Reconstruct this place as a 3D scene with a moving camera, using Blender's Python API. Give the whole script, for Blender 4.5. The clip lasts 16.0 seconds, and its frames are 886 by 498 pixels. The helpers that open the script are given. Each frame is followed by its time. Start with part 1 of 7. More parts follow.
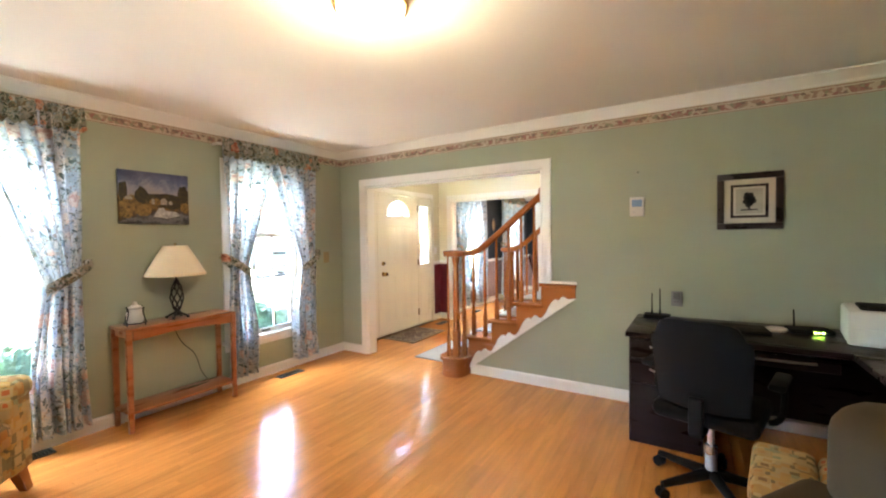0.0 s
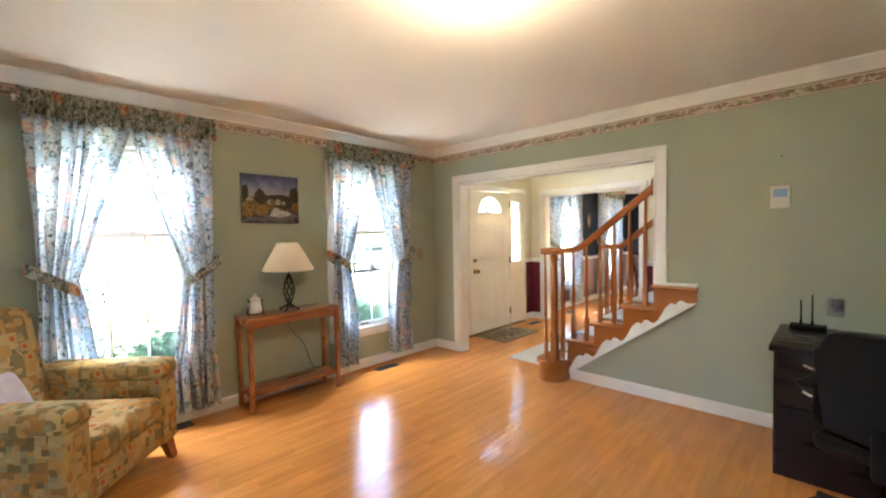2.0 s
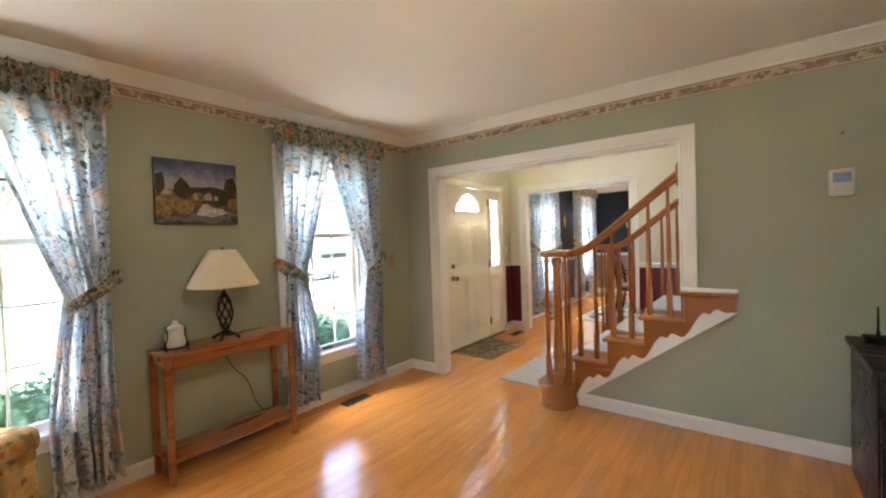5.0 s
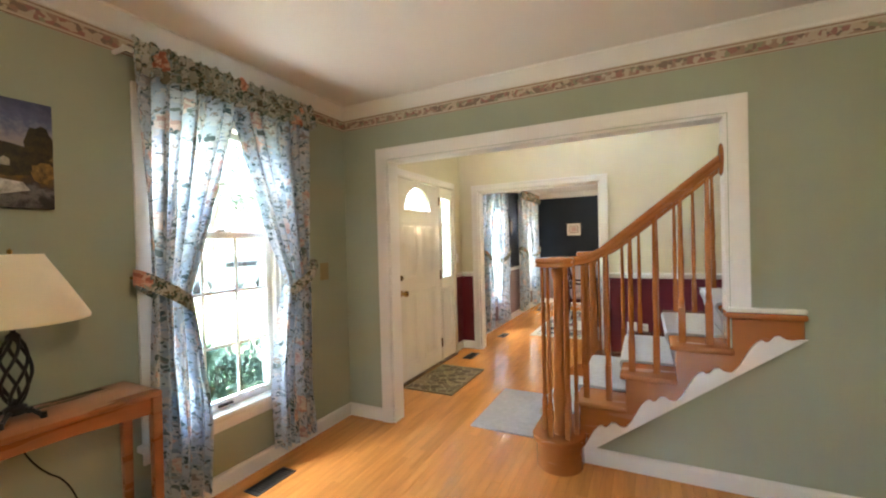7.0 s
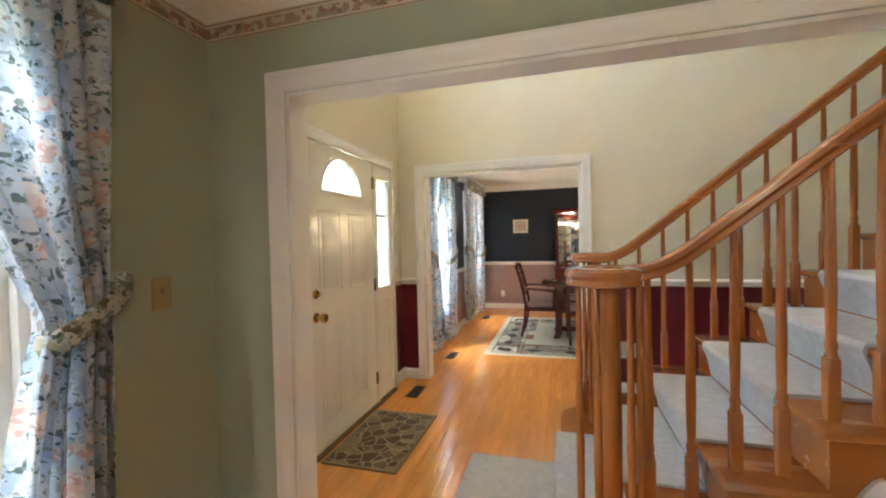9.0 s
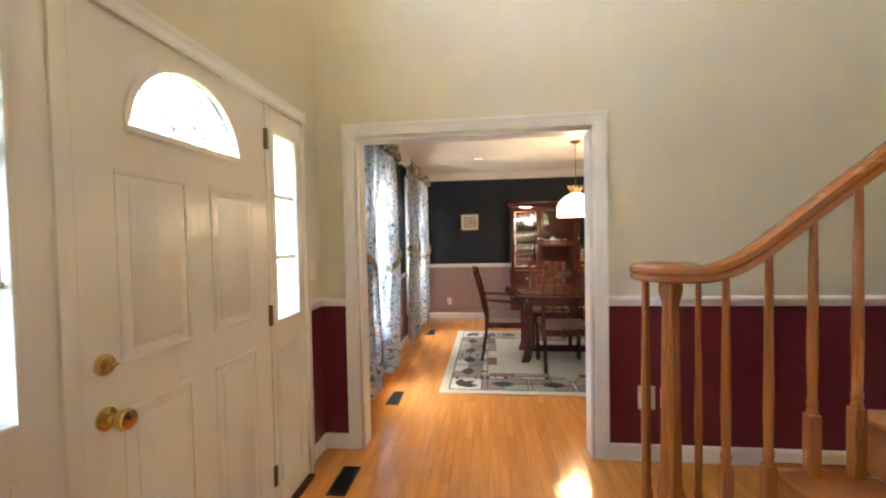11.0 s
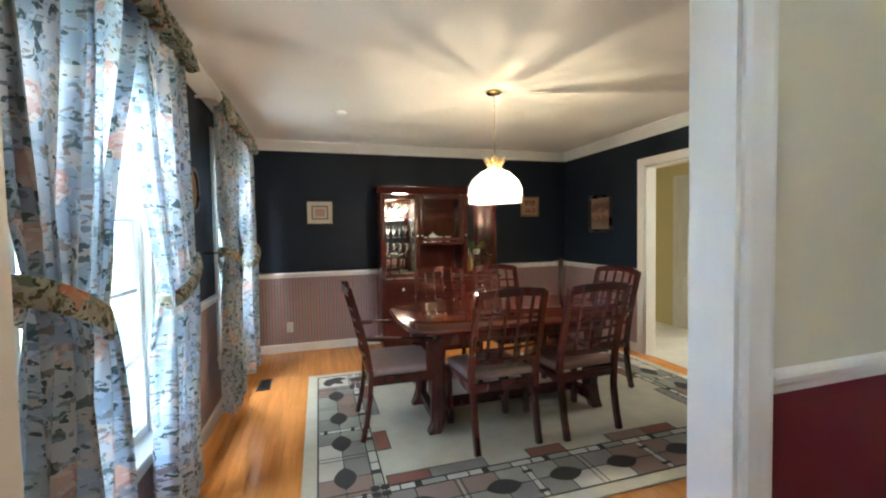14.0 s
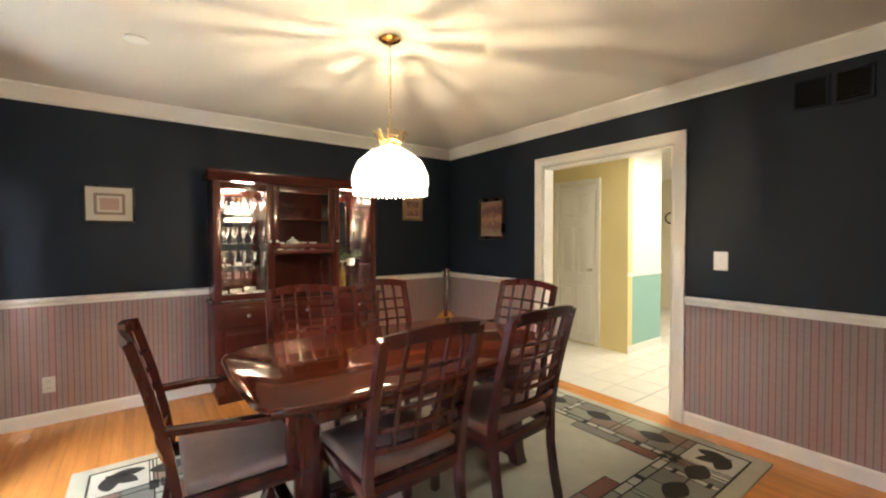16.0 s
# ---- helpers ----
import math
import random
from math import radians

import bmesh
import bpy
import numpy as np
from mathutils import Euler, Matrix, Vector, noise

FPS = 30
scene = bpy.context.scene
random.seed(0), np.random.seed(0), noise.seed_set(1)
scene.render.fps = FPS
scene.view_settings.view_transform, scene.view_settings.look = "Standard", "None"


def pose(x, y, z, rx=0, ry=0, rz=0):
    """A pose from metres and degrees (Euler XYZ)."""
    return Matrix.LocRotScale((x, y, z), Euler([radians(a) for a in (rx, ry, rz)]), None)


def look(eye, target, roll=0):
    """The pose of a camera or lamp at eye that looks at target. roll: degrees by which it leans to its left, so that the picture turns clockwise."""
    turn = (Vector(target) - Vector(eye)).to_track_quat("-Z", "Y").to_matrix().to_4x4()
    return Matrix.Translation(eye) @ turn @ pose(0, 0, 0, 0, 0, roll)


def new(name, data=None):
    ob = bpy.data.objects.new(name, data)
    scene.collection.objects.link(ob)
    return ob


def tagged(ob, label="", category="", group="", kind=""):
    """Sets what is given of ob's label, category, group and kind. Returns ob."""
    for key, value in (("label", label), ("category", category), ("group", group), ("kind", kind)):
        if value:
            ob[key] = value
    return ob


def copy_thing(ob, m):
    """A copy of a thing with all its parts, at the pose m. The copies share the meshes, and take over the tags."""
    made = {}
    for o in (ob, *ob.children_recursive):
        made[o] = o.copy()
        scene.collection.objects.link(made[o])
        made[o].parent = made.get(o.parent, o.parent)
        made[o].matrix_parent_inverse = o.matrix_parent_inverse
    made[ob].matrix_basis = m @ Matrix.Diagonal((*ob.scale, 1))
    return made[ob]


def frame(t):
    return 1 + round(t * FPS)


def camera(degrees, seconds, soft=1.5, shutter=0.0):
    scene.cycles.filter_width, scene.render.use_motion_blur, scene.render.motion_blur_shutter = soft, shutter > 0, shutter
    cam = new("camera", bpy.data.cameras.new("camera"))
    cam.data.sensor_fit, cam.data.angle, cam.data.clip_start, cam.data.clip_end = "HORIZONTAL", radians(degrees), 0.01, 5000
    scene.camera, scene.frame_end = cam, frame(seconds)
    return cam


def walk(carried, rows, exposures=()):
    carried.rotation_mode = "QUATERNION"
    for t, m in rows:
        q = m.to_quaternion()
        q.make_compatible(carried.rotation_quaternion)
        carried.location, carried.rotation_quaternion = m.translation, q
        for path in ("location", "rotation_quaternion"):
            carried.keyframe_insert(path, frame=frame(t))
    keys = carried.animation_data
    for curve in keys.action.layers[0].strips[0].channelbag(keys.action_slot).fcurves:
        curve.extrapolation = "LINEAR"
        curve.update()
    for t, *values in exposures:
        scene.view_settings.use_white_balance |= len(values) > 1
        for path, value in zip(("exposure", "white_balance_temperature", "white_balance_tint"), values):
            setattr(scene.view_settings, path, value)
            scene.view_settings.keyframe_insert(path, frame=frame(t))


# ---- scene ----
cam = camera(94.8, 16.0, soft=2.1)
PATH = [
    (0, (-0.078, 0.269, 1.413), (-1.131, 1.969, 1.355), -0.8),
    (0.5, (-0.102, 0.284, 1.41), (-1.239, 1.928, 1.345), -0.7),
    (1, (-0.14, 0.282, 1.415), (-1.358, 1.868, 1.35), -0.6),
    (1.5, (-0.177, 0.291, 1.406), (-1.485, 1.803, 1.348), -0.5),
    (2, (-0.229, 0.293, 1.419), (-1.608, 1.741, 1.35), -1.0),
    (2.5, (-0.287, 0.314, 1.403), (-1.694, 1.734, 1.327), -1.6),
    (3, (-0.377, 0.363, 1.41), (-1.776, 1.789, 1.318), -1.7),
    (3.5, (-0.492, 0.4, 1.407), (-1.842, 1.872, 1.319), -1.5),
    (4, (-0.587, 0.485, 1.41), (-1.908, 1.985, 1.338), -1.8),
    (6.5, (-1.478, 1.149, 1.373), (-2.456, 2.893, 1.341), -1.5),
    (7, (-1.686, 1.35, 1.37), (-2.578, 3.14, 1.348), -1.5),
    (7.5, (-1.874, 1.583, 1.374), (-2.671, 3.417, 1.353), -1.7),
    (8, (-2.045, 1.84, 1.374), (-2.747, 3.712, 1.338), -1.7),
    (8.5, (-2.188, 2.143, 1.373), (-2.815, 4.041, 1.332), -1.5),
    (11, (-2.777, 3.717, 1.383), (-3.001, 5.703, 1.325), -1.1),
    (11.5, (-2.859, 4.05, 1.378), (-2.969, 6.045, 1.298), -1.0),
    (12, (-2.927, 4.386, 1.365), (-2.922, 6.385, 1.293), -0.4),
    (12.5, (-2.995, 4.71, 1.355), (-2.882, 6.706, 1.321), 0.5),
    (13, (-3.06, 5.008, 1.352), (-2.838, 6.995, 1.325), 0.7),
    (13.5, (-3.119, 5.3, 1.379), (-2.733, 7.262, 1.324), -0.6),
    (14, (-3.115, 5.561, 1.363), (-2.532, 7.472, 1.283), -1.0),
    (14.5, (-3.119, 5.832, 1.371), (-2.312, 7.659, 1.266), -1.1),
    (15, (-3.053, 6.09, 1.371), (-2.099, 7.845, 1.26), -1.2),
    (15.5, (-2.971, 6.314, 1.356), (-1.912, 8.009, 1.283), -1.0),
    (16, (-2.898, 6.512, 1.348), (-1.708, 8.119, 1.297), -0.2),
]
walk(cam, [(t, look(eye, target, roll)) for t, eye, target, roll in PATH], [(0, 8.45, 6650, 12), (2, 8.15, 6700, 12), (4, 7.75, 6900, 13), (6.5, 7.92, 6800, 9), (8, 7.67, 6850, 9), (11, 7.55, 7100, 17), (12, 7.5, 7000, 16), (13.5, 7.4, 6350, 9), (14, 7.28, 5900, 5), (16, 7.58, 6500, 8)])

# ---- world and lights ----
world = bpy.data.worlds.new("sky")
scene.world = world
world.use_nodes = True
wn = world.node_tree.nodes
sky = wn.new("ShaderNodeTexSky")
sky.sky_type, sky.sun_disc, sky.sun_elevation, sky.sun_rotation = "NISHITA", False, radians(69), radians(90)
sky.dust_density = 3.0
world.node_tree.links.new(sky.outputs[0], wn["Background"].inputs[0])
wn["Background"].inputs[1].default_value = 0.15


def lamp(name, kind, m, power, colour, **more):
    data = bpy.data.lights.new(name, kind)
    data.energy, data.color = power, colour
    ob = new(name, data)
    ob.matrix_world = m
    if "radius" in more:
        data.shadow_soft_size = more["radius"]
    if "angle" in more:
        data.angle = radians(more["angle"])
    if "size" in more:
        data.shape, data.size, data.size_y = "RECTANGLE", *more["size"]
    return ob


lamp("sun", "SUN", look((9, 4, 24), (0, 4, 0)), 2.0, (1, 0.95, 0.88), angle=12)
WARM = (1.0, 0.78, 0.5)
LIVING_LAMP, DINING_LAMP = (-1.27, 1.63), (-1.79, 8.49)
lamp("dining_bulb", "POINT", pose(*DINING_LAMP, 1.862), 0.03, (1.0, 0.78, 0.50), radius=0.0035)
lamp("dining_bulb_low", "POINT", pose(*DINING_LAMP, 1.67), 0.31, (1.0, 0.77, 0.49), radius=0.013)
# added fill under the kitchen ceiling, out of view and without a fixture
lamp("kitchen_fill_light", "AREA", pose(2.2, 8.1, 2.38), 0.44, (1, 0.90, 0.74), size=(2.4, 0.6))

# added lamps in each window's opening: stand-ins for skylight and light off the lawn
for wx, wy in ((-3.88, 0.85), (-3.88, 2.90), (-3.88, 7.36), (-3.88, 9.485)):
    lamp("window_skylight", "AREA", look((wx - 0.115, wy, 2.085), (wx + 1.2, wy, 0.9)), 0.70 if wy < 5 else 1.0, (0.92, 0.96, 1.0), size=(0.66, 0.05))
    lamp("window_lawn_light", "AREA", look((wx - 0.112, wy, 0.452), (wx + 0.9, wy, 1.7)), 0.12 if wy < 5 else 0.13, (0.95, 1.0, 0.96), size=(0.66, 0.05))
# added fill for the foyer, set inside a made-up globe out of view
lamp("foyer_fill_bulb", "POINT", pose(-2.5, 5.2, 4.3), 0.15, (1.0, 0.84, 0.68), radius=0.12)
lamp("living_bulb", "POINT", pose(*LIVING_LAMP, 2.20), 0.10, (1.0, 0.80, 0.56), radius=0.10)

# ---- materials ----


def rgb(c):
    return (*c, 1.0)


def mat(name, colour, rough=0.5, metal=0.0, var=0.08, scale=6.0, fine=120.0, bump=0.1, coat=0.0, stretch=(1, 1, 1), spec=0.5, ramp=None, per=None, transmit=0.0):
    """A surface with colour variation at two scales and fine relief; stretch gives it a grain."""
    m = bpy.data.materials.new(name)
    m.use_nodes = True
    n, l = m.node_tree.nodes, m.node_tree.links
    b = n["Principled BSDF"]
    co = n.new("ShaderNodeTexCoord")
    mp = n.new("ShaderNodeMapping")
    mp.inputs["Scale"].default_value = stretch
    l.new(co.outputs["Object"], mp.inputs[0])
    big, small = n.new("ShaderNodeTexNoise"), n.new("ShaderNodeTexNoise")
    big.inputs["Scale"].default_value, small.inputs["Scale"].default_value = scale, fine
    big.inputs["Detail"].default_value = 5
    small.inputs["Detail"].default_value = 3
    l.new(mp.outputs[0], big.inputs[0])
    l.new(mp.outputs[0], small.inputs[0])
    add = n.new("ShaderNodeMath")
    add.operation = "MULTIPLY_ADD"
    add.inputs[1].default_value = 0.35
    l.new(small.outputs[0], add.inputs[0])
    l.new(big.outputs[0], add.inputs[2])
    cr = n.new("ShaderNodeValToRGB")
    lo, hi = ramp or (tuple(max(0, v * (1 - var)) for v in colour), tuple(min(1, v * (1 + var)) for v in colour))
    cr.color_ramp.elements[0].position, cr.color_ramp.elements[0].color = 0.42, rgb(lo)
    cr.color_ramp.elements[1].position, cr.color_ramp.elements[1].color = 0.92, rgb(hi)
    l.new(add.outputs[0], cr.inputs[0])
    out = cr.outputs[0]
    if per:
        rnd = n.new("ShaderNodeObjectInfo" if per == "object" else "ShaderNodeNewGeometry")
        value = rnd.outputs["Random" if per == "object" else "Random Per Island"]
        mr = n.new("ShaderNodeMapRange")
        mr.inputs[3].default_value, mr.inputs[4].default_value = 0.90, 1.08
        l.new(value, mr.inputs[0])
        mx = n.new("ShaderNodeVectorMath")
        mx.operation = "SCALE"
        l.new(out, mx.inputs[0])
        l.new(mr.outputs[0], mx.inputs["Scale"])
        out = mx.outputs[0]
    l.new(out, b.inputs["Base Color"])
    rr = n.new("ShaderNodeMapRange")
    rr.inputs[1].default_value, rr.inputs[2].default_value = 0.3, 0.8
    rr.inputs[3].default_value, rr.inputs[4].default_value = max(0.02, rough * 0.85), min(1, rough * 1.15)
    l.new(big.outputs[0], rr.inputs[0])
    l.new(rr.outputs[0], b.inputs["Roughness"])
    b.inputs["Metallic"].default_value = metal
    b.inputs["Coat Weight"].default_value = coat
    b.inputs["Coat Roughness"].default_value = 0.08
    b.inputs["Specular IOR Level"].default_value = spec
    if bump:
        bp = n.new("ShaderNodeBump")
        bp.inputs["Strength"].default_value, bp.inputs["Distance"].default_value = bump, 0.004
        l.new(add.outputs[0], bp.inputs["Height"])
        l.new(bp.outputs[0], b.inputs["Normal"])
    return m


def glow(name, colour, strength):
    m = bpy.data.materials.new(name)
    m.use_nodes = True
    b = m.node_tree.nodes["Principled BSDF"]
    b.inputs["Base Color"].default_value = rgb((0.9, 0.88, 0.8))
    b.inputs["Emission Color"].default_value = rgb(colour)
    b.inputs["Emission Strength"].default_value = strength
    return m


def glass_mat(name, tint=(1, 1, 1), rough=0.0):
    m = bpy.data.materials.new(name)
    m.use_nodes = True
    b = m.node_tree.nodes["Principled BSDF"]
    b.inputs["Base Color"].default_value = rgb(tint)
    b.inputs["Transmission Weight"].default_value = 1.0
    b.inputs["Roughness"].default_value = rough
    b.inputs["IOR"].default_value = 1.45
    return m


SAGE = mat("sage_wall_paint", (0.355, 0.385, 0.285), 0.6, var=0.04, scale=2.0, fine=260, bump=0.06)
CREAM = mat("cream_wall_paint", (0.70, 0.65, 0.50), 0.6, var=0.04, scale=2.0, fine=260, bump=0.06)
RED = mat("dark_red_wall_paint", (0.13, 0.008, 0.018), 0.5, var=0.08, scale=2.5, fine=260, bump=0.06)
NAVY = mat("dark_navy_wall_paint", (0.006, 0.012, 0.024), 0.6, spec=0.35, var=0.12, scale=2.5, fine=260, bump=0.06)
YELLOWED = mat("pale_yellow_wall_paint", (0.72, 0.62, 0.33), 0.6, var=0.04, scale=2.0, fine=260, bump=0.06)
TEAL = mat("teal_wall_paint", (0.26, 0.46, 0.43), 0.6, var=0.04, scale=2.5, fine=260, bump=0.06)
CEIL = mat("flat_white_ceiling", (0.78, 0.74, 0.68), 0.85, var=0.03, scale=1.5, fine=300, bump=0.12)
WHITE = mat("white_semigloss_paint", (0.80, 0.78, 0.74), 0.38, var=0.01, scale=3, fine=80, bump=0.015)
DOORW = mat("cream_white_gloss_paint", (0.80, 0.77, 0.68), 0.16, var=0.01, scale=3, fine=40, bump=0.5, stretch=(1, 14, 0.3))
OAK = mat("golden_oak_varnish", (0.35, 0.112, 0.026), 0.26, var=0.05, scale=3, fine=26, bump=0.012, coat=0.3, stretch=(6, 6, 0.6))
OAKX = mat("golden_oak_varnish_lengthwise", (0.35, 0.112, 0.026), 0.26, var=0.05, scale=3, fine=26, bump=0.012, coat=0.3, stretch=(0.6, 6, 6))
FLOOR_OB = mat("oak_floor_plank", (0.66, 0.275, 0.072), 0.17, var=0.16, scale=3.5, fine=30, bump=0.014, coat=0.35, stretch=(8, 0.7, 8), per="object")
FLOOR_JOIN = mat("oak_floor_planks", (0.66, 0.275, 0.072), 0.17, var=0.16, scale=3.5, fine=30, bump=0.014, coat=0.35, stretch=(8, 0.7, 8), per="island")
SUBFLOOR = mat("dark_floor_joint", (0.20, 0.09, 0.03), 0.6)
# the dark tint stands in for a dimmer outdoors seen through the panes
GLASS = glass_mat("dimming_window_glass", (0.105, 0.12, 0.123))
STEEL = mat("brushed_steel", (0.55, 0.54, 0.52), 0.3, 1.0, var=0.05, fine=100, bump=0.02)
BRONZE2 = mat("dark_bronze_hardware", (0.05, 0.04, 0.03), 0.4, 0.8, var=0.1)
CARPET = mat("pale_grey_carpet", (0.46, 0.46, 0.45), 0.95, var=0.14, scale=30, fine=500, bump=0.6)
TILE = mat("white_ceramic_tile", (0.80, 0.78, 0.72), 0.2, var=0.04, scale=5, fine=60, bump=0.03)
GRASS = mat("lawn", (0.24, 0.27, 0.15), 0.9, var=0.25, scale=1.2, fine=60, bump=0.5)
ASPHALT = mat("pale_driveway", (0.35, 0.34, 0.33), 0.9, var=0.15, scale=2, fine=80, bump=0.3)

# ---- building helpers ----


def box(bm, x0, x1, y0, y1, z0, z1, bevel=0.0, seg=2):
    r = bmesh.ops.create_cube(bm, size=1, matrix=Matrix.LocRotScale(((x0 + x1) / 2, (y0 + y1) / 2, (z0 + z1) / 2), None, (abs(x1 - x0), abs(y1 - y0), abs(z1 - z0))))
    if bevel:
        es = list({e for v in r["verts"] for e in v.link_edges})
        bmesh.ops.bevel(bm, geom=es, offset=bevel, segments=seg, affect="EDGES", profile=0.5)
    return r["verts"]


def cyl(bm, a, b, r0, r1=None, seg=16, caps=True):
    """A round bar from a to b, tapering from r0 to r1."""
    a, b = Vector(a), Vector(b)
    d = b - a
    m = Matrix.Translation((a + b) / 2) @ d.to_track_quat("Z", "Y").to_matrix().to_4x4()
    r = bmesh.ops.create_cone(bm, cap_ends=caps, segments=seg, radius1=r0, radius2=r0 if r1 is None else r1, depth=d.length, matrix=m)
    return r["verts"]


def lathe(bm, profile, seg=24, at=(0, 0, 0), wave=0.0, waves=0):
    """Turns a list of (radius, height) about an upright axis."""
    rings = []
    for r, z in profile:
        ring = []
        for i in range(seg):
            a = 2 * math.pi * i / seg
            k = r * (1 + wave * math.cos(waves * a)) if waves else r
            ring.append(bm.verts.new((at[0] + k * math.cos(a), at[1] + k * math.sin(a), at[2] + z)))
        rings.append(ring)
    for p, q in zip(rings, rings[1:]):
        for i in range(seg):
            f = bm.faces.new((p[i], p[(i + 1) % seg], q[(i + 1) % seg], q[i]))
            f.smooth = True
    return rings


def sweep(bm, path, section, up=(0, 0, 1), close=False, caps=True):
    """Carries a section, a list of (side, height), along a path of points."""
    pts = [Vector(p) for p in path]
    n, rings = len(pts), []
    for i, p in enumerate(pts):
        d = (pts[(i + 1) % n] - pts[i - 1]) if close else (pts[min(i + 1, n - 1)] - pts[max(i - 1, 0)])
        d.normalize()
        side = d.cross(Vector(up)).normalized()
        top = side.cross(d).normalized()
        rings.append([bm.verts.new(p + side * u + top * v) for u, v in section])
    k = len(section)
    for i in range(n if close else n - 1):
        p, q = rings[i], rings[(i + 1) % n]
        for j in range(k):
            bm.faces.new((p[j], p[(j + 1) % k], q[(j + 1) % k], q[j]))
    if caps and not close:
        bm.faces.new(rings[0][::-1])
        bm.faces.new(rings[-1])


def prism(bm, outline, axis, a0, a1):
    """Pushes an outline of (u, v) points along an axis from a0 to a1."""
    def at(u, v, a):
        return (a, u, v) if axis == "x" else (u, a, v) if axis == "y" else (u, v, a)
    p = [bm.verts.new(at(u, v, a0)) for u, v in outline]
    q = [bm.verts.new(at(u, v, a1)) for u, v in outline]
    k = len(outline)
    for i in range(k):
        bm.faces.new((p[i], p[(i + 1) % k], q[(i + 1) % k], q[i]))
    bm.faces.new(p[::-1])
    bm.faces.new(q)


def finish(name, bm, material, smooth=None):
    bmesh.ops.recalc_face_normals(bm, faces=bm.faces)
    me = bpy.data.meshes.new(name)
    bm.to_mesh(me)
    bm.free()
    for m in material if isinstance(material, (list, tuple)) else [material]:
        me.materials.append(m)
    if smooth:
        me.shade_smooth()
        me.set_sharp_from_angle(angle=radians(smooth))
    return new(name, me)


def part(name, bm, material, parent, label="", smooth=40):
    ob = finish(name, bm, material, smooth)
    ob.parent = parent
    return tagged(ob, label)


def boxes(name, material, parent, *dims, bevel=0.004, label=""):
    bm = bmesh.new()
    for d in dims:
        box(bm, *d, bevel=bevel)
    return part(name, bm, material, parent, label)


def thing(name, m, label, category, group="", kind=""):
    ob = new(name)
    ob.empty_display_size = 0.1
    ob.matrix_world = m
    return tagged(ob, label, category, group, kind)


def structure(name, bm, material, label, category, smooth=None):
    return tagged(finish(name, bm, material, smooth), label, category, kind="structure")


def leaf(name, axis, a0, a1, u0, u1, z0, z1, material, label, holes=()):
    """One skin of a wall, a0 to a1 thick, with holes (u0, u1, z0, z1) cut through."""
    bm = bmesh.new()
    us = sorted({u0, u1, *[h for q in holes for h in q[:2] if u0 < h < u1]})
    for p, q in zip(us, us[1:]):
        spans = [(z0, z1)]
        for h in holes:
            if h[0] <= p + 1e-6 and h[1] >= q - 1e-6:
                spans = [s for lo, hi in spans for s in ((lo, min(hi, h[2])), (max(lo, h[3]), hi)) if s[1] - s[0] > 1e-4]
        for lo, hi in spans:
            if axis == "x":
                box(bm, a0, a1, p, q, lo, hi)
            else:
                box(bm, p, q, a0, a1, lo, hi)
    bmesh.ops.remove_doubles(bm, verts=bm.verts, dist=1e-5)
    seen, twice = {}, []
    for f in bm.faces:
        k = tuple(round(c, 4) for c in f.calc_center_median())
        if k in seen:
            twice += [f, seen[k]]
        seen[k] = f
    bmesh.ops.delete(bm, geom=list(set(twice)), context="FACES_ONLY")
    return structure(name, bm, material, label, "wall")


# ---- plan ----
XF, YL, YF, YD = -3.88, 3.98, 6.29, 10.61      # front wall, living/foyer wall, foyer/dining wall, far dining wall
YF2, XR, XK = 6.41, 1.32, 0.25                 # dining side of the foyer wall, living side wall, kitchen wall
YB, YL2, HC, HD, HF = -1.7, 4.10, 2.468, 2.44, 5.2
XH = 2.6                                       # end of the hall
WINDOWS = [(0.45, 1.25), (2.51, 3.29), (6.88, 7.84), (9.10, 9.87)]
WZ = (0.44, 2.12)
DOOR = (4.17, 6.00, 0.0, 2.06)
OPEN_L = (-3.46, -1.29, 0.0, 2.03)
OPEN_D = (-3.62, -2.15, 0.0, 2.03)
OPEN_K = (7.915, 9.12, 0.0, 2.03)
# unseen opening added over the front door to light the foyer
UPPER = (4.72, 5.38, 3.65, 4.45)
BACKWIN = (-1.5, -0.6, 0.44, 2.12)

# ---- shell ----
holes = [(a, b, *WZ) for a, b in WINDOWS]
leaf("wall_front_living", "x", XF - 0.07, XF, YB, YL, 0, HC, SAGE, "sage green painted wall with two windows", holes[:2])
leaf("wall_front_foyer", "x", XF - 0.07, XF, YL, YF + 0.06, 0, HF, CREAM, "cream painted wall round the front door", [DOOR, UPPER])
leaf("wall_front_dining", "x", XF - 0.07, XF, YF2 - 0.06, YD, 0.90, HD, NAVY, "dark navy painted wall with two windows", holes[2:])
SIDING = mat("outer_siding", (0.6, 0.58, 0.54), 0.7)
leaf("wall_front_outside", "x", XF - 0.16, XF - 0.07, YB - 0.1, YD + 0.1, -0.3, HF, SIDING, "pale outer siding of the house", holes + [DOOR, UPPER])

leaf("wall_living_foyer", "y", YL, YL + 0.06, XF, XR, 0, HC, SAGE, "sage green wall with a wide cased opening", [OPEN_L])
leaf("wall_foyer_living", "y", YL + 0.06, YL2, XF, XH, 0, HF, CREAM, "cream painted foyer wall beside the stairs", [OPEN_L])
leaf("wall_living_side", "x", XR, XR + 0.12, YB, YL, 0, HC, SAGE, "sage green side wall")
leaf("wall_living_back", "y", YB - 0.12, YB, XF, XR + 0.12, 0, HC, SAGE, "sage green back wall with a window", [BACKWIN])

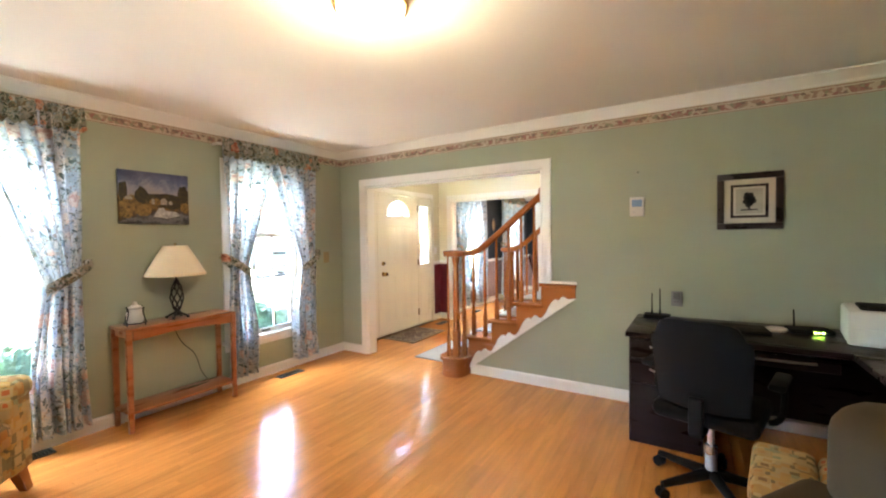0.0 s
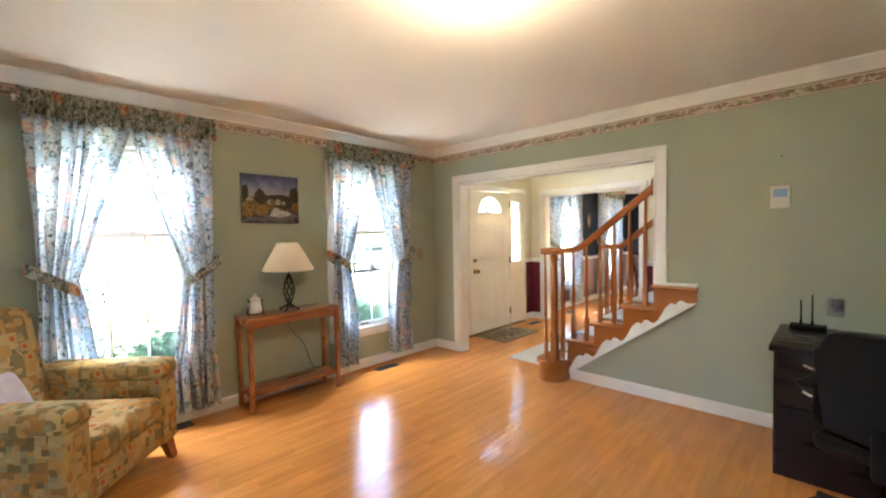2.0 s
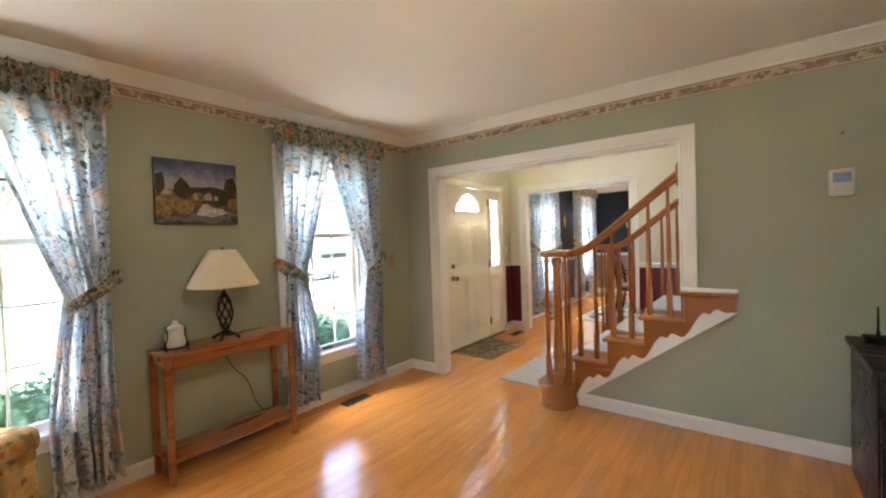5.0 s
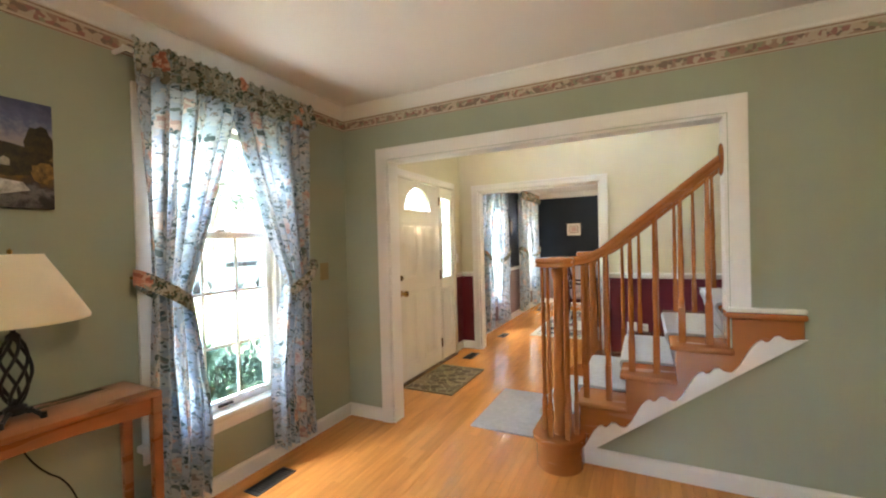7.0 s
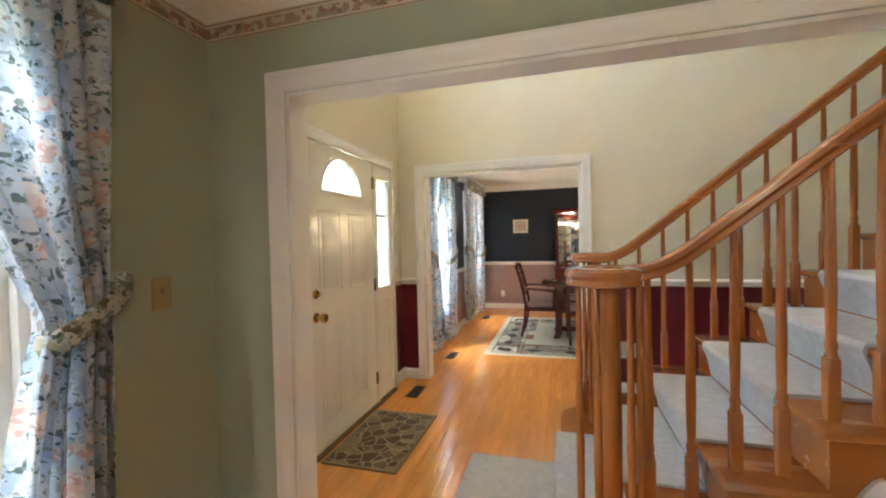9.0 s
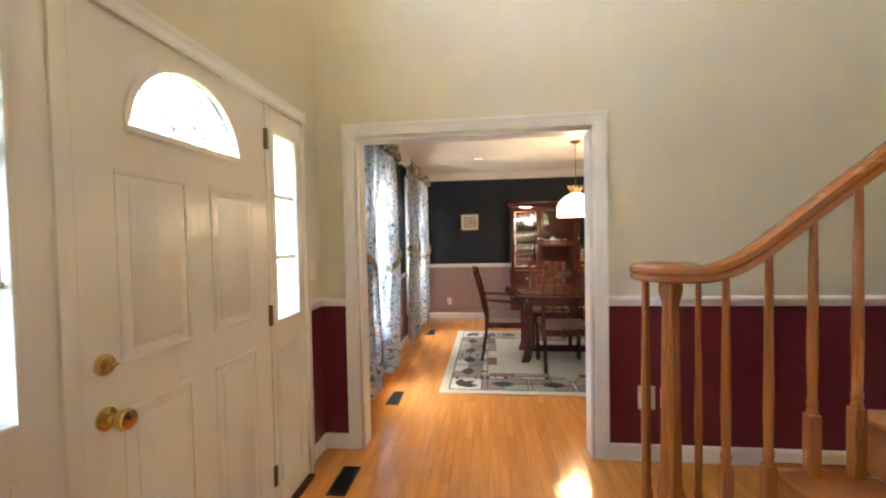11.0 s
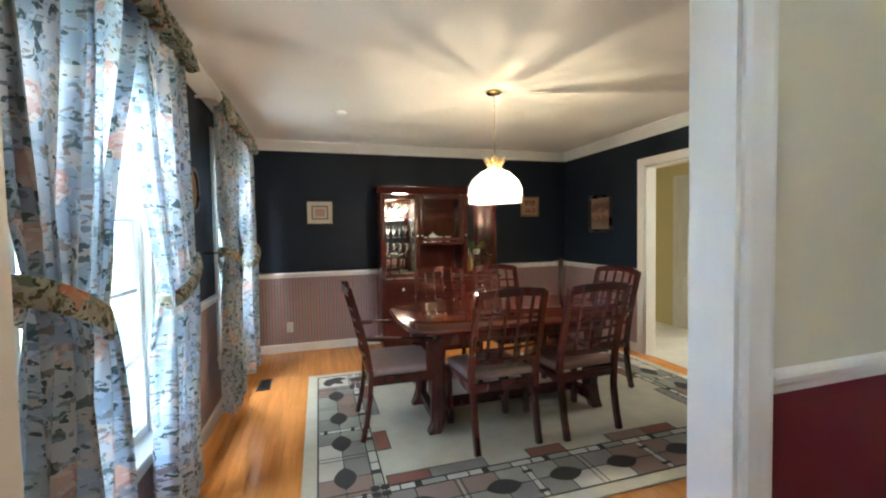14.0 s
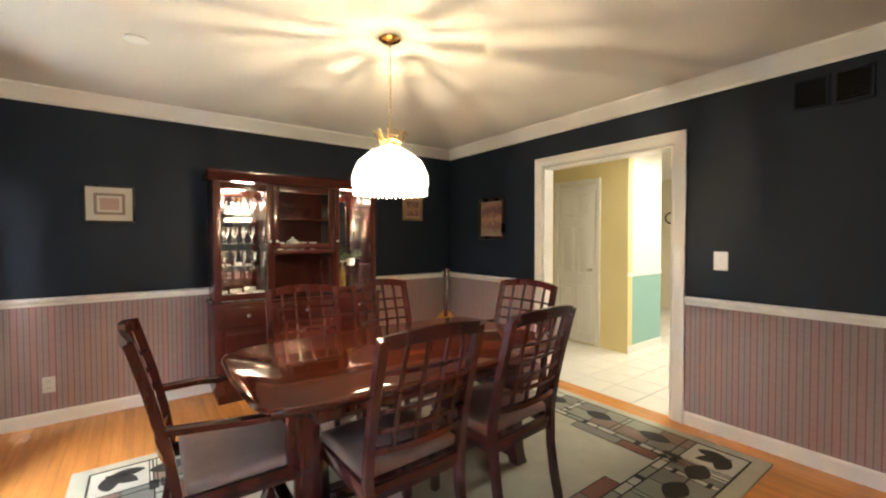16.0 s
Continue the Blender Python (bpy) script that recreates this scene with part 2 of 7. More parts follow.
leaf("wall_foyer_dining", "y", YF, YF + 0.06, XF, XH, 0.96, HF, CREAM, "cream upper wall of the foyer", [OPEN_D])
leaf("wall_foyer_wainscot", "y", YF, YF + 0.06, XF, XH, 0, 0.96, RED, "dark red lower wall of the foyer", [OPEN_D])
leaf("wall_hall_end", "x", XH, XH + 0.12, YL2, YF, 0, HF, CREAM, "cream wall closing the hall")
leaf("wall_dining_foyer", "y", YF + 0.06, YF2, XF, XK, 0, HD, NAVY, "dark navy wall round the foyer opening", [OPEN_D])
leaf("wall_dining_far", "y", YD, YD + 0.12, XF - 0.07, XK + 0.12, 0, HD, NAVY, "dark navy painted far wall")
leaf("wall_dining_kitchen", "x", XK, XK + 0.06, YF2, YD, 0, HD, NAVY, "dark navy wall with the kitchen doorway", [OPEN_K])
leaf("wall_kitchen_dining", "x", XK + 0.06, XK + 0.12, YF2, YD, 0, HD, CREAM, "cream kitchen side of the dining wall", [OPEN_K])

for nm, lab, x0, x1, y0, y1, z in (("ceiling_living", "warm white living room ceiling", XF - 0.07, XR + 0.12, YB - 0.12, YL, HC),
                                   ("ceiling_foyer", "white ceiling high over the foyer", XF - 0.07, XH + 0.12, YL + 0.06, YF + 0.06, HF),
                                   ("ceiling_dining", "white dining room ceiling", XF - 0.07, XK + 0.06, YF + 0.06, YD + 0.12, HD),
                                   ("ceiling_kitchen", "white kitchen ceiling", XK + 0.06, 5.2, YF + 0.06, YD + 0.12, HD)):
    bm = bmesh.new()
    box(bm, x0, x1, y0, y1, z, z + 0.1)
    structure(nm, bm, CEIL, lab, "ceiling")

bm = bmesh.new()
box(bm, XF - 0.07, XH, YB - 0.12, YD + 0.12, -0.12, -0.012)
floor = structure("floor", bm, SUBFLOOR, "glossy golden oak strip floor running the length of the house", "floor")

bm = bmesh.new()
box(bm, -400, 400, -400, 400, -0.5, -0.35)
structure("ground", bm, GRASS, "green lawn reaching to the horizon", "ground")
bm = bmesh.new()
box(bm, -24, -15, -200, 200, -0.36, -0.335)
structure("road", bm, ASPHALT, "pale asphalt street beyond the lawn", "road")

# trim
CROWN = [(0.0, 0.0), (0.012, 0.0), (0.018, 0.012), (0.045, 0.030), (0.078, 0.052), (0.092, 0.060), (0.10, 0.064), (0.10, 0.075), (0.0, 0.075)]
BASE = [(0.0, 0.0), (0.016, 0.0), (0.016, 0.078), (0.010, 0.092), (0.0, 0.098)]
CHAIRRAIL = [(0.0, 0.0), (0.010, 0.0), (0.014, 0.018), (0.026, 0.032), (0.030, 0.046), (0.020, 0.055), (0.0, 0.06)]


def moulding(name, profile, axis, wall, sign, u0, u1, z, material, label):
    """A moulding along a wall; sign says to which side of the wall the room lies."""
    bm = bmesh.new()
    outline = [(wall + sign * d, z + h) for d, h in profile]
    if axis == "x":
        prism(bm, outline, "y", u0, u1)
    else:
        p = [bm.verts.new((u0, a, b)) for a, b in outline]
        q = [bm.verts.new((u1, a, b)) for a, b in outline]
        k = len(outline)
        for i in range(k):
            bm.faces.new((p[i], p[(i + 1) % k], q[(i + 1) % k], q[i]))
        bm.faces.new(p[::-1])
        bm.faces.new(q)
    return structure(name, bm, material, label, "trim")


for ax, w, sg, u0, u1 in (("x", XF, 1, YB, YL), ("y", YL, -1, XF, XR), ("x", XR, -1, YB, YL), ("y", YB, 1, XF, XR)):
    moulding("crown_moulding", CROWN, ax, w, sg, u0, u1, HC - 0.075, WHITE, "white crown moulding of the living room")
DCROWN = [(d * 0.95, h * 1.45) for d, h in CROWN]
for ax, w, sg, u0, u1 in (("x", XF, 1, YF2, YD), ("y", YD, -1, XF, XK), ("x", XK, -1, YF2, YD), ("y", YF2, 1, XF, XK)):
    moulding("crown_moulding", DCROWN, ax, w, sg, u0, u1, HD - 0.10875, WHITE, "white crown moulding of the dining room")
for ax, w, sg, u0, u1 in (("x", XF, 1, YB, YL), ("y", YL, -1, XF, OPEN_L[0] - 0.09), ("y", YL, -1, -2.05, XR), ("x", XR, -1, YB, YL), ("y", YB, 1, XF, XR),
                          ("x", XF, 1, YL2, 4.10), ("x", XF, 1, 6.06, YF), ("y", YF, -1, XF, OPEN_D[0] - 0.09), ("y", YF, -1, OPEN_D[1] + 0.09, XH),
                          ("x", XF, 1, YF2, YD), ("y", YD, -1, XF, XK), ("x", XK, -1, YF2, OPEN_K[0] - 0.09), ("x", XK, -1, OPEN_K[1] + 0.09, YD),
                          ("y", YF2, 1, OPEN_D[1] + 0.09, XK)):
    if u1 - u0 > 0.02:
        moulding("baseboard", BASE, ax, w, sg, u0, u1, 0.0, WHITE, "white painted baseboard")
for ax, w, sg, u0, u1 in (("y", YF, -1, XF, OPEN_D[0] - 0.09), ("y", YF, -1, OPEN_D[1] + 0.09, XH), ("x", XF, 1, 6.06, YF)):
    moulding("chair_rail", CHAIRRAIL, ax, w, sg, u0, u1, 0.945, WHITE, "white chair rail of the foyer")
for ax, w, sg, u0, u1 in (("y", YD, -1, XF, XK), ("x", XK, -1, YF2, OPEN_K[0] - 0.09), ("x", XK, -1, OPEN_K[1] + 0.09, YD), ("y", YF2, 1, OPEN_D[1] + 0.09, XK),
                          ("x", XF, 1, YF2, 6.80), ("x", XF, 1, 7.92, 9.02), ("x", XF, 1, 9.95, YD)):
    moulding("chair_rail", CHAIRRAIL, ax, w, sg, u0, u1, 0.868, WHITE, "white chair rail of the dining room")

CASE = [(0.0, 0.0), (0.0, 0.012), (0.012, 0.018), (0.055, 0.020), (0.072, 0.024), (0.085, 0.024), (0.085, 0.0)]


def casing(axis, wall, sign, u0, u1, ztop, z0s=(0.0, 0.0), name="door_casing", label="white painted door casing"):
    """A mitred frame round three sides of an opening."""
    bm = bmesh.new()
    def at(u, z, d):
        return (wall + sign * d, u, z) if axis == "x" else (u, wall + sign * d, z)
    rows = []
    for w, d in CASE:
        w += 0.004
        rows.append([bm.verts.new(at(*p, d)) for p in ((u0 - w, z0s[0]), (u0 - w, ztop + w), (u1 + w, ztop + w), (u1 + w, z0s[1]))])
    k = len(rows)
    for i in range(k):
        p, q = rows[i], rows[(i + 1) % k]
        for j in range(3):
            bm.faces.new((p[j], p[j + 1], q[j + 1], q[j]))
    bm.faces.new([r[0] for r in rows])
    bm.faces.new([r[3] for r in rows])
    return structure(name, bm, WHITE, label, "trim")


def jamb(axis, a0, a1, u0, u1, ztop, z0s=(0.0, 0.0), t=0.016):
    bm = bmesh.new()
    for d in ((u0, u0 + t, z0s[0], ztop), (u1 - t, u1, z0s[1], ztop), (u0 + t, u1 - t, ztop - t, ztop)):
        if axis == "x":
            box(bm, a0, a1, *d[:2], *d[2:])
        else:
            box(bm, *d[:2], a0, a1, *d[2:])
    return structure("door_jamb", bm, WHITE, "white painted lining of an opening", "trim")


LEDGE = 0.965
casing("y", YL, -1, OPEN_L[0], OPEN_L[1], OPEN_L[3], (0, LEDGE))
casing("y", YL2, 1, OPEN_L[0], OPEN_L[1], OPEN_L[3], (0, LEDGE))
jamb("y", YL - 0.004, YL2 + 0.004, OPEN_L[0], OPEN_L[1], OPEN_L[3], (0, LEDGE))
casing("y", YF, -1, OPEN_D[0], OPEN_D[1], OPEN_D[3])
casing("y", YF2, 1, OPEN_D[0], OPEN_D[1], OPEN_D[3])
jamb("y", YF - 0.004, YF2 + 0.004, OPEN_D[0], OPEN_D[1], OPEN_D[3])
casing("x", XK, -1, OPEN_K[0], OPEN_K[1], OPEN_K[3])
casing("x", XK + 0.12, 1, OPEN_K[0], OPEN_K[1], OPEN_K[3])
jamb("x", XK - 0.004, XK + 0.124, OPEN_K[0], OPEN_K[1], OPEN_K[3])

# windows


def window(name, y0, y1, label):
    """A double-hung window with muntins: 2 rows of panes above, 3 below."""
    w = thing(name, Matrix(), label, "window", kind="structure")
    z0, z1 = WZ
    zm = 1.46
    boxes("window_frame", WHITE, w, (XF - 0.15, XF + 0.002, y0, y0 + 0.03, z0, z1), (XF - 0.15, XF + 0.002, y1 - 0.03, y1, z0, z1), (XF - 0.15, XF + 0.002, y0 + 0.03, y1 - 0.03, z1 - 0.03, z1), bevel=0.003)
    boxes("window_casing", WHITE, w, (XF + 0.001, XF + 0.02, y0 - 0.07, y0 + 0.002, z0, z1 + 0.07), (XF + 0.001, XF + 0.02, y1 - 0.002, y1 + 0.07, z0, z1 + 0.07), (XF + 0.001, XF + 0.02, y0 + 0.002, y1 - 0.002, z1 - 0.002, z1 + 0.07))
    boxes("window_sill", WHITE, w, (XF - 0.15, XF + 0.05, y0 - 0.09, y1 + 0.09, z0 - 0.03, z0 + 0.004), (XF + 0.001, XF + 0.018, y0 - 0.07, y1 + 0.07, z0 - 0.10, z0 - 0.03), bevel=0.006)
    for sash, za, zb, x, rows in (("upper_sash", zm - 0.02, z1 - 0.03, XF - 0.09, 2), ("lower_sash", z0 + 0.004, zm + 0.02, XF - 0.05, 3)):
        ya, yb = y0 + 0.03, y1 - 0.03
        fr = boxes(sash, WHITE, w, (x - 0.016, x + 0.016, ya, ya + 0.04, za, zb), (x - 0.016, x + 0.016, yb - 0.04, yb, za, zb),
                   (x - 0.016, x + 0.016, ya + 0.04, yb - 0.04, za, za + 0.045), (x - 0.016, x + 0.016, ya + 0.04, yb - 0.04, zb - 0.04, zb), bevel=0.003)
        ya, yb, za, zb = ya + 0.04, yb - 0.04, za + 0.045, zb - 0.04
        for i in (1, 2):
            y = ya + (yb - ya) * i / 3
            boxes("muntin", WHITE, fr, (x - 0.009, x + 0.009, y - 0.007, y + 0.007, za, zb), bevel=0)
        for i in range(1, rows):
            z = za + (zb - za) * i / rows
            boxes("muntin", WHITE, fr, (x - 0.008, x + 0.008, ya, yb, z - 0.007, z + 0.007), bevel=0)
        if sash == "lower_sash":
            ym = (y0 + y1) / 2
            boxes("sash_lock", STEEL, fr, (x - 0.006, x + 0.03, ym - 0.03, ym + 0.03, zb + 0.04, zb + 0.056), bevel=0.004, label="grey sash lock")
            boxes("sash_lift", BRONZE2, fr, (x + 0.016, x + 0.034, ym - 0.045, ym + 0.045, za - 0.028, za - 0.012), bevel=0.004, label="dark metal sash lift")
        pane = boxes("pane", GLASS, fr, (x - 0.002, x + 0.002, ya, yb, za, zb), bevel=0)
        pane.visible_shadow = False
    return w


for i, (a, b) in enumerate(WINDOWS):
    window(f"window_{i + 1}", a, b, "white double-hung window with muntins, bright daylight outside")

bw = thing("window_6", Matrix(), "white double window in the back wall, bright daylight outside", "window", kind="structure")
u0, u1, z0, z1 = BACKWIN
boxes("window_frame", WHITE, bw, (u0, u0 + 0.05, YB - 0.12, YB + 0.002, z0, z1), (u1 - 0.05, u1, YB - 0.12, YB + 0.002, z0, z1), (u0 + 0.05, u1 - 0.05, YB - 0.12, YB + 0.002, z0, z0 + 0.05), (u0 + 0.05, u1 - 0.05, YB - 0.12, YB + 0.002, z1 - 0.05, z1), ((u0 + u1) / 2 - 0.04, (u0 + u1) / 2 + 0.04, YB - 0.12, YB + 0.002, z0 + 0.05, z1 - 0.05), bevel=0.003)
boxes("window_casing", WHITE, bw, (u0 - 0.07, u0 + 0.002, YB + 0.001, YB + 0.02, z0, z1 + 0.07), (u1 - 0.002, u1 + 0.07, YB + 0.001, YB + 0.02, z0, z1 + 0.07), (u0 + 0.002, u1 - 0.002, YB + 0.001, YB + 0.02, z1 - 0.002, z1 + 0.07))
boxes("window_sill", WHITE, bw, (u0 - 0.09, u1 + 0.09, YB + 0.001, YB + 0.05, z0 - 0.03, z0 - 0.001), bevel=0.006)
for a, b in ((u0 + 0.05, (u0 + u1) / 2 - 0.04), ((u0 + u1) / 2 + 0.04, u1 - 0.05)):
    for k in (1, 2):
        boxes("muntin", WHITE, bw, (a + (b - a) * k / 3 - 0.008, a + (b - a) * k / 3 + 0.008, YB - 0.07, YB - 0.05, z0 + 0.05, z1 - 0.05), bevel=0)
    for z in (0.80, 1.13, 1.46, 1.79):
        boxes("muntin", WHITE, bw, (a, b, YB - 0.069, YB - 0.051, z - 0.008, z + 0.008), bevel=0)
    boxes("pane", GLASS, bw, (a, b, YB - 0.062, YB - 0.058, z0 + 0.05, z1 - 0.05), bevel=0).visible_shadow = False

# ---- stairs ----
RISE, RUN, NOSE2, YS0, YS1 = 0.1945, 0.262, -2.10, 3.955, 5.20


def nose(k):
    return NOSE2 + RUN * (k - 2)


stairs = thing("staircase", pose(nose(2), 4.5, 0), "golden oak staircase with white skirt and carpet runner", "staircase", kind="structure")
stairs_inv = stairs.matrix_world.inverted()


def spart(name, bm, material, parent=None, label="", smooth=40):
    """A part of the stairs, given in the world's metres."""
    ob = finish(name, bm, material, smooth)
    if parent is None:
        bm2 = ob.data
        bm2.transform(stairs_inv)
        ob.parent = stairs
    else:
        ob.data.transform(stairs_inv)
        ob.parent = parent
    return tagged(ob, label)


TREAD_T = 0.032
for k in range(2, 14):
    z, x0 = RISE * k, nose(k)
    bm = bmesh.new()
    ya, yb = (YS0 - 0.025, YS1 + 0.03) if k <= 4 else (YL2 + 0.012, YS1 + 0.03)
    box(bm, x0, x0 + RUN + 0.035, ya, yb, z - TREAD_T, z, bevel=0.012, seg=3)
    if k == 5:
        box(bm, x0, -0.975, YS0 - 0.025, YL + 0.001, z - TREAD_T, z, bevel=0.012, seg=3)
        box(bm, x0, OPEN_L[1] - 0.001, YL + 0.002, YL2 + 0.012, z - TREAD_T, z, bevel=0.006)
    spart("tread", bm, OAKX)
    bm = bmesh.new()
    if k == 5:
        box(bm, OPEN_L[1] - 0.014, OPEN_L[1] - 0.001, YL - 0.001, YL2 + 0.012, z - RISE, z - TREAD_T)
    box(bm, x0 + 0.03, x0 + 0.048, (YL + 0.002) if k <= 4 else YL2 + 0.013, YS1, z - RISE, z - TREAD_T)
    spart("riser", bm, OAKX)
LOW = lambda x: 0.045 + 0.735 * (x + 2.07)
# oak stringer under the tread ends, with the scrolled white skirt on it
bm = bmesh.new()
outline = [(-2.07, LOW(-2.07)), (-0.985, LOW(-0.985)), (-0.985, RISE * 5 - TREAD_T)]
for k in (5, 4, 3, 2):
    outline += [(nose(k) + 0.03, RISE * k - TREAD_T), (nose(k) + 0.03, max(0.05, RISE * (k - 1) - TREAD_T))]
prism(bm, outline, "y", YL - 0.018, YL - 0.001)
spart("stringer", bm, OAKX, None, "golden oak stringer")
bm = bmesh.new()
SCROLL = [(0.0, 0.035), (0.10, 0.05), (0.20, 0.085), (0.30, 0.12), (0.40, 0.135), (0.48, 0.13), (0.54, 0.105), (0.60, 0.10), (0.68, 0.112), (0.76, 0.10), (0.86, 0.06), (0.94, 0.04)]
outline = [(-0.975, LOW(-0.975)), (-2.07, LOW(-2.07))]
for k in range(2, 6):
    outline += [(nose(k) + 0.03 + RUN * u, LOW(nose(k) + 0.03 + RUN * u) + h * 0.9) for u, h in SCROLL if nose(k) + 0.03 + RUN * u < -0.98]
prism(bm, outline, "y", YL - 0.034, YL - 0.019)
spart("skirt", bm, WHITE, None, "scrolled white skirt board")
bm = bmesh.new()
prism(bm, [(-2.07, 0.0), (OPEN_L[1], 0.0), (OPEN_L[1], LOW(OPEN_L[1]) + 0.05), (-2.07, 0.045)], "y", YL, YL2)
structure("wall_under_stairs", bm, SAGE, "sage green wall filling the space under the stairs", "wall")
bm = bmesh.new()
box(bm, -1.30, -0.975, YL - 0.03, YL + 0.0005, LEDGE + 0.008, LEDGE + 0.032, bevel=0.004)
structure("ledge_trim", bm, WHITE, "white cap strip on the stair ledge", "trim")

# bullnosed first step


def capsule(bm, r, z0, z1, x1, bevel=0.0):
    """The first step's outline: round at both ends."""
    cx, pts = -2.185, []
    for i in range(25):
        a = math.pi * (2.0 - i / 24)
        pts.append((cx + r * math.cos(a), 3.885 + r * math.sin(a)))
    pts = [(x1, 3.99), (cx + r, 3.99)] + pts
    for i in range(13):
        a = math.pi * (1.0 - i / 12)
        pts.append((cx + r * math.cos(a), 5.275 + r * math.sin(a)))
    pts += [(cx + r, 5.20), (x1, 5.20)]
    prism(bm, pts, "z", z0, z1)


bm = bmesh.new()
capsule(bm, 0.135, 0.0, RISE - TREAD_T, -2.045)
spart("riser", bm, OAKX, None, "rounded oak starting step")
bm = bmesh.new()
capsule(bm, 0.158, RISE - TREAD_T, RISE - 0.006, -2.045)
capsule(bm, 0.150, RISE - 0.006, RISE, -2.045)
spart("tread", bm, OAKX)

# carpet runner: one folded piece a step
for k in range(1, 14):
    z, x0 = RISE * k + 0.002, nose(k)
    if k == 1:
        x0 = -2.36
    bm = bmesh.new()
    t = 0.014
    out = [(x0 + 0.028, z - RISE + 0.02), (x0 + 0.006, z - 0.07), (x0 - 0.012, z - 0.03), (x0 - 0.016, z - 0.008), (x0 - 0.004, z + t - 0.002), (x0 + 0.03, z + t),
           (nose(k + 1) + 0.028, z + t), (nose(k + 1) + 0.028, z), (x0 + 0.02, z), (x0 - 0.001, z - 0.006), (x0 - 0.001, z - 0.034), (x0 + 0.0295, z - 0.05), (x0 + 0.0295, z - RISE + 0.02)]
    prism(bm, out, "y", 4.20, 4.98)
    spart("runner", bm, CARPET, None, "pale grey carpet runner")

# balusters, rails, volutes
RAILSEC = [(-0.030, -0.022), (-0.022, -0.028), (0.022, -0.028), (0.030, -0.022), (0.026, -0.006), (0.033, 0.006), (0.030, 0.022), (0.016, 0.030), (-0.016, 0.030), (-0.030, 0.022), (-0.033, 0.006), (-0.026, -0.006)]


def baluster(x, y, z0, z1, s=1.0):
    """A square foot, a turned ring and a long taper."""
    bm = bmesh.new()
    h = z1 - z0
    f = min(0.24 * h, 0.24) * s
    box(bm, x - 0.018 * s, x + 0.018 * s, y - 0.018 * s, y + 0.018 * s, z0, z0 + f, bevel=0.003)
    prof = [(0.0, f), (0.0175, f + 0.001), (0.0165, f + 0.012), (0.0135, f + 0.02), (0.0165, f + 0.03), (0.0165, f + 0.045), (0.013, f + 0.055), (0.0145, f + 0.10), (0.0165, 0.48 * h), (0.0150, 0.62 * h), (0.0105, h), (0.0, h)]
    lathe(bm, [(r * s, z) for r, z in prof], 12, (x, y, z0))
    spart("baluster", bm, OAK)


def rail_z(x):
    """The height of the middle of a sloping rail."""
    if x < -2.10:
        return 1.243
    if x < -1.90:
        return 1.243 + 1.9 * (x + 2.10) ** 2
    return 1.319 + 0.805 * (x + 1.90)


def volute(y, sign, x_end):
    """The handrail with the spiral over its newel."""
    cx, cy = -2.175 if sign > 0 else -2.125, y - sign * 0.122
    path = []
    for i in range(40):
        a = radians(-60 + 390 * i / 39)
        r = 0.050 + 0.072 * i / 39
        path.append((cx + r * math.cos(math.pi / 2 + (radians(390 - 60) - a)) * 1.0, cy + sign * r * math.sin(math.pi / 2 + (radians(330) - a)), 1.243))
    path = [p for p in path]
    x = cx + 0.05
    while x < x_end:
        path.append((x, y, rail_z(x)))
        x += 0.04
    path.append((x_end, y, rail_z(x_end)))
    bm = bmesh.new()
    sweep(bm, path, RAILSEC)
    cyl(bm, (cx, cy, 1.217), (cx, cy, 1.267), 0.07, 0.068, 20)
    spart("handrail", bm, OAKX, None, "golden oak handrail with a volute")
    bm = bmesh.new()
    lathe(bm, [(0, 0), (0.046, 0), (0.046, 0.03), (0.040, 0.05), (0.043, 0.20), (0.048, 0.23), (0.040, 0.25), (0.036, 0.30), (0.030, 0.80), (0.028, 0.93), (0.038, 0.97), (0.040, 0.998), (0.034, 1.013), (0, 1.013)], 18, (cx, cy, RISE))
    spart("newel_post", bm, OAK)
    for i in range(5):
        a = radians(20 + 62 * i + (180 if sign > 0 else 0) - 20)
        baluster(cx + 0.095 * math.cos(a), cy + 0.095 * math.sin(a), RISE, 1.22, 0.82)


volute(4.02, 1, -1.312)
volute(5.15, -1, 0.6)
for k in range(2, 14):
    for d in (0.065, 0.196):
        x = nose(k) + d
        if k <= 4:
            baluster(x, 4.02, RISE * k, rail_z(x) - 0.02)
        if x < 0.6:
            baluster(x + 0.032, 5.15, RISE * k, rail_z(x + 0.032) - 0.02)
bm = bmesh.new()
lathe(bm, [(0, 0), (0.055, 0.0), (0.06, 0.006), (0.05, 0.016), (0, 0.018)], 20)
bm.transform(Matrix.Translation((OPEN_L[1] - 0.0165, 4.02, rail_z(-1.31))) @ pose(0, 0, 0, 0, -90, 0) @ Matrix.Diagonal((1.5, 1, 1, 1)))
spart("rosette", bm, OAK, None, "oval oak rosette at the rail's end")

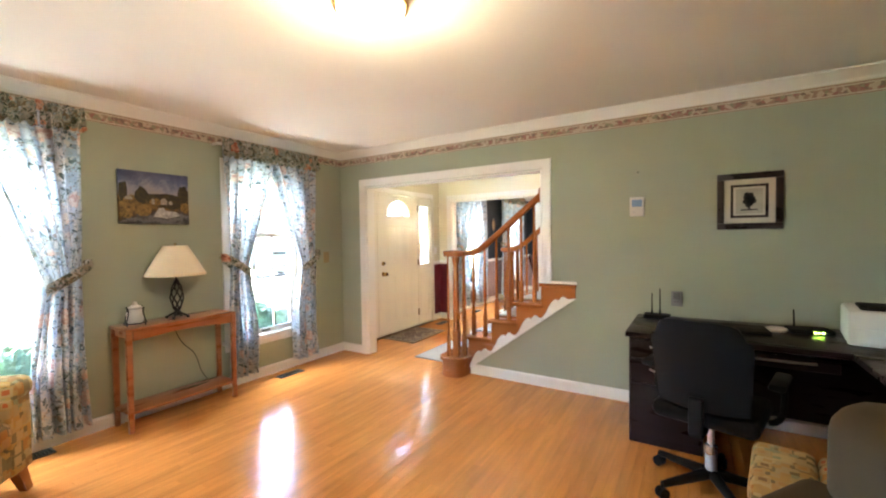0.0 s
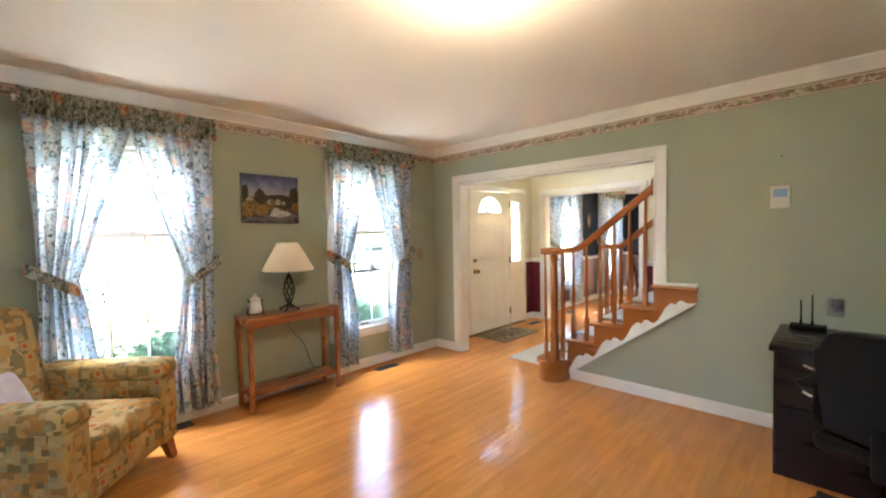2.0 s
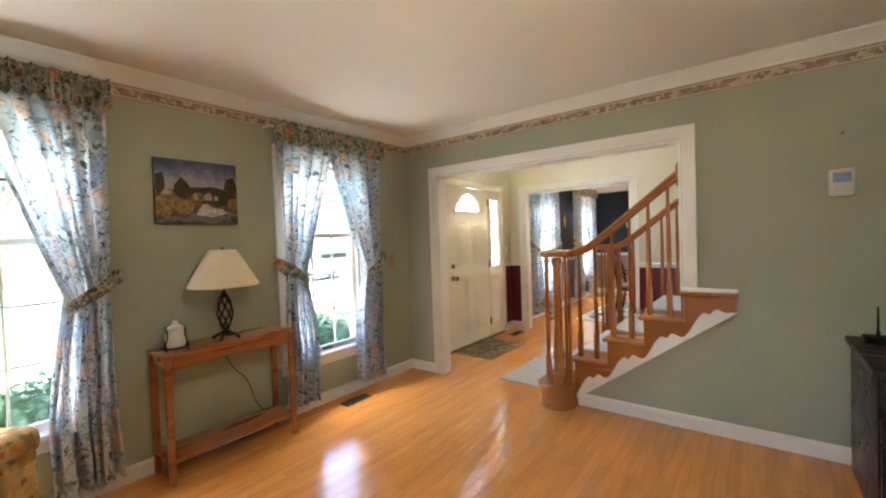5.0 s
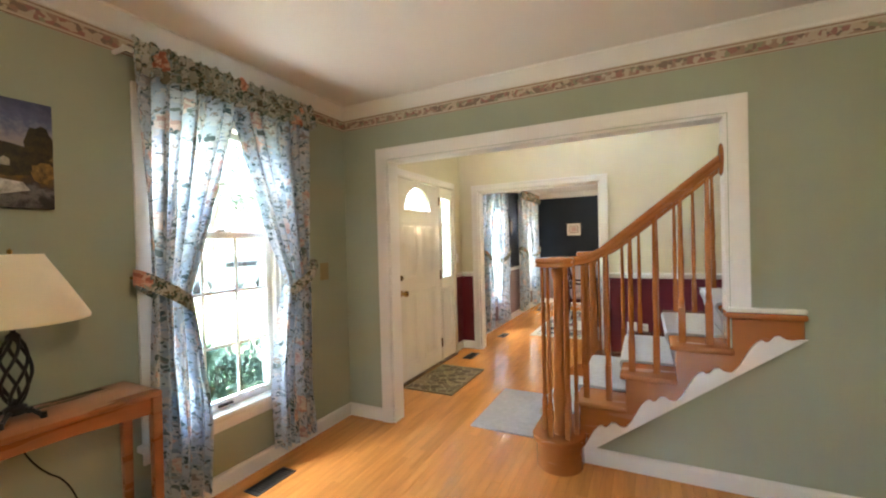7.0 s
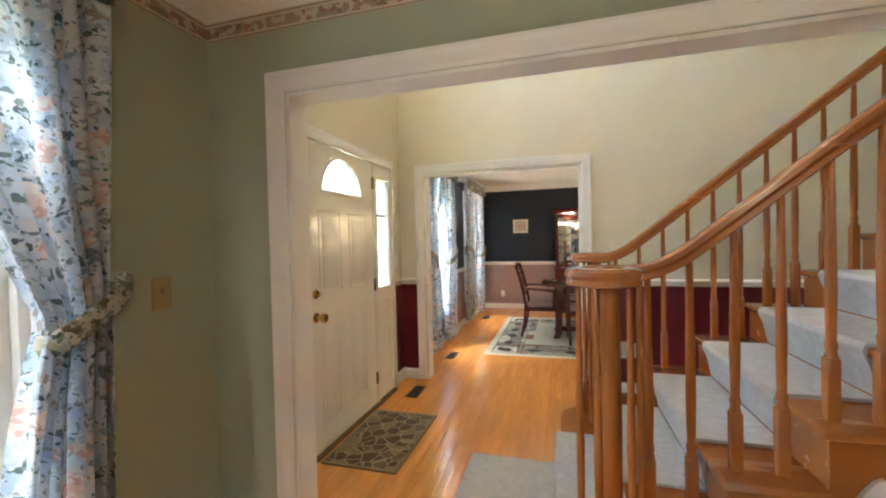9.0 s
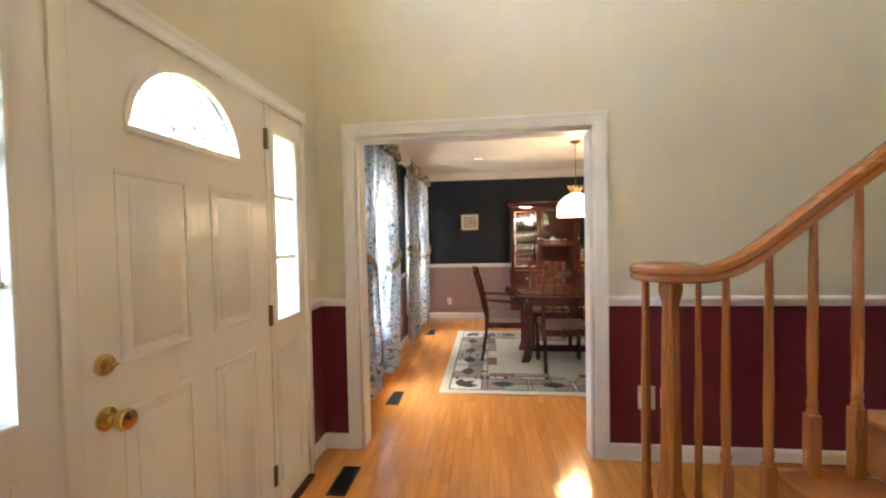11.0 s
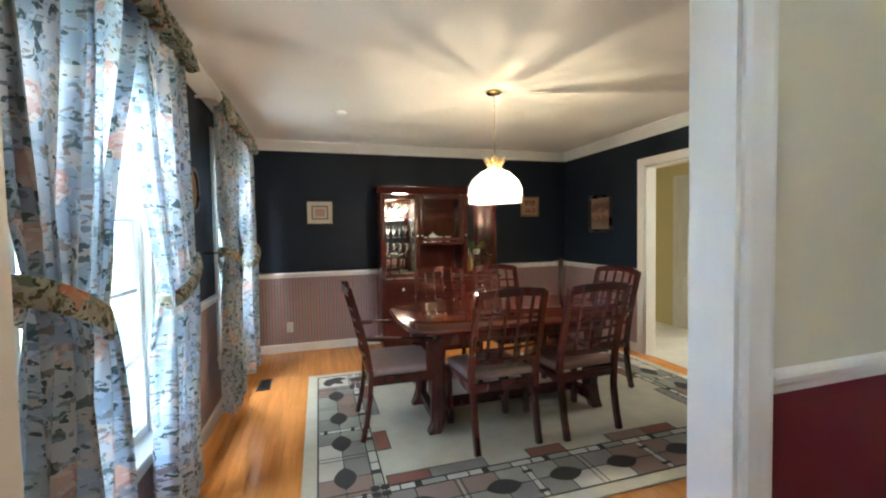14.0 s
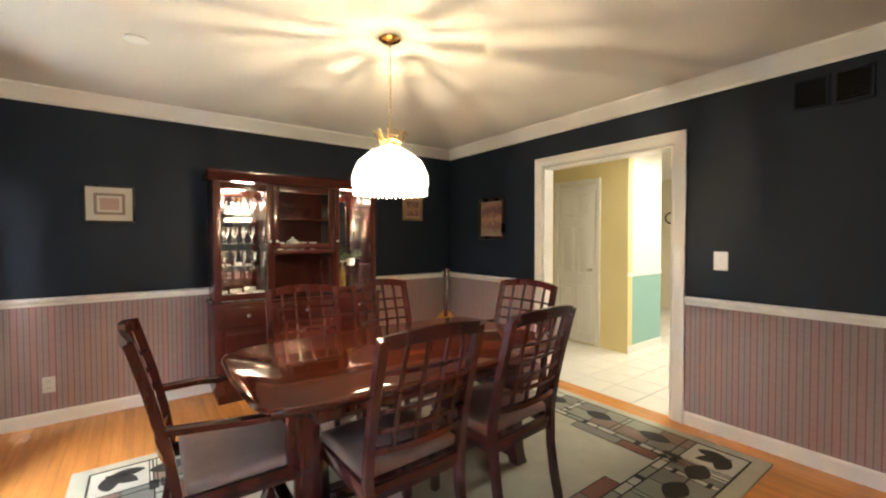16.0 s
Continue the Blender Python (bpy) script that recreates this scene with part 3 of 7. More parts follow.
# ---- front door ----
XD = -3.835
BRASS = mat("polished_brass", (0.62, 0.42, 0.15), 0.22, 1.0, var=0.1, fine=40, bump=0.02)
BRONZE = mat("dull_bronze", (0.16, 0.10, 0.05), 0.4, 1.0, var=0.15, fine=60, bump=0.05)
entry = thing("door_1", Matrix(), "cream white panelled front door with fanlight and sidelights", "door", kind="structure")
D0, D1 = 4.655, 5.57
boxes("door_frame", DOORW, entry, (XF - 0.15, XD + 0.012, 4.17, 4.215, 0, 2.055), (XF - 0.15, XD + 0.012, 5.955, 6.0, 0, 2.055), (XF - 0.15, XD + 0.012, 4.215, 5.955, 2.04, 2.058),
      (XF - 0.14, XD + 0.006, D0 - 0.05, D0 - 0.004, 0, 2.04), (XF - 0.14, XD + 0.006, D1 + 0.004, D1 + 0.05, 0, 2.04))
boxes("threshold", BRONZE, entry, (XF - 0.15, XD + 0.03, 4.215, 5.955, 0.001, 0.02))
casing("x", XF, 1, 4.185, 5.985, 2.045)


def arch(n, y0, y1, zb, h):
    c, r = (y0 + y1) / 2, (y1 - y0) / 2
    return [(c + r * math.cos(math.pi * i / n), zb + h * math.sin(math.pi * i / n)) for i in range(n + 1)]


FY0, FY1, FZ, FH = 4.815, 5.365, 1.725, 0.255
bm = bmesh.new()
n = 24
pts = arch(n, FY0, FY1, FZ, FH)
for x0, x1 in ((XD - 0.045, XD),):
    box(bm, x0, x1, D0, D1, 0.022, FZ)
    box(bm, x0, x1, D0, FY0, FZ, 2.035)
    box(bm, x0, x1, FY1, D1, FZ, 2.035)
    for p, q in zip(pts, pts[1:]):
        prism(bm, [p, q, (q[0], 2.035), (p[0], 2.035)], "x", x0, x1)
door = part("door_leaf", bm, DOORW, entry, "", 30)
PANELS = [(4.77, 5.055, 0.15, 0.90), (5.17, 5.455, 0.15, 0.90), (4.77, 5.055, 1.03, 1.60), (5.17, 5.455, 1.03, 1.60)]
for y0, y1, z0, z1 in PANELS:
    bm = bmesh.new()
    for (a, b, c, d, x) in ((y0, y1, z0, z0 + 0.018, 0), (y0, y1, z1 - 0.018, z1, 0), (y0, y0 + 0.018, z0 + 0.018, z1 - 0.018, 0), (y1 - 0.018, y1, z0 + 0.018, z1 - 0.018, 0)):
        box(bm, XD - 0.003, XD + 0.0022, a, b, c, d, bevel=0.002)
    box(bm, XD - 0.003, XD + 0.0016, y0 + 0.045, y1 - 0.045, z0 + 0.045, z1 - 0.045, bevel=0.0015)
    part("door_panel", bm, DOORW, door)
bm = bmesh.new()
sweep(bm, [(XD + 0.004, y, z) for y, z in pts + [(FY0 + (FY1 - FY0) * i / 6, FZ) for i in range(1, 6)]], [(-0.010, -0.012), (0.012, -0.012), (0.012, 0.004), (-0.010, 0.004)], up=(1, 0, 0), close=True)
part("fanlight_frame", bm, DOORW, door)
bm = bmesh.new()
cf = (FY0 + FY1) / 2
for a in (36, 72, 108, 144):
    e = (cf + 0.27 * math.cos(radians(a)), FZ + 0.25 * math.sin(radians(a)))
    sweep(bm, [(XD - 0.012, cf + 0.08 * math.cos(radians(a)), FZ + 0.07 * math.sin(radians(a))), (XD - 0.012, *e)], [(-0.003, -0.003), (0.003, -0.003), (0.003, 0.003), (-0.003, 0.003)], up=(1, 0, 0))
sweep(bm, [(XD - 0.012, y, z) for y, z in arch(10, cf - 0.09, cf + 0.09, FZ, 0.08)], [(-0.003, -0.003), (0.003, -0.003), (0.003, 0.003), (-0.003, 0.003)], up=(1, 0, 0))
part("fanlight_muntin", bm, DOORW, door)
bm = bmesh.new()
prism(bm, pts, "x", XD - 0.026, XD - 0.022)
part("fanlight_pane", bm, GLASS, door).visible_shadow = False
for y0, y1 in ((4.215, 4.605), (5.62, 5.955)):
    g0, g1 = (y0 + 0.035, y1 - 0.10) if y0 < 5 else (5.645, 5.875)
    side = boxes("sidelight", DOORW, entry, (XD - 0.045, XD - 0.004, y0, g0, 0.022, 2.04), (XD - 0.045, XD - 0.004, g1, y1, 0.022, 2.04), (XD - 0.045, XD - 0.004, g0, g1, 0.022, 0.985), (XD - 0.045, XD - 0.004, g0, g1, 1.915, 2.04), bevel=0)
    boxes("sidelight_bead", DOORW, side, (XD - 0.006, XD + 0.006, g0 - 0.016, g0, 0.97, 1.93), (XD - 0.006, XD + 0.006, g1, g1 + 0.016, 0.97, 1.93), (XD - 0.006, XD + 0.006, g0, g1, 0.969, 0.985), (XD - 0.006, XD + 0.006, g0, g1, 1.915, 1.931))
    for z in (1.295, 1.605):
        boxes("muntin", DOORW, side, (XD - 0.03, XD - 0.012, g0, g1, z - 0.008, z + 0.008), bevel=0.002)
    boxes("pane", GLASS, side, (XD - 0.024, XD - 0.020, g0, g1, 0.985, 1.915), bevel=0).visible_shadow = False
    bm = bmesh.new()
    for (a, b, c, d) in ((g0, g1, 0.15, 0.168), (g0, g1, 0.842, 0.86), (g0, g0 + 0.018, 0.168, 0.842), (g1 - 0.018, g1, 0.168, 0.842)):
        box(bm, XD - 0.006, XD + 0.002, a, b, c, d, bevel=0.003)
    part("sidelight_panel", bm, DOORW, side)
for z in (0.23, 1.02, 1.87):
    boxes("hinge", BRONZE, entry, (XD - 0.004, XD + 0.012, D1 - 0.008, D1 + 0.016, z - 0.05, z + 0.05), bevel=0.003)
bm = bmesh.new()
lathe(bm, [(0, 0), (0.032, 0), (0.032, 0.006), (0.014, 0.012), (0.012, 0.035), (0.026, 0.045), (0.031, 0.06), (0.026, 0.074), (0, 0.078)], 20)
bm.transform(Matrix.Translation((XD, 4.715, 0.90)) @ pose(0, 0, 0, 0, 90, 0))
part("door_knob", bm, BRASS, door, "polished brass knob")
bm = bmesh.new()
lathe(bm, [(0, 0), (0.03, 0), (0.03, 0.008), (0.024, 0.016), (0, 0.017)], 20)
bm.transform(Matrix.Translation((XD, 4.715, 1.05)) @ pose(0, 0, 0, 0, 90, 0))
box(bm, XD + 0.015, XD + 0.035, 4.700, 4.730, 1.046, 1.054, bevel=0.002)
part("deadbolt", bm, BRASS, door, "brass deadbolt")
# made-up window over the door, out of view, that lets skylight into the foyer
up = thing("window_5", Matrix(), "unseen white window added high over the front door to let in skylight", "window", kind="structure")
boxes("window_frame", WHITE, up, (XF - 0.15, XF + 0.01, UPPER[0], UPPER[0] + 0.05, UPPER[2], UPPER[3]), (XF - 0.15, XF + 0.01, UPPER[1] - 0.05, UPPER[1], UPPER[2], UPPER[3]),
      (XF - 0.15, XF + 0.01, UPPER[0] + 0.05, UPPER[1] - 0.05, UPPER[2], UPPER[2] + 0.05), (XF - 0.15, XF + 0.01, UPPER[0] + 0.05, UPPER[1] - 0.05, UPPER[3] - 0.05, UPPER[3]))

# ---- patterned materials ----


def pattern(name, palette, scale, warp=0.0, warp_scale=8.0, metric="EUCLIDEAN", randomness=1.0, rough=0.9, stretch=(1, 1, 1), edge=None, weave=700.0, second=None, inner=None):
    """Cloth or paper printed with patches: each cell takes a colour of the palette."""
    m = bpy.data.materials.new(name)
    m.use_nodes = True
    n, l = m.node_tree.nodes, m.node_tree.links
    b = n["Principled BSDF"]
    co, mp = n.new("ShaderNodeTexCoord"), n.new("ShaderNodeMapping")
    mp.inputs["Scale"].default_value = stretch
    l.new(co.outputs["Object"], mp.inputs[0])
    v_in = mp.outputs[0]
    if warp:
        ns, sub, sc = n.new("ShaderNodeTexNoise"), n.new("ShaderNodeVectorMath"), n.new("ShaderNodeVectorMath")
        ns.inputs["Scale"].default_value = warp_scale
        sc.operation, sc.inputs["Scale"].default_value = "SCALE", warp
        l.new(v_in, ns.inputs[0])
        l.new(ns.outputs["Color"], sc.inputs[0])
        l.new(v_in, sub.inputs[0])
        l.new(sc.outputs[0], sub.inputs[1])
        v_in = sub.outputs[0]

    def cells(k, pal):
        vo = n.new("ShaderNodeTexVoronoi")
        vo.distance = metric
        vo.inputs["Scale"].default_value, vo.inputs["Randomness"].default_value = k, randomness
        l.new(v_in, vo.inputs[0])
        se = n.new("ShaderNodeSeparateColor")
        l.new(vo.outputs["Color"], se.inputs[0])
        cr = n.new("ShaderNodeValToRGB")
        cr.color_ramp.interpolation = "CONSTANT"
        while len(cr.color_ramp.elements) < len(pal):
            cr.color_ramp.elements.new(0.5)
        for e, (p, c) in zip(cr.color_ramp.elements, pal):
            e.position, e.color = p, rgb(c)
        l.new(se.outputs[0], cr.inputs[0])
        return vo, se, cr
    vo, se, cr = cells(scale, palette)
    out = cr.outputs[0]
    if second:
        vo2, se2, cr2 = cells(second[0], second[1])
        gt, mx = n.new("ShaderNodeMath"), n.new("ShaderNodeMix")
        gt.operation, gt.inputs[1].default_value = "GREATER_THAN", second[2]
        l.new(se2.outputs[1], gt.inputs[0])
        mx.data_type = "RGBA"
        l.new(gt.outputs[0], mx.inputs[0])
        l.new(out, mx.inputs[6])
        l.new(cr2.outputs[0], mx.inputs[7])
        out = mx.outputs[2]
    for ring in inner or ():
        _, se3, cr3 = cells(scale, ring[1])
        l.new(se.outputs[2], cr3.inputs[0])
        band, near, mx = n.new("ShaderNodeMath"), n.new("ShaderNodeMath"), n.new("ShaderNodeMix")
        near.operation, near.inputs[1].default_value = "LESS_THAN", ring[0]
        l.new(vo.outputs["Distance"], near.inputs[0])
        band.operation = "MULTIPLY"
        pick = n.new("ShaderNodeMath")
        pick.operation, pick.inputs[1].default_value = "GREATER_THAN", ring[2]
        l.new(se.outputs[1], pick.inputs[0])
        l.new(near.outputs[0], band.inputs[0])
        l.new(pick.outputs[0], band.inputs[1])
        mx.data_type = "RGBA"
        l.new(band.outputs[0], mx.inputs[0])
        l.new(out, mx.inputs[6])
        l.new(cr3.outputs[0], mx.inputs[7])
        out = mx.outputs[2]
    if edge:
        ed, lt, mx = n.new("ShaderNodeTexVoronoi"), n.new("ShaderNodeMath"), n.new("ShaderNodeMix")
        ed.feature = "DISTANCE_TO_EDGE"
        ed.inputs["Scale"].default_value, ed.inputs["Randomness"].default_value = scale, randomness
        l.new(v_in, ed.inputs[0])
        lt.operation, lt.inputs[1].default_value = "LESS_THAN", edge[0]
        l.new(ed.outputs[0], lt.inputs[0])
        mx.data_type = "RGBA"
        l.new(lt.outputs[0], mx.inputs[0])
        l.new(out, mx.inputs[6])
        mx.inputs[7].default_value = rgb(edge[1])
        out = mx.outputs[2]
    l.new(out, b.inputs["Base Color"])
    b.inputs["Roughness"].default_value = rough
    b.inputs["Specular IOR Level"].default_value = 0.2
    nz, bp = n.new("ShaderNodeTexNoise"), n.new("ShaderNodeBump")
    nz.inputs["Scale"].default_value = weave
    bp.inputs["Strength"].default_value, bp.inputs["Distance"].default_value = 0.3, 0.002
    l.new(nz.outputs[0], bp.inputs["Height"])
    l.new(bp.outputs[0], b.inputs["Normal"])
    return m


def striped(name, colours, period, rough=0.75):
    """Paper with upright stripes; it serves walls along x and along y."""
    m = bpy.data.materials.new(name)
    m.use_nodes = True
    n, l = m.node_tree.nodes, m.node_tree.links
    b = n["Principled BSDF"]
    co, se, ad, fr, cr = n.new("ShaderNodeTexCoord"), n.new("ShaderNodeSeparateXYZ"), n.new("ShaderNodeMath"), n.new("ShaderNodeMath"), n.new("ShaderNodeValToRGB")
    l.new(co.outputs["Object"], se.inputs[0])
    l.new(se.outputs[0], ad.inputs[0])
    l.new(se.outputs[1], ad.inputs[1])
    dv = n.new("ShaderNodeMath")
    dv.operation, dv.inputs[1].default_value = "DIVIDE", period
    l.new(ad.outputs[0], dv.inputs[0])
    fr.operation = "FRACT"
    l.new(dv.outputs[0], fr.inputs[0])
    cr.color_ramp.interpolation = "CONSTANT"
    while len(cr.color_ramp.elements) < len(colours):
        cr.color_ramp.elements.new(0.5)
    for e, (p, c) in zip(cr.color_ramp.elements, colours):
        e.position, e.color = p, rgb(c)
    l.new(fr.outputs[0], cr.inputs[0])
    ns, mx = n.new("ShaderNodeTexNoise"), n.new("ShaderNodeMix")
    ns.inputs["Scale"].default_value = 40
    mx.data_type, mx.blend_type = "RGBA", "MULTIPLY"
    mx.inputs[0].default_value = 0.25
    l.new(cr.outputs[0], mx.inputs[6])
    l.new(ns.outputs[0], mx.inputs[7])
    l.new(mx.outputs[2], b.inputs["Base Color"])
    b.inputs["Roughness"].default_value = rough
    return m




def floral(name, ground, leaves, roses, leaf_part, rose_part, translucent):
    """Printed cloth, laid out in metres of cloth: small leaves and petals with large roses between them."""
    m = bpy.data.materials.new(name)
    m.use_nodes = True
    n, l = m.node_tree.nodes, m.node_tree.links
    b = n["Principled BSDF"]
    co, ns, sc, ad = n.new("ShaderNodeTexCoord"), n.new("ShaderNodeTexNoise"), n.new("ShaderNodeVectorMath"), n.new("ShaderNodeVectorMath")
    ns.inputs["Scale"].default_value, ns.inputs["Detail"].default_value = 30, 5
    sc.operation, sc.inputs["Scale"].default_value = "SCALE", 0.075
    l.new(co.outputs["UV"], ns.inputs[0])
    l.new(ns.outputs["Color"], sc.inputs[0])
    l.new(co.outputs["UV"], ad.inputs[0])
    l.new(sc.outputs[0], ad.inputs[1])

    def cells(scale):
        vo, se = n.new("ShaderNodeTexVoronoi"), n.new("ShaderNodeSeparateColor")
        vo.inputs["Scale"].default_value = scale
        l.new(ad.outputs[0], vo.inputs[0])
        l.new(vo.outputs["Color"], se.inputs[0])
        return vo, se

    def test(kind, value, limit):
        t = n.new("ShaderNodeMath")
        t.operation, t.inputs[1].default_value = kind, limit
        l.new(value, t.inputs[0])
        return t.outputs[0]

    def ink(value, colours):
        cr = n.new("ShaderNodeValToRGB")
        cr.color_ramp.interpolation = "CONSTANT"
        while len(cr.color_ramp.elements) < len(colours):
            cr.color_ramp.elements.new(0.5)
        for i, (e, c) in enumerate(zip(cr.color_ramp.elements, colours)):
            e.position, e.color = i / len(colours), rgb(c)
        l.new(value, cr.inputs[0])
        return cr.outputs[0]

    def over(below, above, *masks):
        mask = masks[0]
        for q in masks[1:]:
            mu = n.new("ShaderNodeMath")
            mu.operation = "MULTIPLY"
            l.new(mask, mu.inputs[0])
            l.new(q, mu.inputs[1])
            mask = mu.outputs[0]
        mx = n.new("ShaderNodeMix")
        mx.data_type = "RGBA"
        l.new(mask, mx.inputs[0])
        l.new(below, mx.inputs[6])
        l.new(above, mx.inputs[7])
        return mx.outputs[2]
    _, bs = cells(15)
    out = ink(bs.outputs[2], ground)
    for scale, limit in ((19, 0.38), (33, 0.42), (54, 0.42)):
        vo, se = cells(scale)
        out = over(out, ink(se.outputs[0], leaves), test("LESS_THAN", vo.outputs["Distance"], limit), test("LESS_THAN", se.outputs[1], leaf_part))
    ro, rs = cells(6.5)
    _, petal = cells(48)
    out = over(out, ink(petal.outputs[0], roses), test("LESS_THAN", ro.outputs["Distance"], 0.36), test("LESS_THAN", rs.outputs[1], rose_part))
    l.new(out, b.inputs["Base Color"])
    b.inputs["Roughness"].default_value = 0.9
    b.inputs["Specular IOR Level"].default_value = 0.2
    nz, bp = n.new("ShaderNodeTexNoise"), n.new("ShaderNodeBump")
    nz.inputs["Scale"].default_value = 700
    bp.inputs["Strength"].default_value, bp.inputs["Distance"].default_value = 0.3, 0.002
    l.new(nz.outputs[0], bp.inputs["Height"])
    l.new(bp.outputs[0], b.inputs["Normal"])
    tr, ms = n.new("ShaderNodeBsdfTranslucent"), n.new("ShaderNodeMixShader")
    l.new(out, tr.inputs[0])
    ms.inputs[0].default_value = translucent
    l.new(b.outputs[0], ms.inputs[1])
    l.new(tr.outputs[0], ms.inputs[2])
    l.new(ms.outputs[0], n["Material Output"].inputs[0])
    return m


FLORAL = floral("floral_curtain_print", [(0.58, 0.66, 0.74), (0.44, 0.54, 0.64), (0.66, 0.71, 0.75), (0.52, 0.61, 0.70), (0.66, 0.66, 0.66)],
                [(0.10, 0.14, 0.15), (0.28, 0.36, 0.44), (0.18, 0.23, 0.23), (0.46, 0.55, 0.63), (0.36, 0.32, 0.30), (0.66, 0.71, 0.76), (0.40, 0.46, 0.50)],
                [(0.74, 0.56, 0.50), (0.80, 0.72, 0.67), (0.60, 0.40, 0.36), (0.72, 0.65, 0.61)], 0.55, 0.42, 0.40)
VALANCE = floral("floral_valance_print", [(0.42, 0.40, 0.33), (0.34, 0.33, 0.26), (0.50, 0.47, 0.40)],
                 [(0.06, 0.08, 0.05), (0.16, 0.20, 0.15), (0.22, 0.18, 0.11), (0.30, 0.34, 0.32), (0.12, 0.10, 0.06)],
                 [(0.62, 0.26, 0.16), (0.66, 0.42, 0.30), (0.42, 0.15, 0.09), (0.60, 0.34, 0.22)], 0.72, 0.50, 0.16)
BORDERPAPER = mat("cream_border_paper", (0.55, 0.47, 0.36), 0.8, var=0.05, scale=20)
LINERED = mat("dull_red_line", (0.20, 0.10, 0.07), 0.8)
BORDER = pattern("floral_wallpaper_border", [(0.0, (0.52, 0.43, 0.33)), (0.30, (0.36, 0.25, 0.19)), (0.52, (0.24, 0.18, 0.14)), (0.72, (0.34, 0.18, 0.15)), (0.88, (0.30, 0.29, 0.20))],
                 42, 0.03, 22, rough=0.8)
PATCH = pattern("patchwork_upholstery", [(0.0, (0.46, 0.28, 0.09)), (0.26, (0.30, 0.18, 0.07)), (0.44, (0.50, 0.36, 0.17)), (0.62, (0.23, 0.18, 0.085)), (0.78, (0.40, 0.20, 0.06)), (0.90, (0.42, 0.31, 0.15))],
                15, metric="CHEBYCHEV", randomness=0.45, weave=500, second=(34, [(0.0, (0.44, 0.31, 0.14)), (0.35, (0.20, 0.15, 0.07)), (0.6, (0.44, 0.26, 0.09)), (0.8, (0.30, 0.28, 0.15))], 0.62),
                inner=[(0.36, [(0.0, (0.48, 0.34, 0.16)), (0.5, (0.44, 0.29, 0.12))], 0.55), (0.21, [(0.0, (0.48, 0.13, 0.045)), (0.5, (0.44, 0.24, 0.08)), (0.8, (0.24, 0.14, 0.06))], 0.55)])
STRIPE = striped("striped_pink_wallpaper", [(0.0, (0.40, 0.26, 0.25)), (0.30, (0.28, 0.13, 0.13)), (0.36, (0.36, 0.28, 0.27)), (0.62, (0.22, 0.195, 0.185)), (0.68, (0.36, 0.28, 0.27)), (0.94, (0.28, 0.13, 0.13))], 0.098)
MATCLOTH = pattern("leafy_doormat", [(0.0, (0.10, 0.075, 0.05)), (0.5, (0.16, 0.12, 0.08)), (0.8, (0.22, 0.17, 0.10))], 12, 0.03, 10, edge=(0.05, (0.30, 0.25, 0.17)), weave=400)
CHERRYH = mat("cabinet_cherry_varnish", (0.050, 0.0095, 0.0065), 0.22, var=0.15, scale=3, fine=24, bump=0.01, coat=0.12, stretch=(5, 5, 0.7))
CHERRY = mat("dark_cherry_varnish", (0.046, 0.009, 0.0075), 0.2, var=0.15, scale=3, fine=24, bump=0.03, coat=0.4, stretch=(5, 5, 0.7))
CHERRYX = mat("dark_cherry_varnish_lengthwise", (0.045, 0.008, 0.0032), 0.07, var=0.10, scale=3, fine=24, bump=0.003, coat=0.0, spec=0.4, stretch=(0.7, 5, 5))
TAUPE = mat("taupe_seat_cloth", (0.33, 0.23, 0.20), 0.95, var=0.1, scale=20, fine=500, bump=0.4)
BLACK = mat("black_office_plastic", (0.005, 0.005, 0.0055), 0.55, spec=0.12, var=0.2, scale=10, fine=200, bump=0.1)
ESPRESSO = mat("espresso_wood_veneer", (0.010, 0.005, 0.005), 0.3, spec=0.18, var=0.3, scale=4, fine=30, bump=0.03, stretch=(0.8, 5, 5))
PLASTIC = mat("off_white_plastic", (0.62, 0.60, 0.55), 0.45, var=0.03, scale=10, fine=200, bump=0.03)
IVORY = mat("tan_plastic", (0.34, 0.27, 0.13), 0.4, var=0.03)
IRON = mat("dark_wrought_iron", (0.02, 0.018, 0.016), 0.45, 0.6, var=0.2, fine=80, bump=0.1)
SHADECLOTH = mat("cream_pleated_lampshade", (0.80, 0.68, 0.48), 0.9, var=0.05, scale=10, fine=300, bump=0.2)
RUGBASE = mat("sage_cream_rug_pile", (0.50, 0.48, 0.375), 0.97, var=0.1, scale=8, fine=350, bump=0.5)
RUGGREY = mat("grey_rug_pile", (0.23, 0.225, 0.20), 0.97, var=0.12, scale=8, fine=350, bump=0.5)
RUGTAUPE = mat("taupe_rug_pile", (0.25, 0.18, 0.145), 0.97, var=0.12, scale=8, fine=350, bump=0.5)
RUGRUST = mat("rust_rug_pile", (0.22, 0.095, 0.065), 0.97, var=0.12, scale=8, fine=350, bump=0.5)
RUGDARK = mat("charcoal_rug_pile", (0.035, 0.033, 0.032), 0.97, var=0.15, scale=8, fine=350, bump=0.5)
VENT = mat("dark_metal_register", (0.04, 0.035, 0.03), 0.5, 0.4, var=0.1)
MIRROR = mat("mirror_silver", (0.85, 0.85, 0.83), 0.03, 1.0, var=0.01, bump=0)
BLUEGLASS = glass_mat("clear_cabinet_glass")
GREENGLASS = glass_mat("green_bottle_glass", (0.25, 0.5, 0.2), 0.05)
LEAF = mat("houseplant_leaf", (0.06, 0.14, 0.03), 0.5, var=0.4, scale=20, fine=80, bump=0.1)
OPAL = glow("glowing_opal_glass", (1.0, 0.86, 0.62), 0.035)
OPAL2 = glow("glowing_milk_glass", (1.0, 0.86, 0.60), 0.0085)

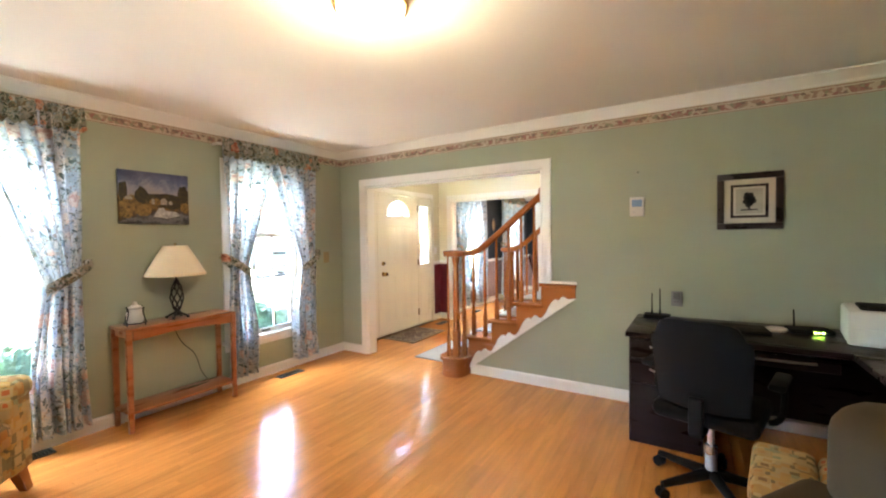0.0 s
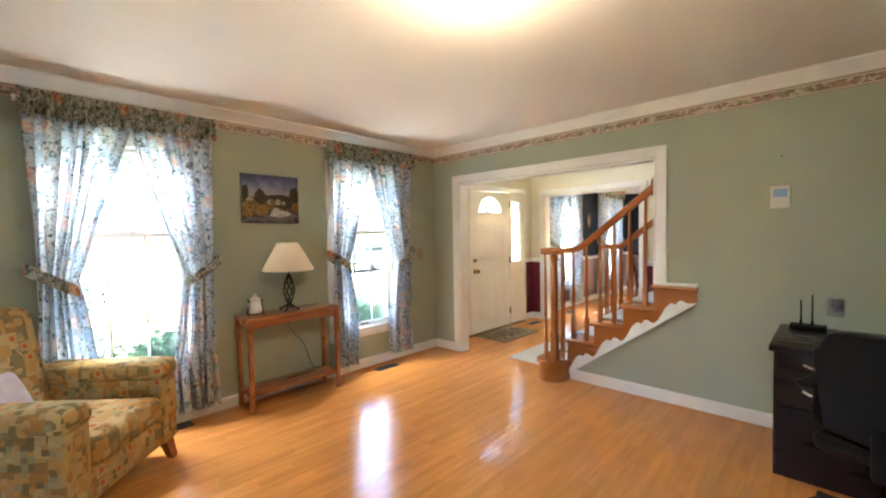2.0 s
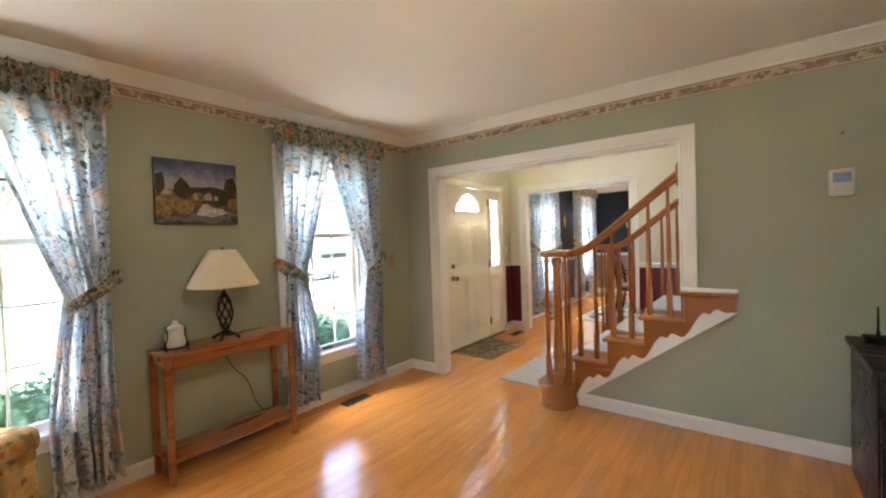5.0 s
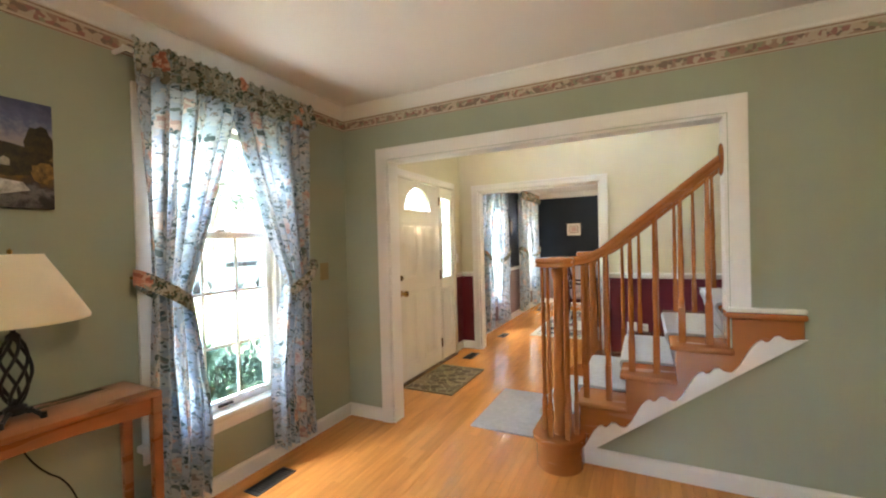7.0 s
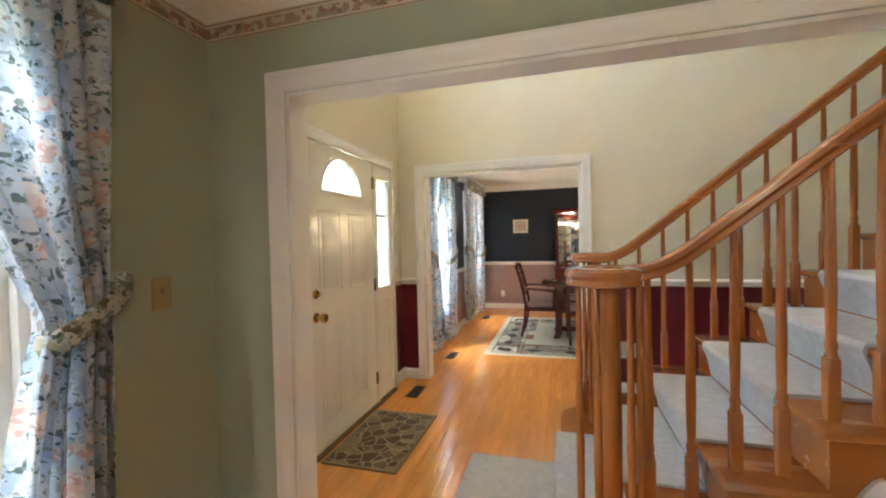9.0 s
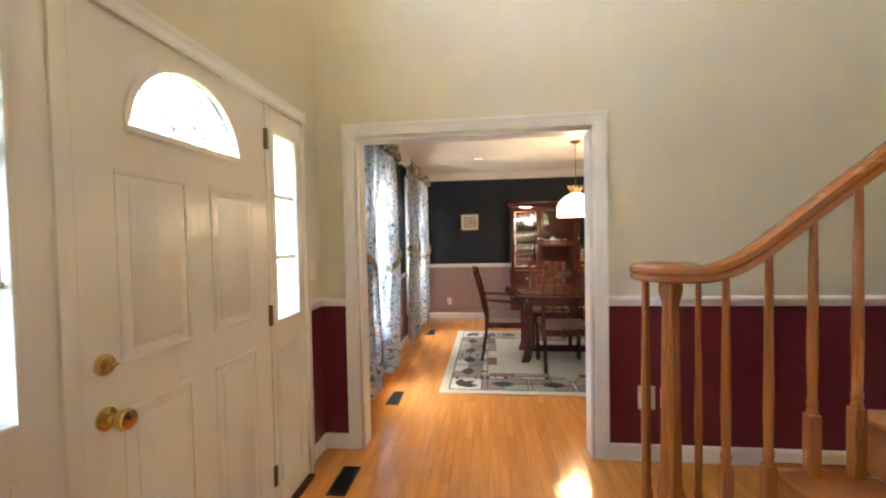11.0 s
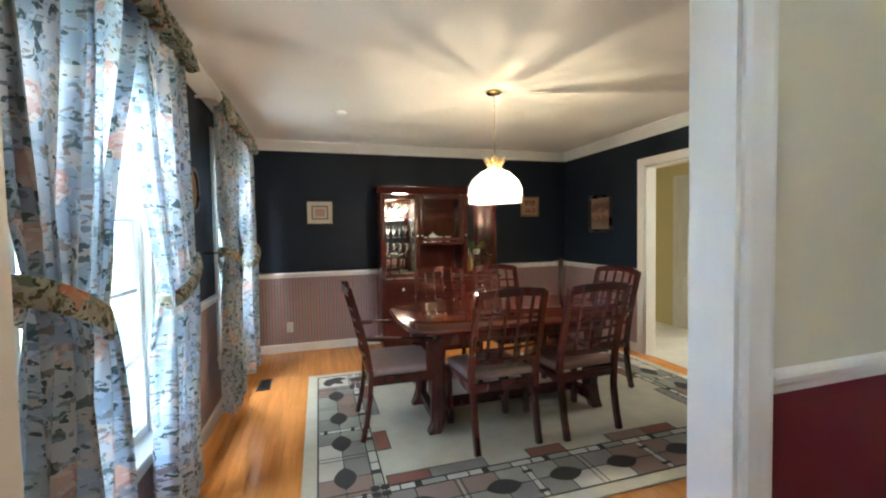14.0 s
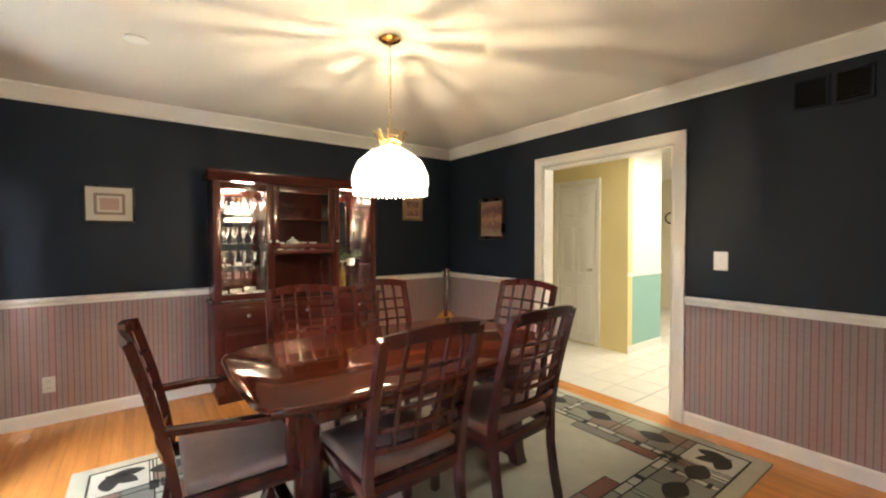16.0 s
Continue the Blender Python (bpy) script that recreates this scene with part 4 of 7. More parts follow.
# dining room lower walls: striped paper under the chair rail
leaf("wall_front_dining_lower", "x", XF - 0.07, XF, YF2 - 0.06, YD, 0, 0.90, STRIPE, "pink and grey striped paper under the windows", holes[2:])
for nm, ax, a0, a1, u0, u1 in (("wall_paper_far", "y", YD - 0.004, YD - 0.0005, XF, XK), ("wall_paper_kitchen_near", "x", XK - 0.004, XK - 0.0005, YF2, OPEN_K[0] - 0.06), ("wall_paper_kitchen_far", "x", XK - 0.004, XK - 0.0005, OPEN_K[1] + 0.06, YD), ("wall_paper_foyer", "y", YF2 + 0.0005, YF2 + 0.004, OPEN_D[1] + 0.06, XK)):
    leaf(nm, ax, a0, a1, u0, u1, 0.0, 0.895, STRIPE, "pink and grey striped wallpaper below the chair rail")
# living room border paper
for nm, ax, a0, a1, u0, u1 in (("border_front", "x", XF + 0.0005, XF + 0.003, YB, YL), ("border_foyer", "y", YL - 0.003, YL - 0.0005, XF, XR), ("border_side", "x", XR - 0.003, XR - 0.0005, YB, YL), ("border_back", "y", YB + 0.0005, YB + 0.003, XF, XR)):
    leaf(nm, ax, a0, a1, u0, u1, HC - 0.162, HC - 0.075, BORDERPAPER, "cream wallpaper border under the crown moulding")
    up1 = 0.0006 if a0 in (XF + 0.0005, YB + 0.0005) else -0.0006
    leaf(nm + "_print", ax, a0 + up1, a1 + up1, u0, u1, HC - 0.145, HC - 0.098, BORDER, "rose and brown floral print of the wallpaper border")
    for z in (HC - 0.160, HC - 0.086):
        leaf(nm + "_line", ax, a0 + up1, a1 + up1, u0, u1, z, z + 0.004, LINERED, "thin dark red line edging the wallpaper border")

# ---- kitchen beyond the dining room ----
XP = 1.62
bm = bmesh.new()
box(bm, XK, 5.2, YF2 - 0.06, YD + 0.12, -0.12, -0.006)
ktile = structure("floor_kitchen", bm, mat("pale_grout", (0.5, 0.48, 0.44), 0.8), "white ceramic tile kitchen floor", "floor")
leaf("wall_pantry", "x", XP, XP + 0.1, 9.02, YD + 0.02, 0, HD, YELLOWED, "pale yellow wall round the pantry door")
leaf("wall_teal_lower", "y", 9.02, 9.10, XP + 0.1, 2.40, 0, 0.92, TEAL, "teal lower kitchen wall")
leaf("wall_teal_upper", "y", 9.02, 9.10, XP + 0.1, 2.40, 0.92, HD, WHITE, "white upper kitchen wall")
bm = bmesh.new()
box(bm, XP - 0.012, 2.40, 9.008, 9.0195, 0.90, 0.94)
box(bm, XP - 0.012, 2.40, 9.008, 9.0195, 0.0, 0.09)
structure("kitchen_trim", bm, WHITE, "white rail and baseboard on the kitchen wall", "trim")
leaf("wall_kitchen_far", "x", 5.1, 5.2, YF2 - 0.06, YD + 0.12, 0, HD, CREAM, "cream far wall beyond the kitchen")
leaf("wall_kitchen_back", "y", YD + 0.02, YD + 0.12, XK + 0.12, 5.2, 0, HD, CREAM, "cream end wall beyond the kitchen")
leaf("wall_kitchen_foyer", "y", YF + 0.06, YF2, XK + 0.12, 5.2, 0, HD, CREAM, "cream wall between kitchen and hall")
leaf("wall_hall_outer", "x", XH + 0.12, XH + 0.2, YL, YF + 0.1, 0, HF, CREAM, "cream outer hall wall")
pdoor = thing("door_2", Matrix(), "white six-panel pantry door, closed", "door", kind="structure")
boxes("door_leaf", WHITE, pdoor, (XP - 0.012, XP - 0.002, 9.44, 9.98, 0.02, 2.02))
for y0, y1 in ((9.49, 9.68), (9.74, 9.93)):
    for z0, z1 in ((0.15, 0.75), (0.88, 1.50), (1.62, 1.92)):
        bm = bmesh.new()
        for d in ((y0, y1, z0, z0 + 0.014), (y0, y1, z1 - 0.014, z1), (y0, y0 + 0.014, z0 + 0.014, z1 - 0.014), (y1 - 0.014, y1, z0 + 0.014, z1 - 0.014)):
            box(bm, XP - 0.018, XP - 0.011, *d, bevel=0.003)
        box(bm, XP - 0.016, XP - 0.011, y0 + 0.04, y1 - 0.04, z0 + 0.04, z1 - 0.04, bevel=0.003)
        part("door_panel", bm, WHITE, pdoor)
bm = bmesh.new()
lathe(bm, [(0, 0), (0.026, 0), (0.026, 0.005), (0.01, 0.01), (0.01, 0.03), (0.024, 0.04), (0.026, 0.052), (0, 0.06)], 16)
bm.transform(Matrix.Translation((XP - 0.012, 9.50, 0.95)) @ pose(0, 0, 0, 0, -90, 0))
part("door_knob", bm, STEEL, pdoor, "satin steel knob")
boxes("door_casing", WHITE, pdoor, (XP - 0.016, XP - 0.001, 9.37, 9.432, 0, 2.085), (XP - 0.016, XP - 0.001, 9.988, 10.05, 0, 2.085), (XP - 0.016, XP - 0.001, 9.432, 9.988, 2.028, 2.085))
wreath = thing("wall_ring", pose(5.085, 10.11, 1.72), "small dark round ring hung on the far kitchen wall", "wall decoration")
bm = bmesh.new()
sweep(bm, [(0, 0.10 * math.cos(radians(a)), 0.10 * math.sin(radians(a))) for a in range(0, 360, 15)], [(0.015 * math.cos(radians(b)), 0.015 * math.sin(radians(b))) for b in range(0, 360, 60)], up=(1, 0, 0), close=True)
part("ring", bm, IRON, wreath)

# ---- curtains ----


def lay_cloth(bm, at):
    """Gives each corner its place on the flat cloth, in metres."""
    uv = bm.loops.layers.uv.new("cloth")
    for f in bm.faces:
        for c in f.loops:
            c[uv].uv = at[c.vert] if c.vert in at else (c.vert.co.y * 1.3, c.vert.co.z)


def curtain_panel(yo, yi, ztop, zbot, x0, name, parent, tie=1.18, tie_w=0.16):
    """One panel gathered to its outer side at the tieback; yo outer edge, yi inner edge at the top."""
    bm = bmesh.new()
    nu, nv = 72, 44
    s = 1 if yi > yo else -1
    w0 = abs(yi - yo)
    grid, at = [], {}
    for j in range(nv + 1):
        v = j / nv
        z = ztop + (zbot - ztop) * v
        if z > tie:
            k = (ztop - z) / (ztop - tie)
            w = w0 + (tie_w + 0.02 - w0) * (k ** 1.1)
            shift = 0.045 * k
        else:
            k = (tie - z) / (tie - zbot)
            w = tie_w + 0.02 + 0.12 * min(1, k * 1.5) ** 0.8
            shift = 0.045 - 0.035 * k
        amp = 0.020 + 0.018 * min(1, abs(z - tie) / 0.3) + 0.012 * (z < tie)
        out = 0.02 * math.exp(-((z - tie) / 0.25) ** 2)
        row = []
        for i in range(nu + 1):
            u = i / nu
            ph = (u + 0.045 * math.sin(u * 11 + yo)) * math.pi * 2 * 5.5
            x = x0 + out + amp * math.sin(ph + 0.5 * math.sin(z * 2.2 + yo)) + 0.010 * math.sin(ph * 2.3 + z * 3)
            y = yo + s * (shift + w * u) + 0.010 * math.sin(ph * 2 + 0.7) * (w / w0 + 0.3) + 0.006 * math.sin(ph * 1.3 + z * 4)
            # the cloth sags towards the tie: the inner edge hangs lower than the outer one
            q = bm.verts.new((x, y, z - 0.05 * (u - 0.5) * math.exp(-((z - tie) / 0.3) ** 2)))
            at[q] = (u * 0.95 + yo * 1.7 + (3.1 if s < 0 else 0), z)
            row.append(q)
        grid.append(row)
    for a, b in zip(grid, grid[1:]):
        for i in range(nu):
            bm.faces.new((a[i], a[i + 1], b[i + 1], b[i])).smooth = True
    # the inner edge is turned back in a deep hem
    turn = [[bm.verts.new((row[nu - k].co.x - 0.006 - 0.004 * math.sin(math.pi * k / 6), row[nu - k].co.y, row[nu - k].co.z)) for k in range(7)] for row in grid]
    for row, h in zip(grid, turn):
        h[0].co.x += 0.004
        for k in range(7):
            at[h[k]] = at[row[nu - k]]
    for a, b in zip(turn, turn[1:]):
        for k in range(6):
            bm.faces.new((a[k], a[k + 1], b[k + 1], b[k])).smooth = True
    lay_cloth(bm, at)
    panel = part(name, bm, FLORAL, parent, "", None)
    return panel


def curtain_set(y0, y1, mid, ztop=2.345, zbot=0.10, out=0.085, tie_w=0.16):
    c = thing("curtain_pair", pose(XF, mid, 0), "floral blue and pink curtains with valance, tied back at a window", "curtain", "tied-back curtains")
    inv = c.matrix_world.inverted()
    x0 = XF + out
    items = [curtain_panel(y0, mid + 0.03, ztop - 0.06, zbot, x0, "curtain_panel", c, 1.18, tie_w), curtain_panel(y1, mid - 0.03, ztop - 0.06, zbot, x0 + 0.004, "curtain_panel", c, 1.18, tie_w)]
    bm = bmesh.new()
    nu, rows = 200, [(ztop + 0.005, 0.03), (ztop - 0.02, 0.055), (ztop - 0.05, 0.042), (ztop - 0.075, 0.058), (ztop - 0.12, 0.062), (ztop - 0.165, 0.066)]
    grid, at = [], {}
    for j, (z, d) in enumerate(rows):
        row = []
        for u in range(nu + 1):
            q = bm.verts.new((x0 + d + 0.016 * math.sin(u * 0.8 + 0.5 * math.sin(u * 0.31)) * (0.6 + 0.25 * j), y0 - 0.01 + (y1 - y0 + 0.02) * u / nu, z + (0.010 * math.sin(u * 0.45) + 0.006 * math.sin(u * 1.3) if j in (0, 5) else 0)))
            at[q] = (u / nu * 1.9 + y0, z)
            row.append(q)
        grid.append(row)
    for a, b in zip(grid, grid[1:]):
        for i in range(nu):
            bm.faces.new((a[i], a[i + 1], b[i + 1], b[i])).smooth = True
    lay_cloth(bm, at)
    items.append(part("valance", bm, VALANCE, c, "gathered floral valance", None))
    bm = bmesh.new()
    cyl(bm, (x0, y0 - 0.03, ztop - 0.045), (x0, y1 + 0.03, ztop - 0.045), 0.012)
    for y in (y0 - 0.02, y1 + 0.02):
        cyl(bm, (XF + 0.002, y, ztop - 0.045), (x0, y, ztop - 0.045), 0.01)
    items.append(part("curtain_rod", bm, WHITE, c))
    for yo, s in ((y0, 1), (y1, -1)):
        bm = bmesh.new()
        path = []
        for i in range(20):
            a = 2 * math.pi * i / 20
            yy = yo + s * (0.025 + tie_w / 2 + (tie_w / 2 + 0.045) * math.cos(a))
            path.append((x0 + 0.02 + 0.068 * math.sin(a), yy, 1.175 - 0.085 * math.cos(a)))
        sweep(bm, path, [(-0.005, -0.034), (0.005, -0.029), (0.013, 0.0), (0.005, 0.029), (-0.005, 0.034)], close=True)
        lay_cloth(bm, {})
        items.append(part("tieback", bm, VALANCE, c, "floral tieback"))
        bm = bmesh.new()
        cyl(bm, (XF + 0.001, yo + s * 0.02, 1.25), (x0 - 0.03, yo + s * 0.02, 1.25), 0.007)
        items.append(part("tieback_hook", bm, BRASS, c))
    for it in items:
        it.data.transform(inv)
    return c


for y0, mid, y1 in ((0.34, 0.87, 1.40), (2.40, 2.94, 3.48), (6.65, 7.35, 7.90), (8.70, 9.36, 10.02)):
    curtain_set(y0, y1, mid, out=0.095 if y0 < 5 else 0.125, tie_w=0.16 if y0 < 5 else 0.28)
leaf("wall_front_foyer_lower", "x", XF + 0.0005, XF + 0.003, 6.075, YF, 0.098, 0.945, RED, "dark red strip of wall beside the front door")

# ---- living room things ----


def bezier(bm, pts, r, n=12, seg=8):
    """A round wire along a smooth curve through four control points."""
    p = [Vector(q) for q in pts]
    path = []
    for i in range(n + 1):
        t = i / n
        path.append(p[0] * (1 - t) ** 3 + 3 * p[1] * t * (1 - t) ** 2 + 3 * p[2] * t * t * (1 - t) + p[3] * t ** 3)
    sweep(bm, path, [(r * math.cos(2 * math.pi * k / seg), r * math.sin(2 * math.pi * k / seg)) for k in range(seg)], up=(0.31, 0.17, 0.93))


TABLEWOOD = mat("reddish_oak_varnish", (0.34, 0.115, 0.04), 0.3, var=0.2, scale=3, fine=26, bump=0.04, coat=0.3, stretch=(6, 0.6, 6))


def console_table():
    t = thing("console_table", pose(-3.72, 1.965, 0), "narrow golden oak console table with a low shelf against the wall", "table")
    boxes("tabletop", TABLEWOOD, t, (-0.155, 0.15, -0.42, 0.41, 0.752, 0.775), bevel=0.006)
    bm = bmesh.new()
    ys = [-0.37 + 0.74 * i / 16 for i in range(17)]
    low = [(y, 0.70 - 0.02 * abs(math.sin(y / 0.37 * 1.5)) ** 3) for y in ys]
    for x in (-0.125, 0.115):
        prism(bm, low + [(0.37, 0.752), (-0.37, 0.752)], "x", x, x + 0.018)
    for y in (-0.40, 0.385):
        box(bm, -0.12, 0.12, y, y + 0.016, 0.70, 0.752)
    part("apron", bm, TABLEWOOD, t)
    for x in (-0.122, 0.118):
        for y in (-0.395, 0.395):
            bm = bmesh.new()
            v = box(bm, x - 0.02, x + 0.02, y - 0.02, y + 0.02, 0, 0.752, bevel=0.004)
            for w in bm.verts:
                if w.co.z < 0.3:
                    w.co.x = x + (w.co.x - x) * 0.78
                    w.co.y = y + (w.co.y - y) * 0.78
            part("leg", bm, TABLEWOOD, t)
    boxes("shelf", TABLEWOOD, t, (-0.135, 0.13, -0.41, 0.41, 0.135, 0.153), bevel=0.004)


console_table()


def table_lamp():
    t = thing("table_lamp", pose(-3.73, 1.965, 0.775), "table lamp with cream shade and dark twisted iron base", "lamp")
    bm = bmesh.new()
    for i in range(4):
        a = radians(45 + 90 * i)
        c, s = math.cos(a), math.sin(a)
        bezier(bm, [(0.0, 0.0, 0.03), (0.05 * c, 0.05 * s, 0.055), (0.075 * c, 0.075 * s, 0.0), (0.085 * c, 0.085 * s, 0.008)], 0.008)
        cyl(bm, (0.08 * c, 0.08 * s, 0.0), (0.08 * c, 0.08 * s, 0.022), 0.011, 0.009, 10)
    lathe(bm, [(0, 0.02), (0.03, 0.024), (0.032, 0.05), (0.018, 0.06), (0, 0.062)], 16)
    part("foot", bm, IRON, t)
    bm = bmesh.new()
    for i in range(6):
        path = []
        for k in range(17):
            u = k / 16
            a = radians(60 * i + 150 * u)
            r = 0.012 + 0.034 * math.sin(math.pi * u) ** 0.8
            path.append((r * math.cos(a), r * math.sin(a), 0.06 + 0.24 * u))
        sweep(bm, path, [(0.006 * math.cos(q), 0.006 * math.sin(q)) for q in (0, 1.05, 2.1, 3.14, 4.2, 5.2)])
    lathe(bm, [(0, 0.06), (0.02, 0.062), (0.02, 0.075), (0, 0.08)], 12)
    lathe(bm, [(0, 0.29), (0.022, 0.292), (0.02, 0.31), (0.008, 0.32), (0.008, 0.38), (0, 0.38)], 12)
    part("stem", bm, IRON, t)
    bm = bmesh.new()
    lathe(bm, [(0.215, 0.355), (0.217, 0.365), (0.150, 0.49), (0.092, 0.592), (0.090, 0.60), (0.088, 0.592), (0.146, 0.49), (0.213, 0.367), (0.215, 0.355)], 48, wave=0.004, waves=24)
    part("shade", bm, SHADECLOTH, t, "cream fabric shade")
    bm = bmesh.new()
    for i in range(3):
        a = radians(120 * i)
        cyl(bm, (0, 0, 0.585), (0.089 * math.cos(a), 0.089 * math.sin(a), 0.59), 0.002, seg=6)
    cyl(bm, (0, 0, 0.38), (0, 0, 0.62), 0.003, seg=6)
    lathe(bm, [(0, 0.6), (0.008, 0.603), (0.008, 0.615), (0, 0.622)], 10)
    part("finial", bm, BRASS, t)
    bm = bmesh.new()
    bezier(bm, [(-0.06, 0.02, 0.01), (-0.145, 0.02, 0.06), (-0.165, 0.02, -0.2), (-0.128, 0.16, -0.32)], 0.003, 14, 6)
    bezier(bm, [(-0.128, 0.16, -0.32), (-0.10, 0.23, -0.42), (-0.13, 0.20, -0.5), (-0.139, 0.30, -0.62)], 0.003, 14, 6)
    part("cord", bm, BLACK, t, "thin black cord")


table_lamp()
orn = thing("candle_jar", pose(-3.70, 1.655, 0.775) @ Matrix.Scale(1.55, 4), "small cream jar in a dark wire holder on the table", "ornament")
bm = bmesh.new()
lathe(bm, [(0, 0.012), (0.028, 0.012), (0.036, 0.03), (0.036, 0.06), (0.026, 0.08), (0.03, 0.088), (0.012, 0.10), (0.008, 0.115), (0, 0.118)], 18)
part("jar", bm, PLASTIC, orn)
bm = bmesh.new()
for i in range(4):
    a = radians(90 * i + 30)
    bezier(bm, [(0.05 * math.cos(a), 0.05 * math.sin(a), 0.003), (0.06 * math.cos(a), 0.06 * math.sin(a), 0.04), (0.03 * math.cos(a), 0.03 * math.sin(a), 0.05), (0.045 * math.cos(a), 0.045 * math.sin(a), 0.09)], 0.003, 10, 6)
sweep(bm, [(0.046 * math.cos(radians(a)), 0.046 * math.sin(radians(a)), 0.014) for a in range(0, 360, 20)], [(0.003, 0), (0, 0.003), (-0.003, 0), (0, -0.003)], close=True)
part("wire_holder", bm, IRON, orn)


def painting_mat(name, bands, scale, z0, z1):
    """A painted picture: bands of colour by height, broken up by brush strokes."""
    m = bpy.data.materials.new(name)
    m.use_nodes = True
    n, l = m.node_tree.nodes, m.node_tree.links
    b = n["Principled BSDF"]
    co, se, mr, ns, ad, cr = (n.new("ShaderNode" + k) for k in ("TexCoord", "SeparateXYZ", "MapRange", "TexNoise", "Math", "ValToRGB"))
    l.new(co.outputs["Object"], se.inputs[0])
    l.new(se.outputs[2], mr.inputs[0])
    mr.inputs[1].default_value, mr.inputs[2].default_value = z0, z1
    ns.inputs["Scale"].default_value, ns.inputs["Detail"].default_value, ns.inputs["Roughness"].default_value = scale, 8, 0.7
    l.new(co.outputs["Object"], ns.inputs[0])
    ad.operation, ad.inputs[1].default_value = "MULTIPLY_ADD", 0.75
    l.new(ns.outputs[0], ad.inputs[0])
    l.new(mr.outputs[0], ad.inputs[2])
    while len(cr.color_ramp.elements) < len(bands):
        cr.color_ramp.elements.new(0.5)
    for e, (p, c) in zip(cr.color_ramp.elements, bands):
        e.position, e.color = p, rgb(c)
    sb = n.new("ShaderNodeMath")
    sb.operation, sb.inputs[1].default_value = "SUBTRACT", 0.375
    l.new(ad.outputs[0], sb.inputs[0])
    l.new(sb.outputs[0], cr.inputs[0])
    l.new(cr.outputs[0], b.inputs["Base Color"])
    b.inputs["Roughness"].default_value = 0.5
    return m


LANDSCAPE = painting_mat("landscape_oil_paint", [(0.0, (0.03, 0.03, 0.035)), (0.08, (0.16, 0.16, 0.17)), (0.16, (0.05, 0.04, 0.03)), (0.30, (0.20, 0.11, 0.02)), (0.42, (0.06, 0.045, 0.015)), (0.52, (0.24, 0.16, 0.05)), (0.58, (0.30, 0.27, 0.26)), (0.70, (0.26, 0.26, 0.32)), (0.84, (0.10, 0.115, 0.21)), (1.0, (0.05, 0.06, 0.13))], 9, -0.21, 0.21)
ABSTRACT = painting_mat("muted_print_ink", [(0.0, (0.35, 0.28, 0.18)), (0.3, (0.20, 0.09, 0.06)), (0.5, (0.45, 0.25, 0.15)), (0.7, (0.12, 0.06, 0.05)), (1.0, (0.38, 0.22, 0.16))], 22, -0.2, 0.2)
MATBOARD = mat("cream_mat_board", (0.55, 0.50, 0.40), 0.9, var=0.04)
BLACKFRAME = mat("dark_brown_frame", (0.02, 0.010, 0.008), 0.3, var=0.3, scale=6, fine=40, bump=0.05)
GILT = mat("worn_gilt_frame", (0.32, 0.20, 0.08), 0.4, 0.6, var=0.2, fine=60, bump=0.1)
PINKMAT = mat("dusty_pink_mat", (0.42, 0.27, 0.22), 0.9, var=0.05)

pic = thing("canvas_painting", pose(XF, 1.885, 1.765), "unframed landscape canvas with village, trees and river", "painting")
boxes("canvas", LANDSCAPE, pic, (0.002, 0.03, -0.255, 0.255, -0.21, 0.21), bevel=0.003)
HOUSEPAINT = mat("pale_painted_walls", (0.30, 0.26, 0.20), 0.6, var=0.4, scale=60)
TREEPAINT = mat("dark_painted_trees", (0.05, 0.04, 0.014), 0.6, scale=45, fine=160, ramp=((0.006, 0.006, 0.003), (0.06, 0.042, 0.010)))
OCHREPAINT = mat("ochre_painted_bushes", (0.22, 0.13, 0.03), 0.6, scale=50, fine=160, ramp=((0.03, 0.018, 0.004), (0.34, 0.20, 0.05)))
paint = random.Random(31)


def daub(name, y, z, w, h, material, x):
    """A ragged clump of brush strokes on the canvas."""
    bm = bmesh.new()
    pts = []
    for i in range(18):
        a = 2 * math.pi * i / 18
        k = paint.uniform(0.78, 1.1)
        pts.append((max(-0.254, min(0.254, y + w * k * math.cos(a))), max(-0.209, min(0.209, z + h * k * math.sin(a)))))
    prism(bm, pts, "x", 0.0301, x)
    part(name, bm, material, pic)


for i, (y, z, w, h) in enumerate(((-0.225, 0.04, 0.035, 0.09), (-0.10, 0.02, 0.05, 0.07), (0.21, 0.05, 0.05, 0.07), (0.05, 0.0, 0.16, 0.045), (0.14, -0.04, 0.12, 0.05))):
    daub("painted_tree", y, z, w, h, TREEPAINT, 0.0304 + 0.0001 * i)
for i, (y, z, w, h) in enumerate(((-0.18, -0.07, 0.075, 0.07), (-0.09, -0.10, 0.07, 0.05), (0.22, -0.07, 0.04, 0.045), (0.0, -0.03, 0.05, 0.03), (-0.21, -0.13, 0.05, 0.045))):
    daub("painted_bush", y, z, w, h, OCHREPAINT, 0.0311 + 0.0001 * i)
for y, w, h in ((0.06, 0.05, 0.055), (-0.02, 0.022, 0.05), (0.11, 0.03, 0.035), (-0.19, 0.05, 0.03)):
    bm = bmesh.new()
    z = -0.05 if y > -0.1 else -0.02
    prism(bm, [(y - w / 2, z), (y + w / 2, z), (y + w / 2, z + h * 0.65), (y, z + h), (y - w / 2, z + h * 0.65)], "x", 0.0302, 0.0320)
    part("painted_house", bm, HOUSEPAINT, pic)
bm = bmesh.new()
prism(bm, [(-0.02, -0.15), (0.08, -0.165), (0.18, -0.14), (0.16, -0.11), (0.08, -0.10), (0.05, -0.075), (0.02, -0.08), (0.0, -0.11)], "x", 0.0302, 0.0322)
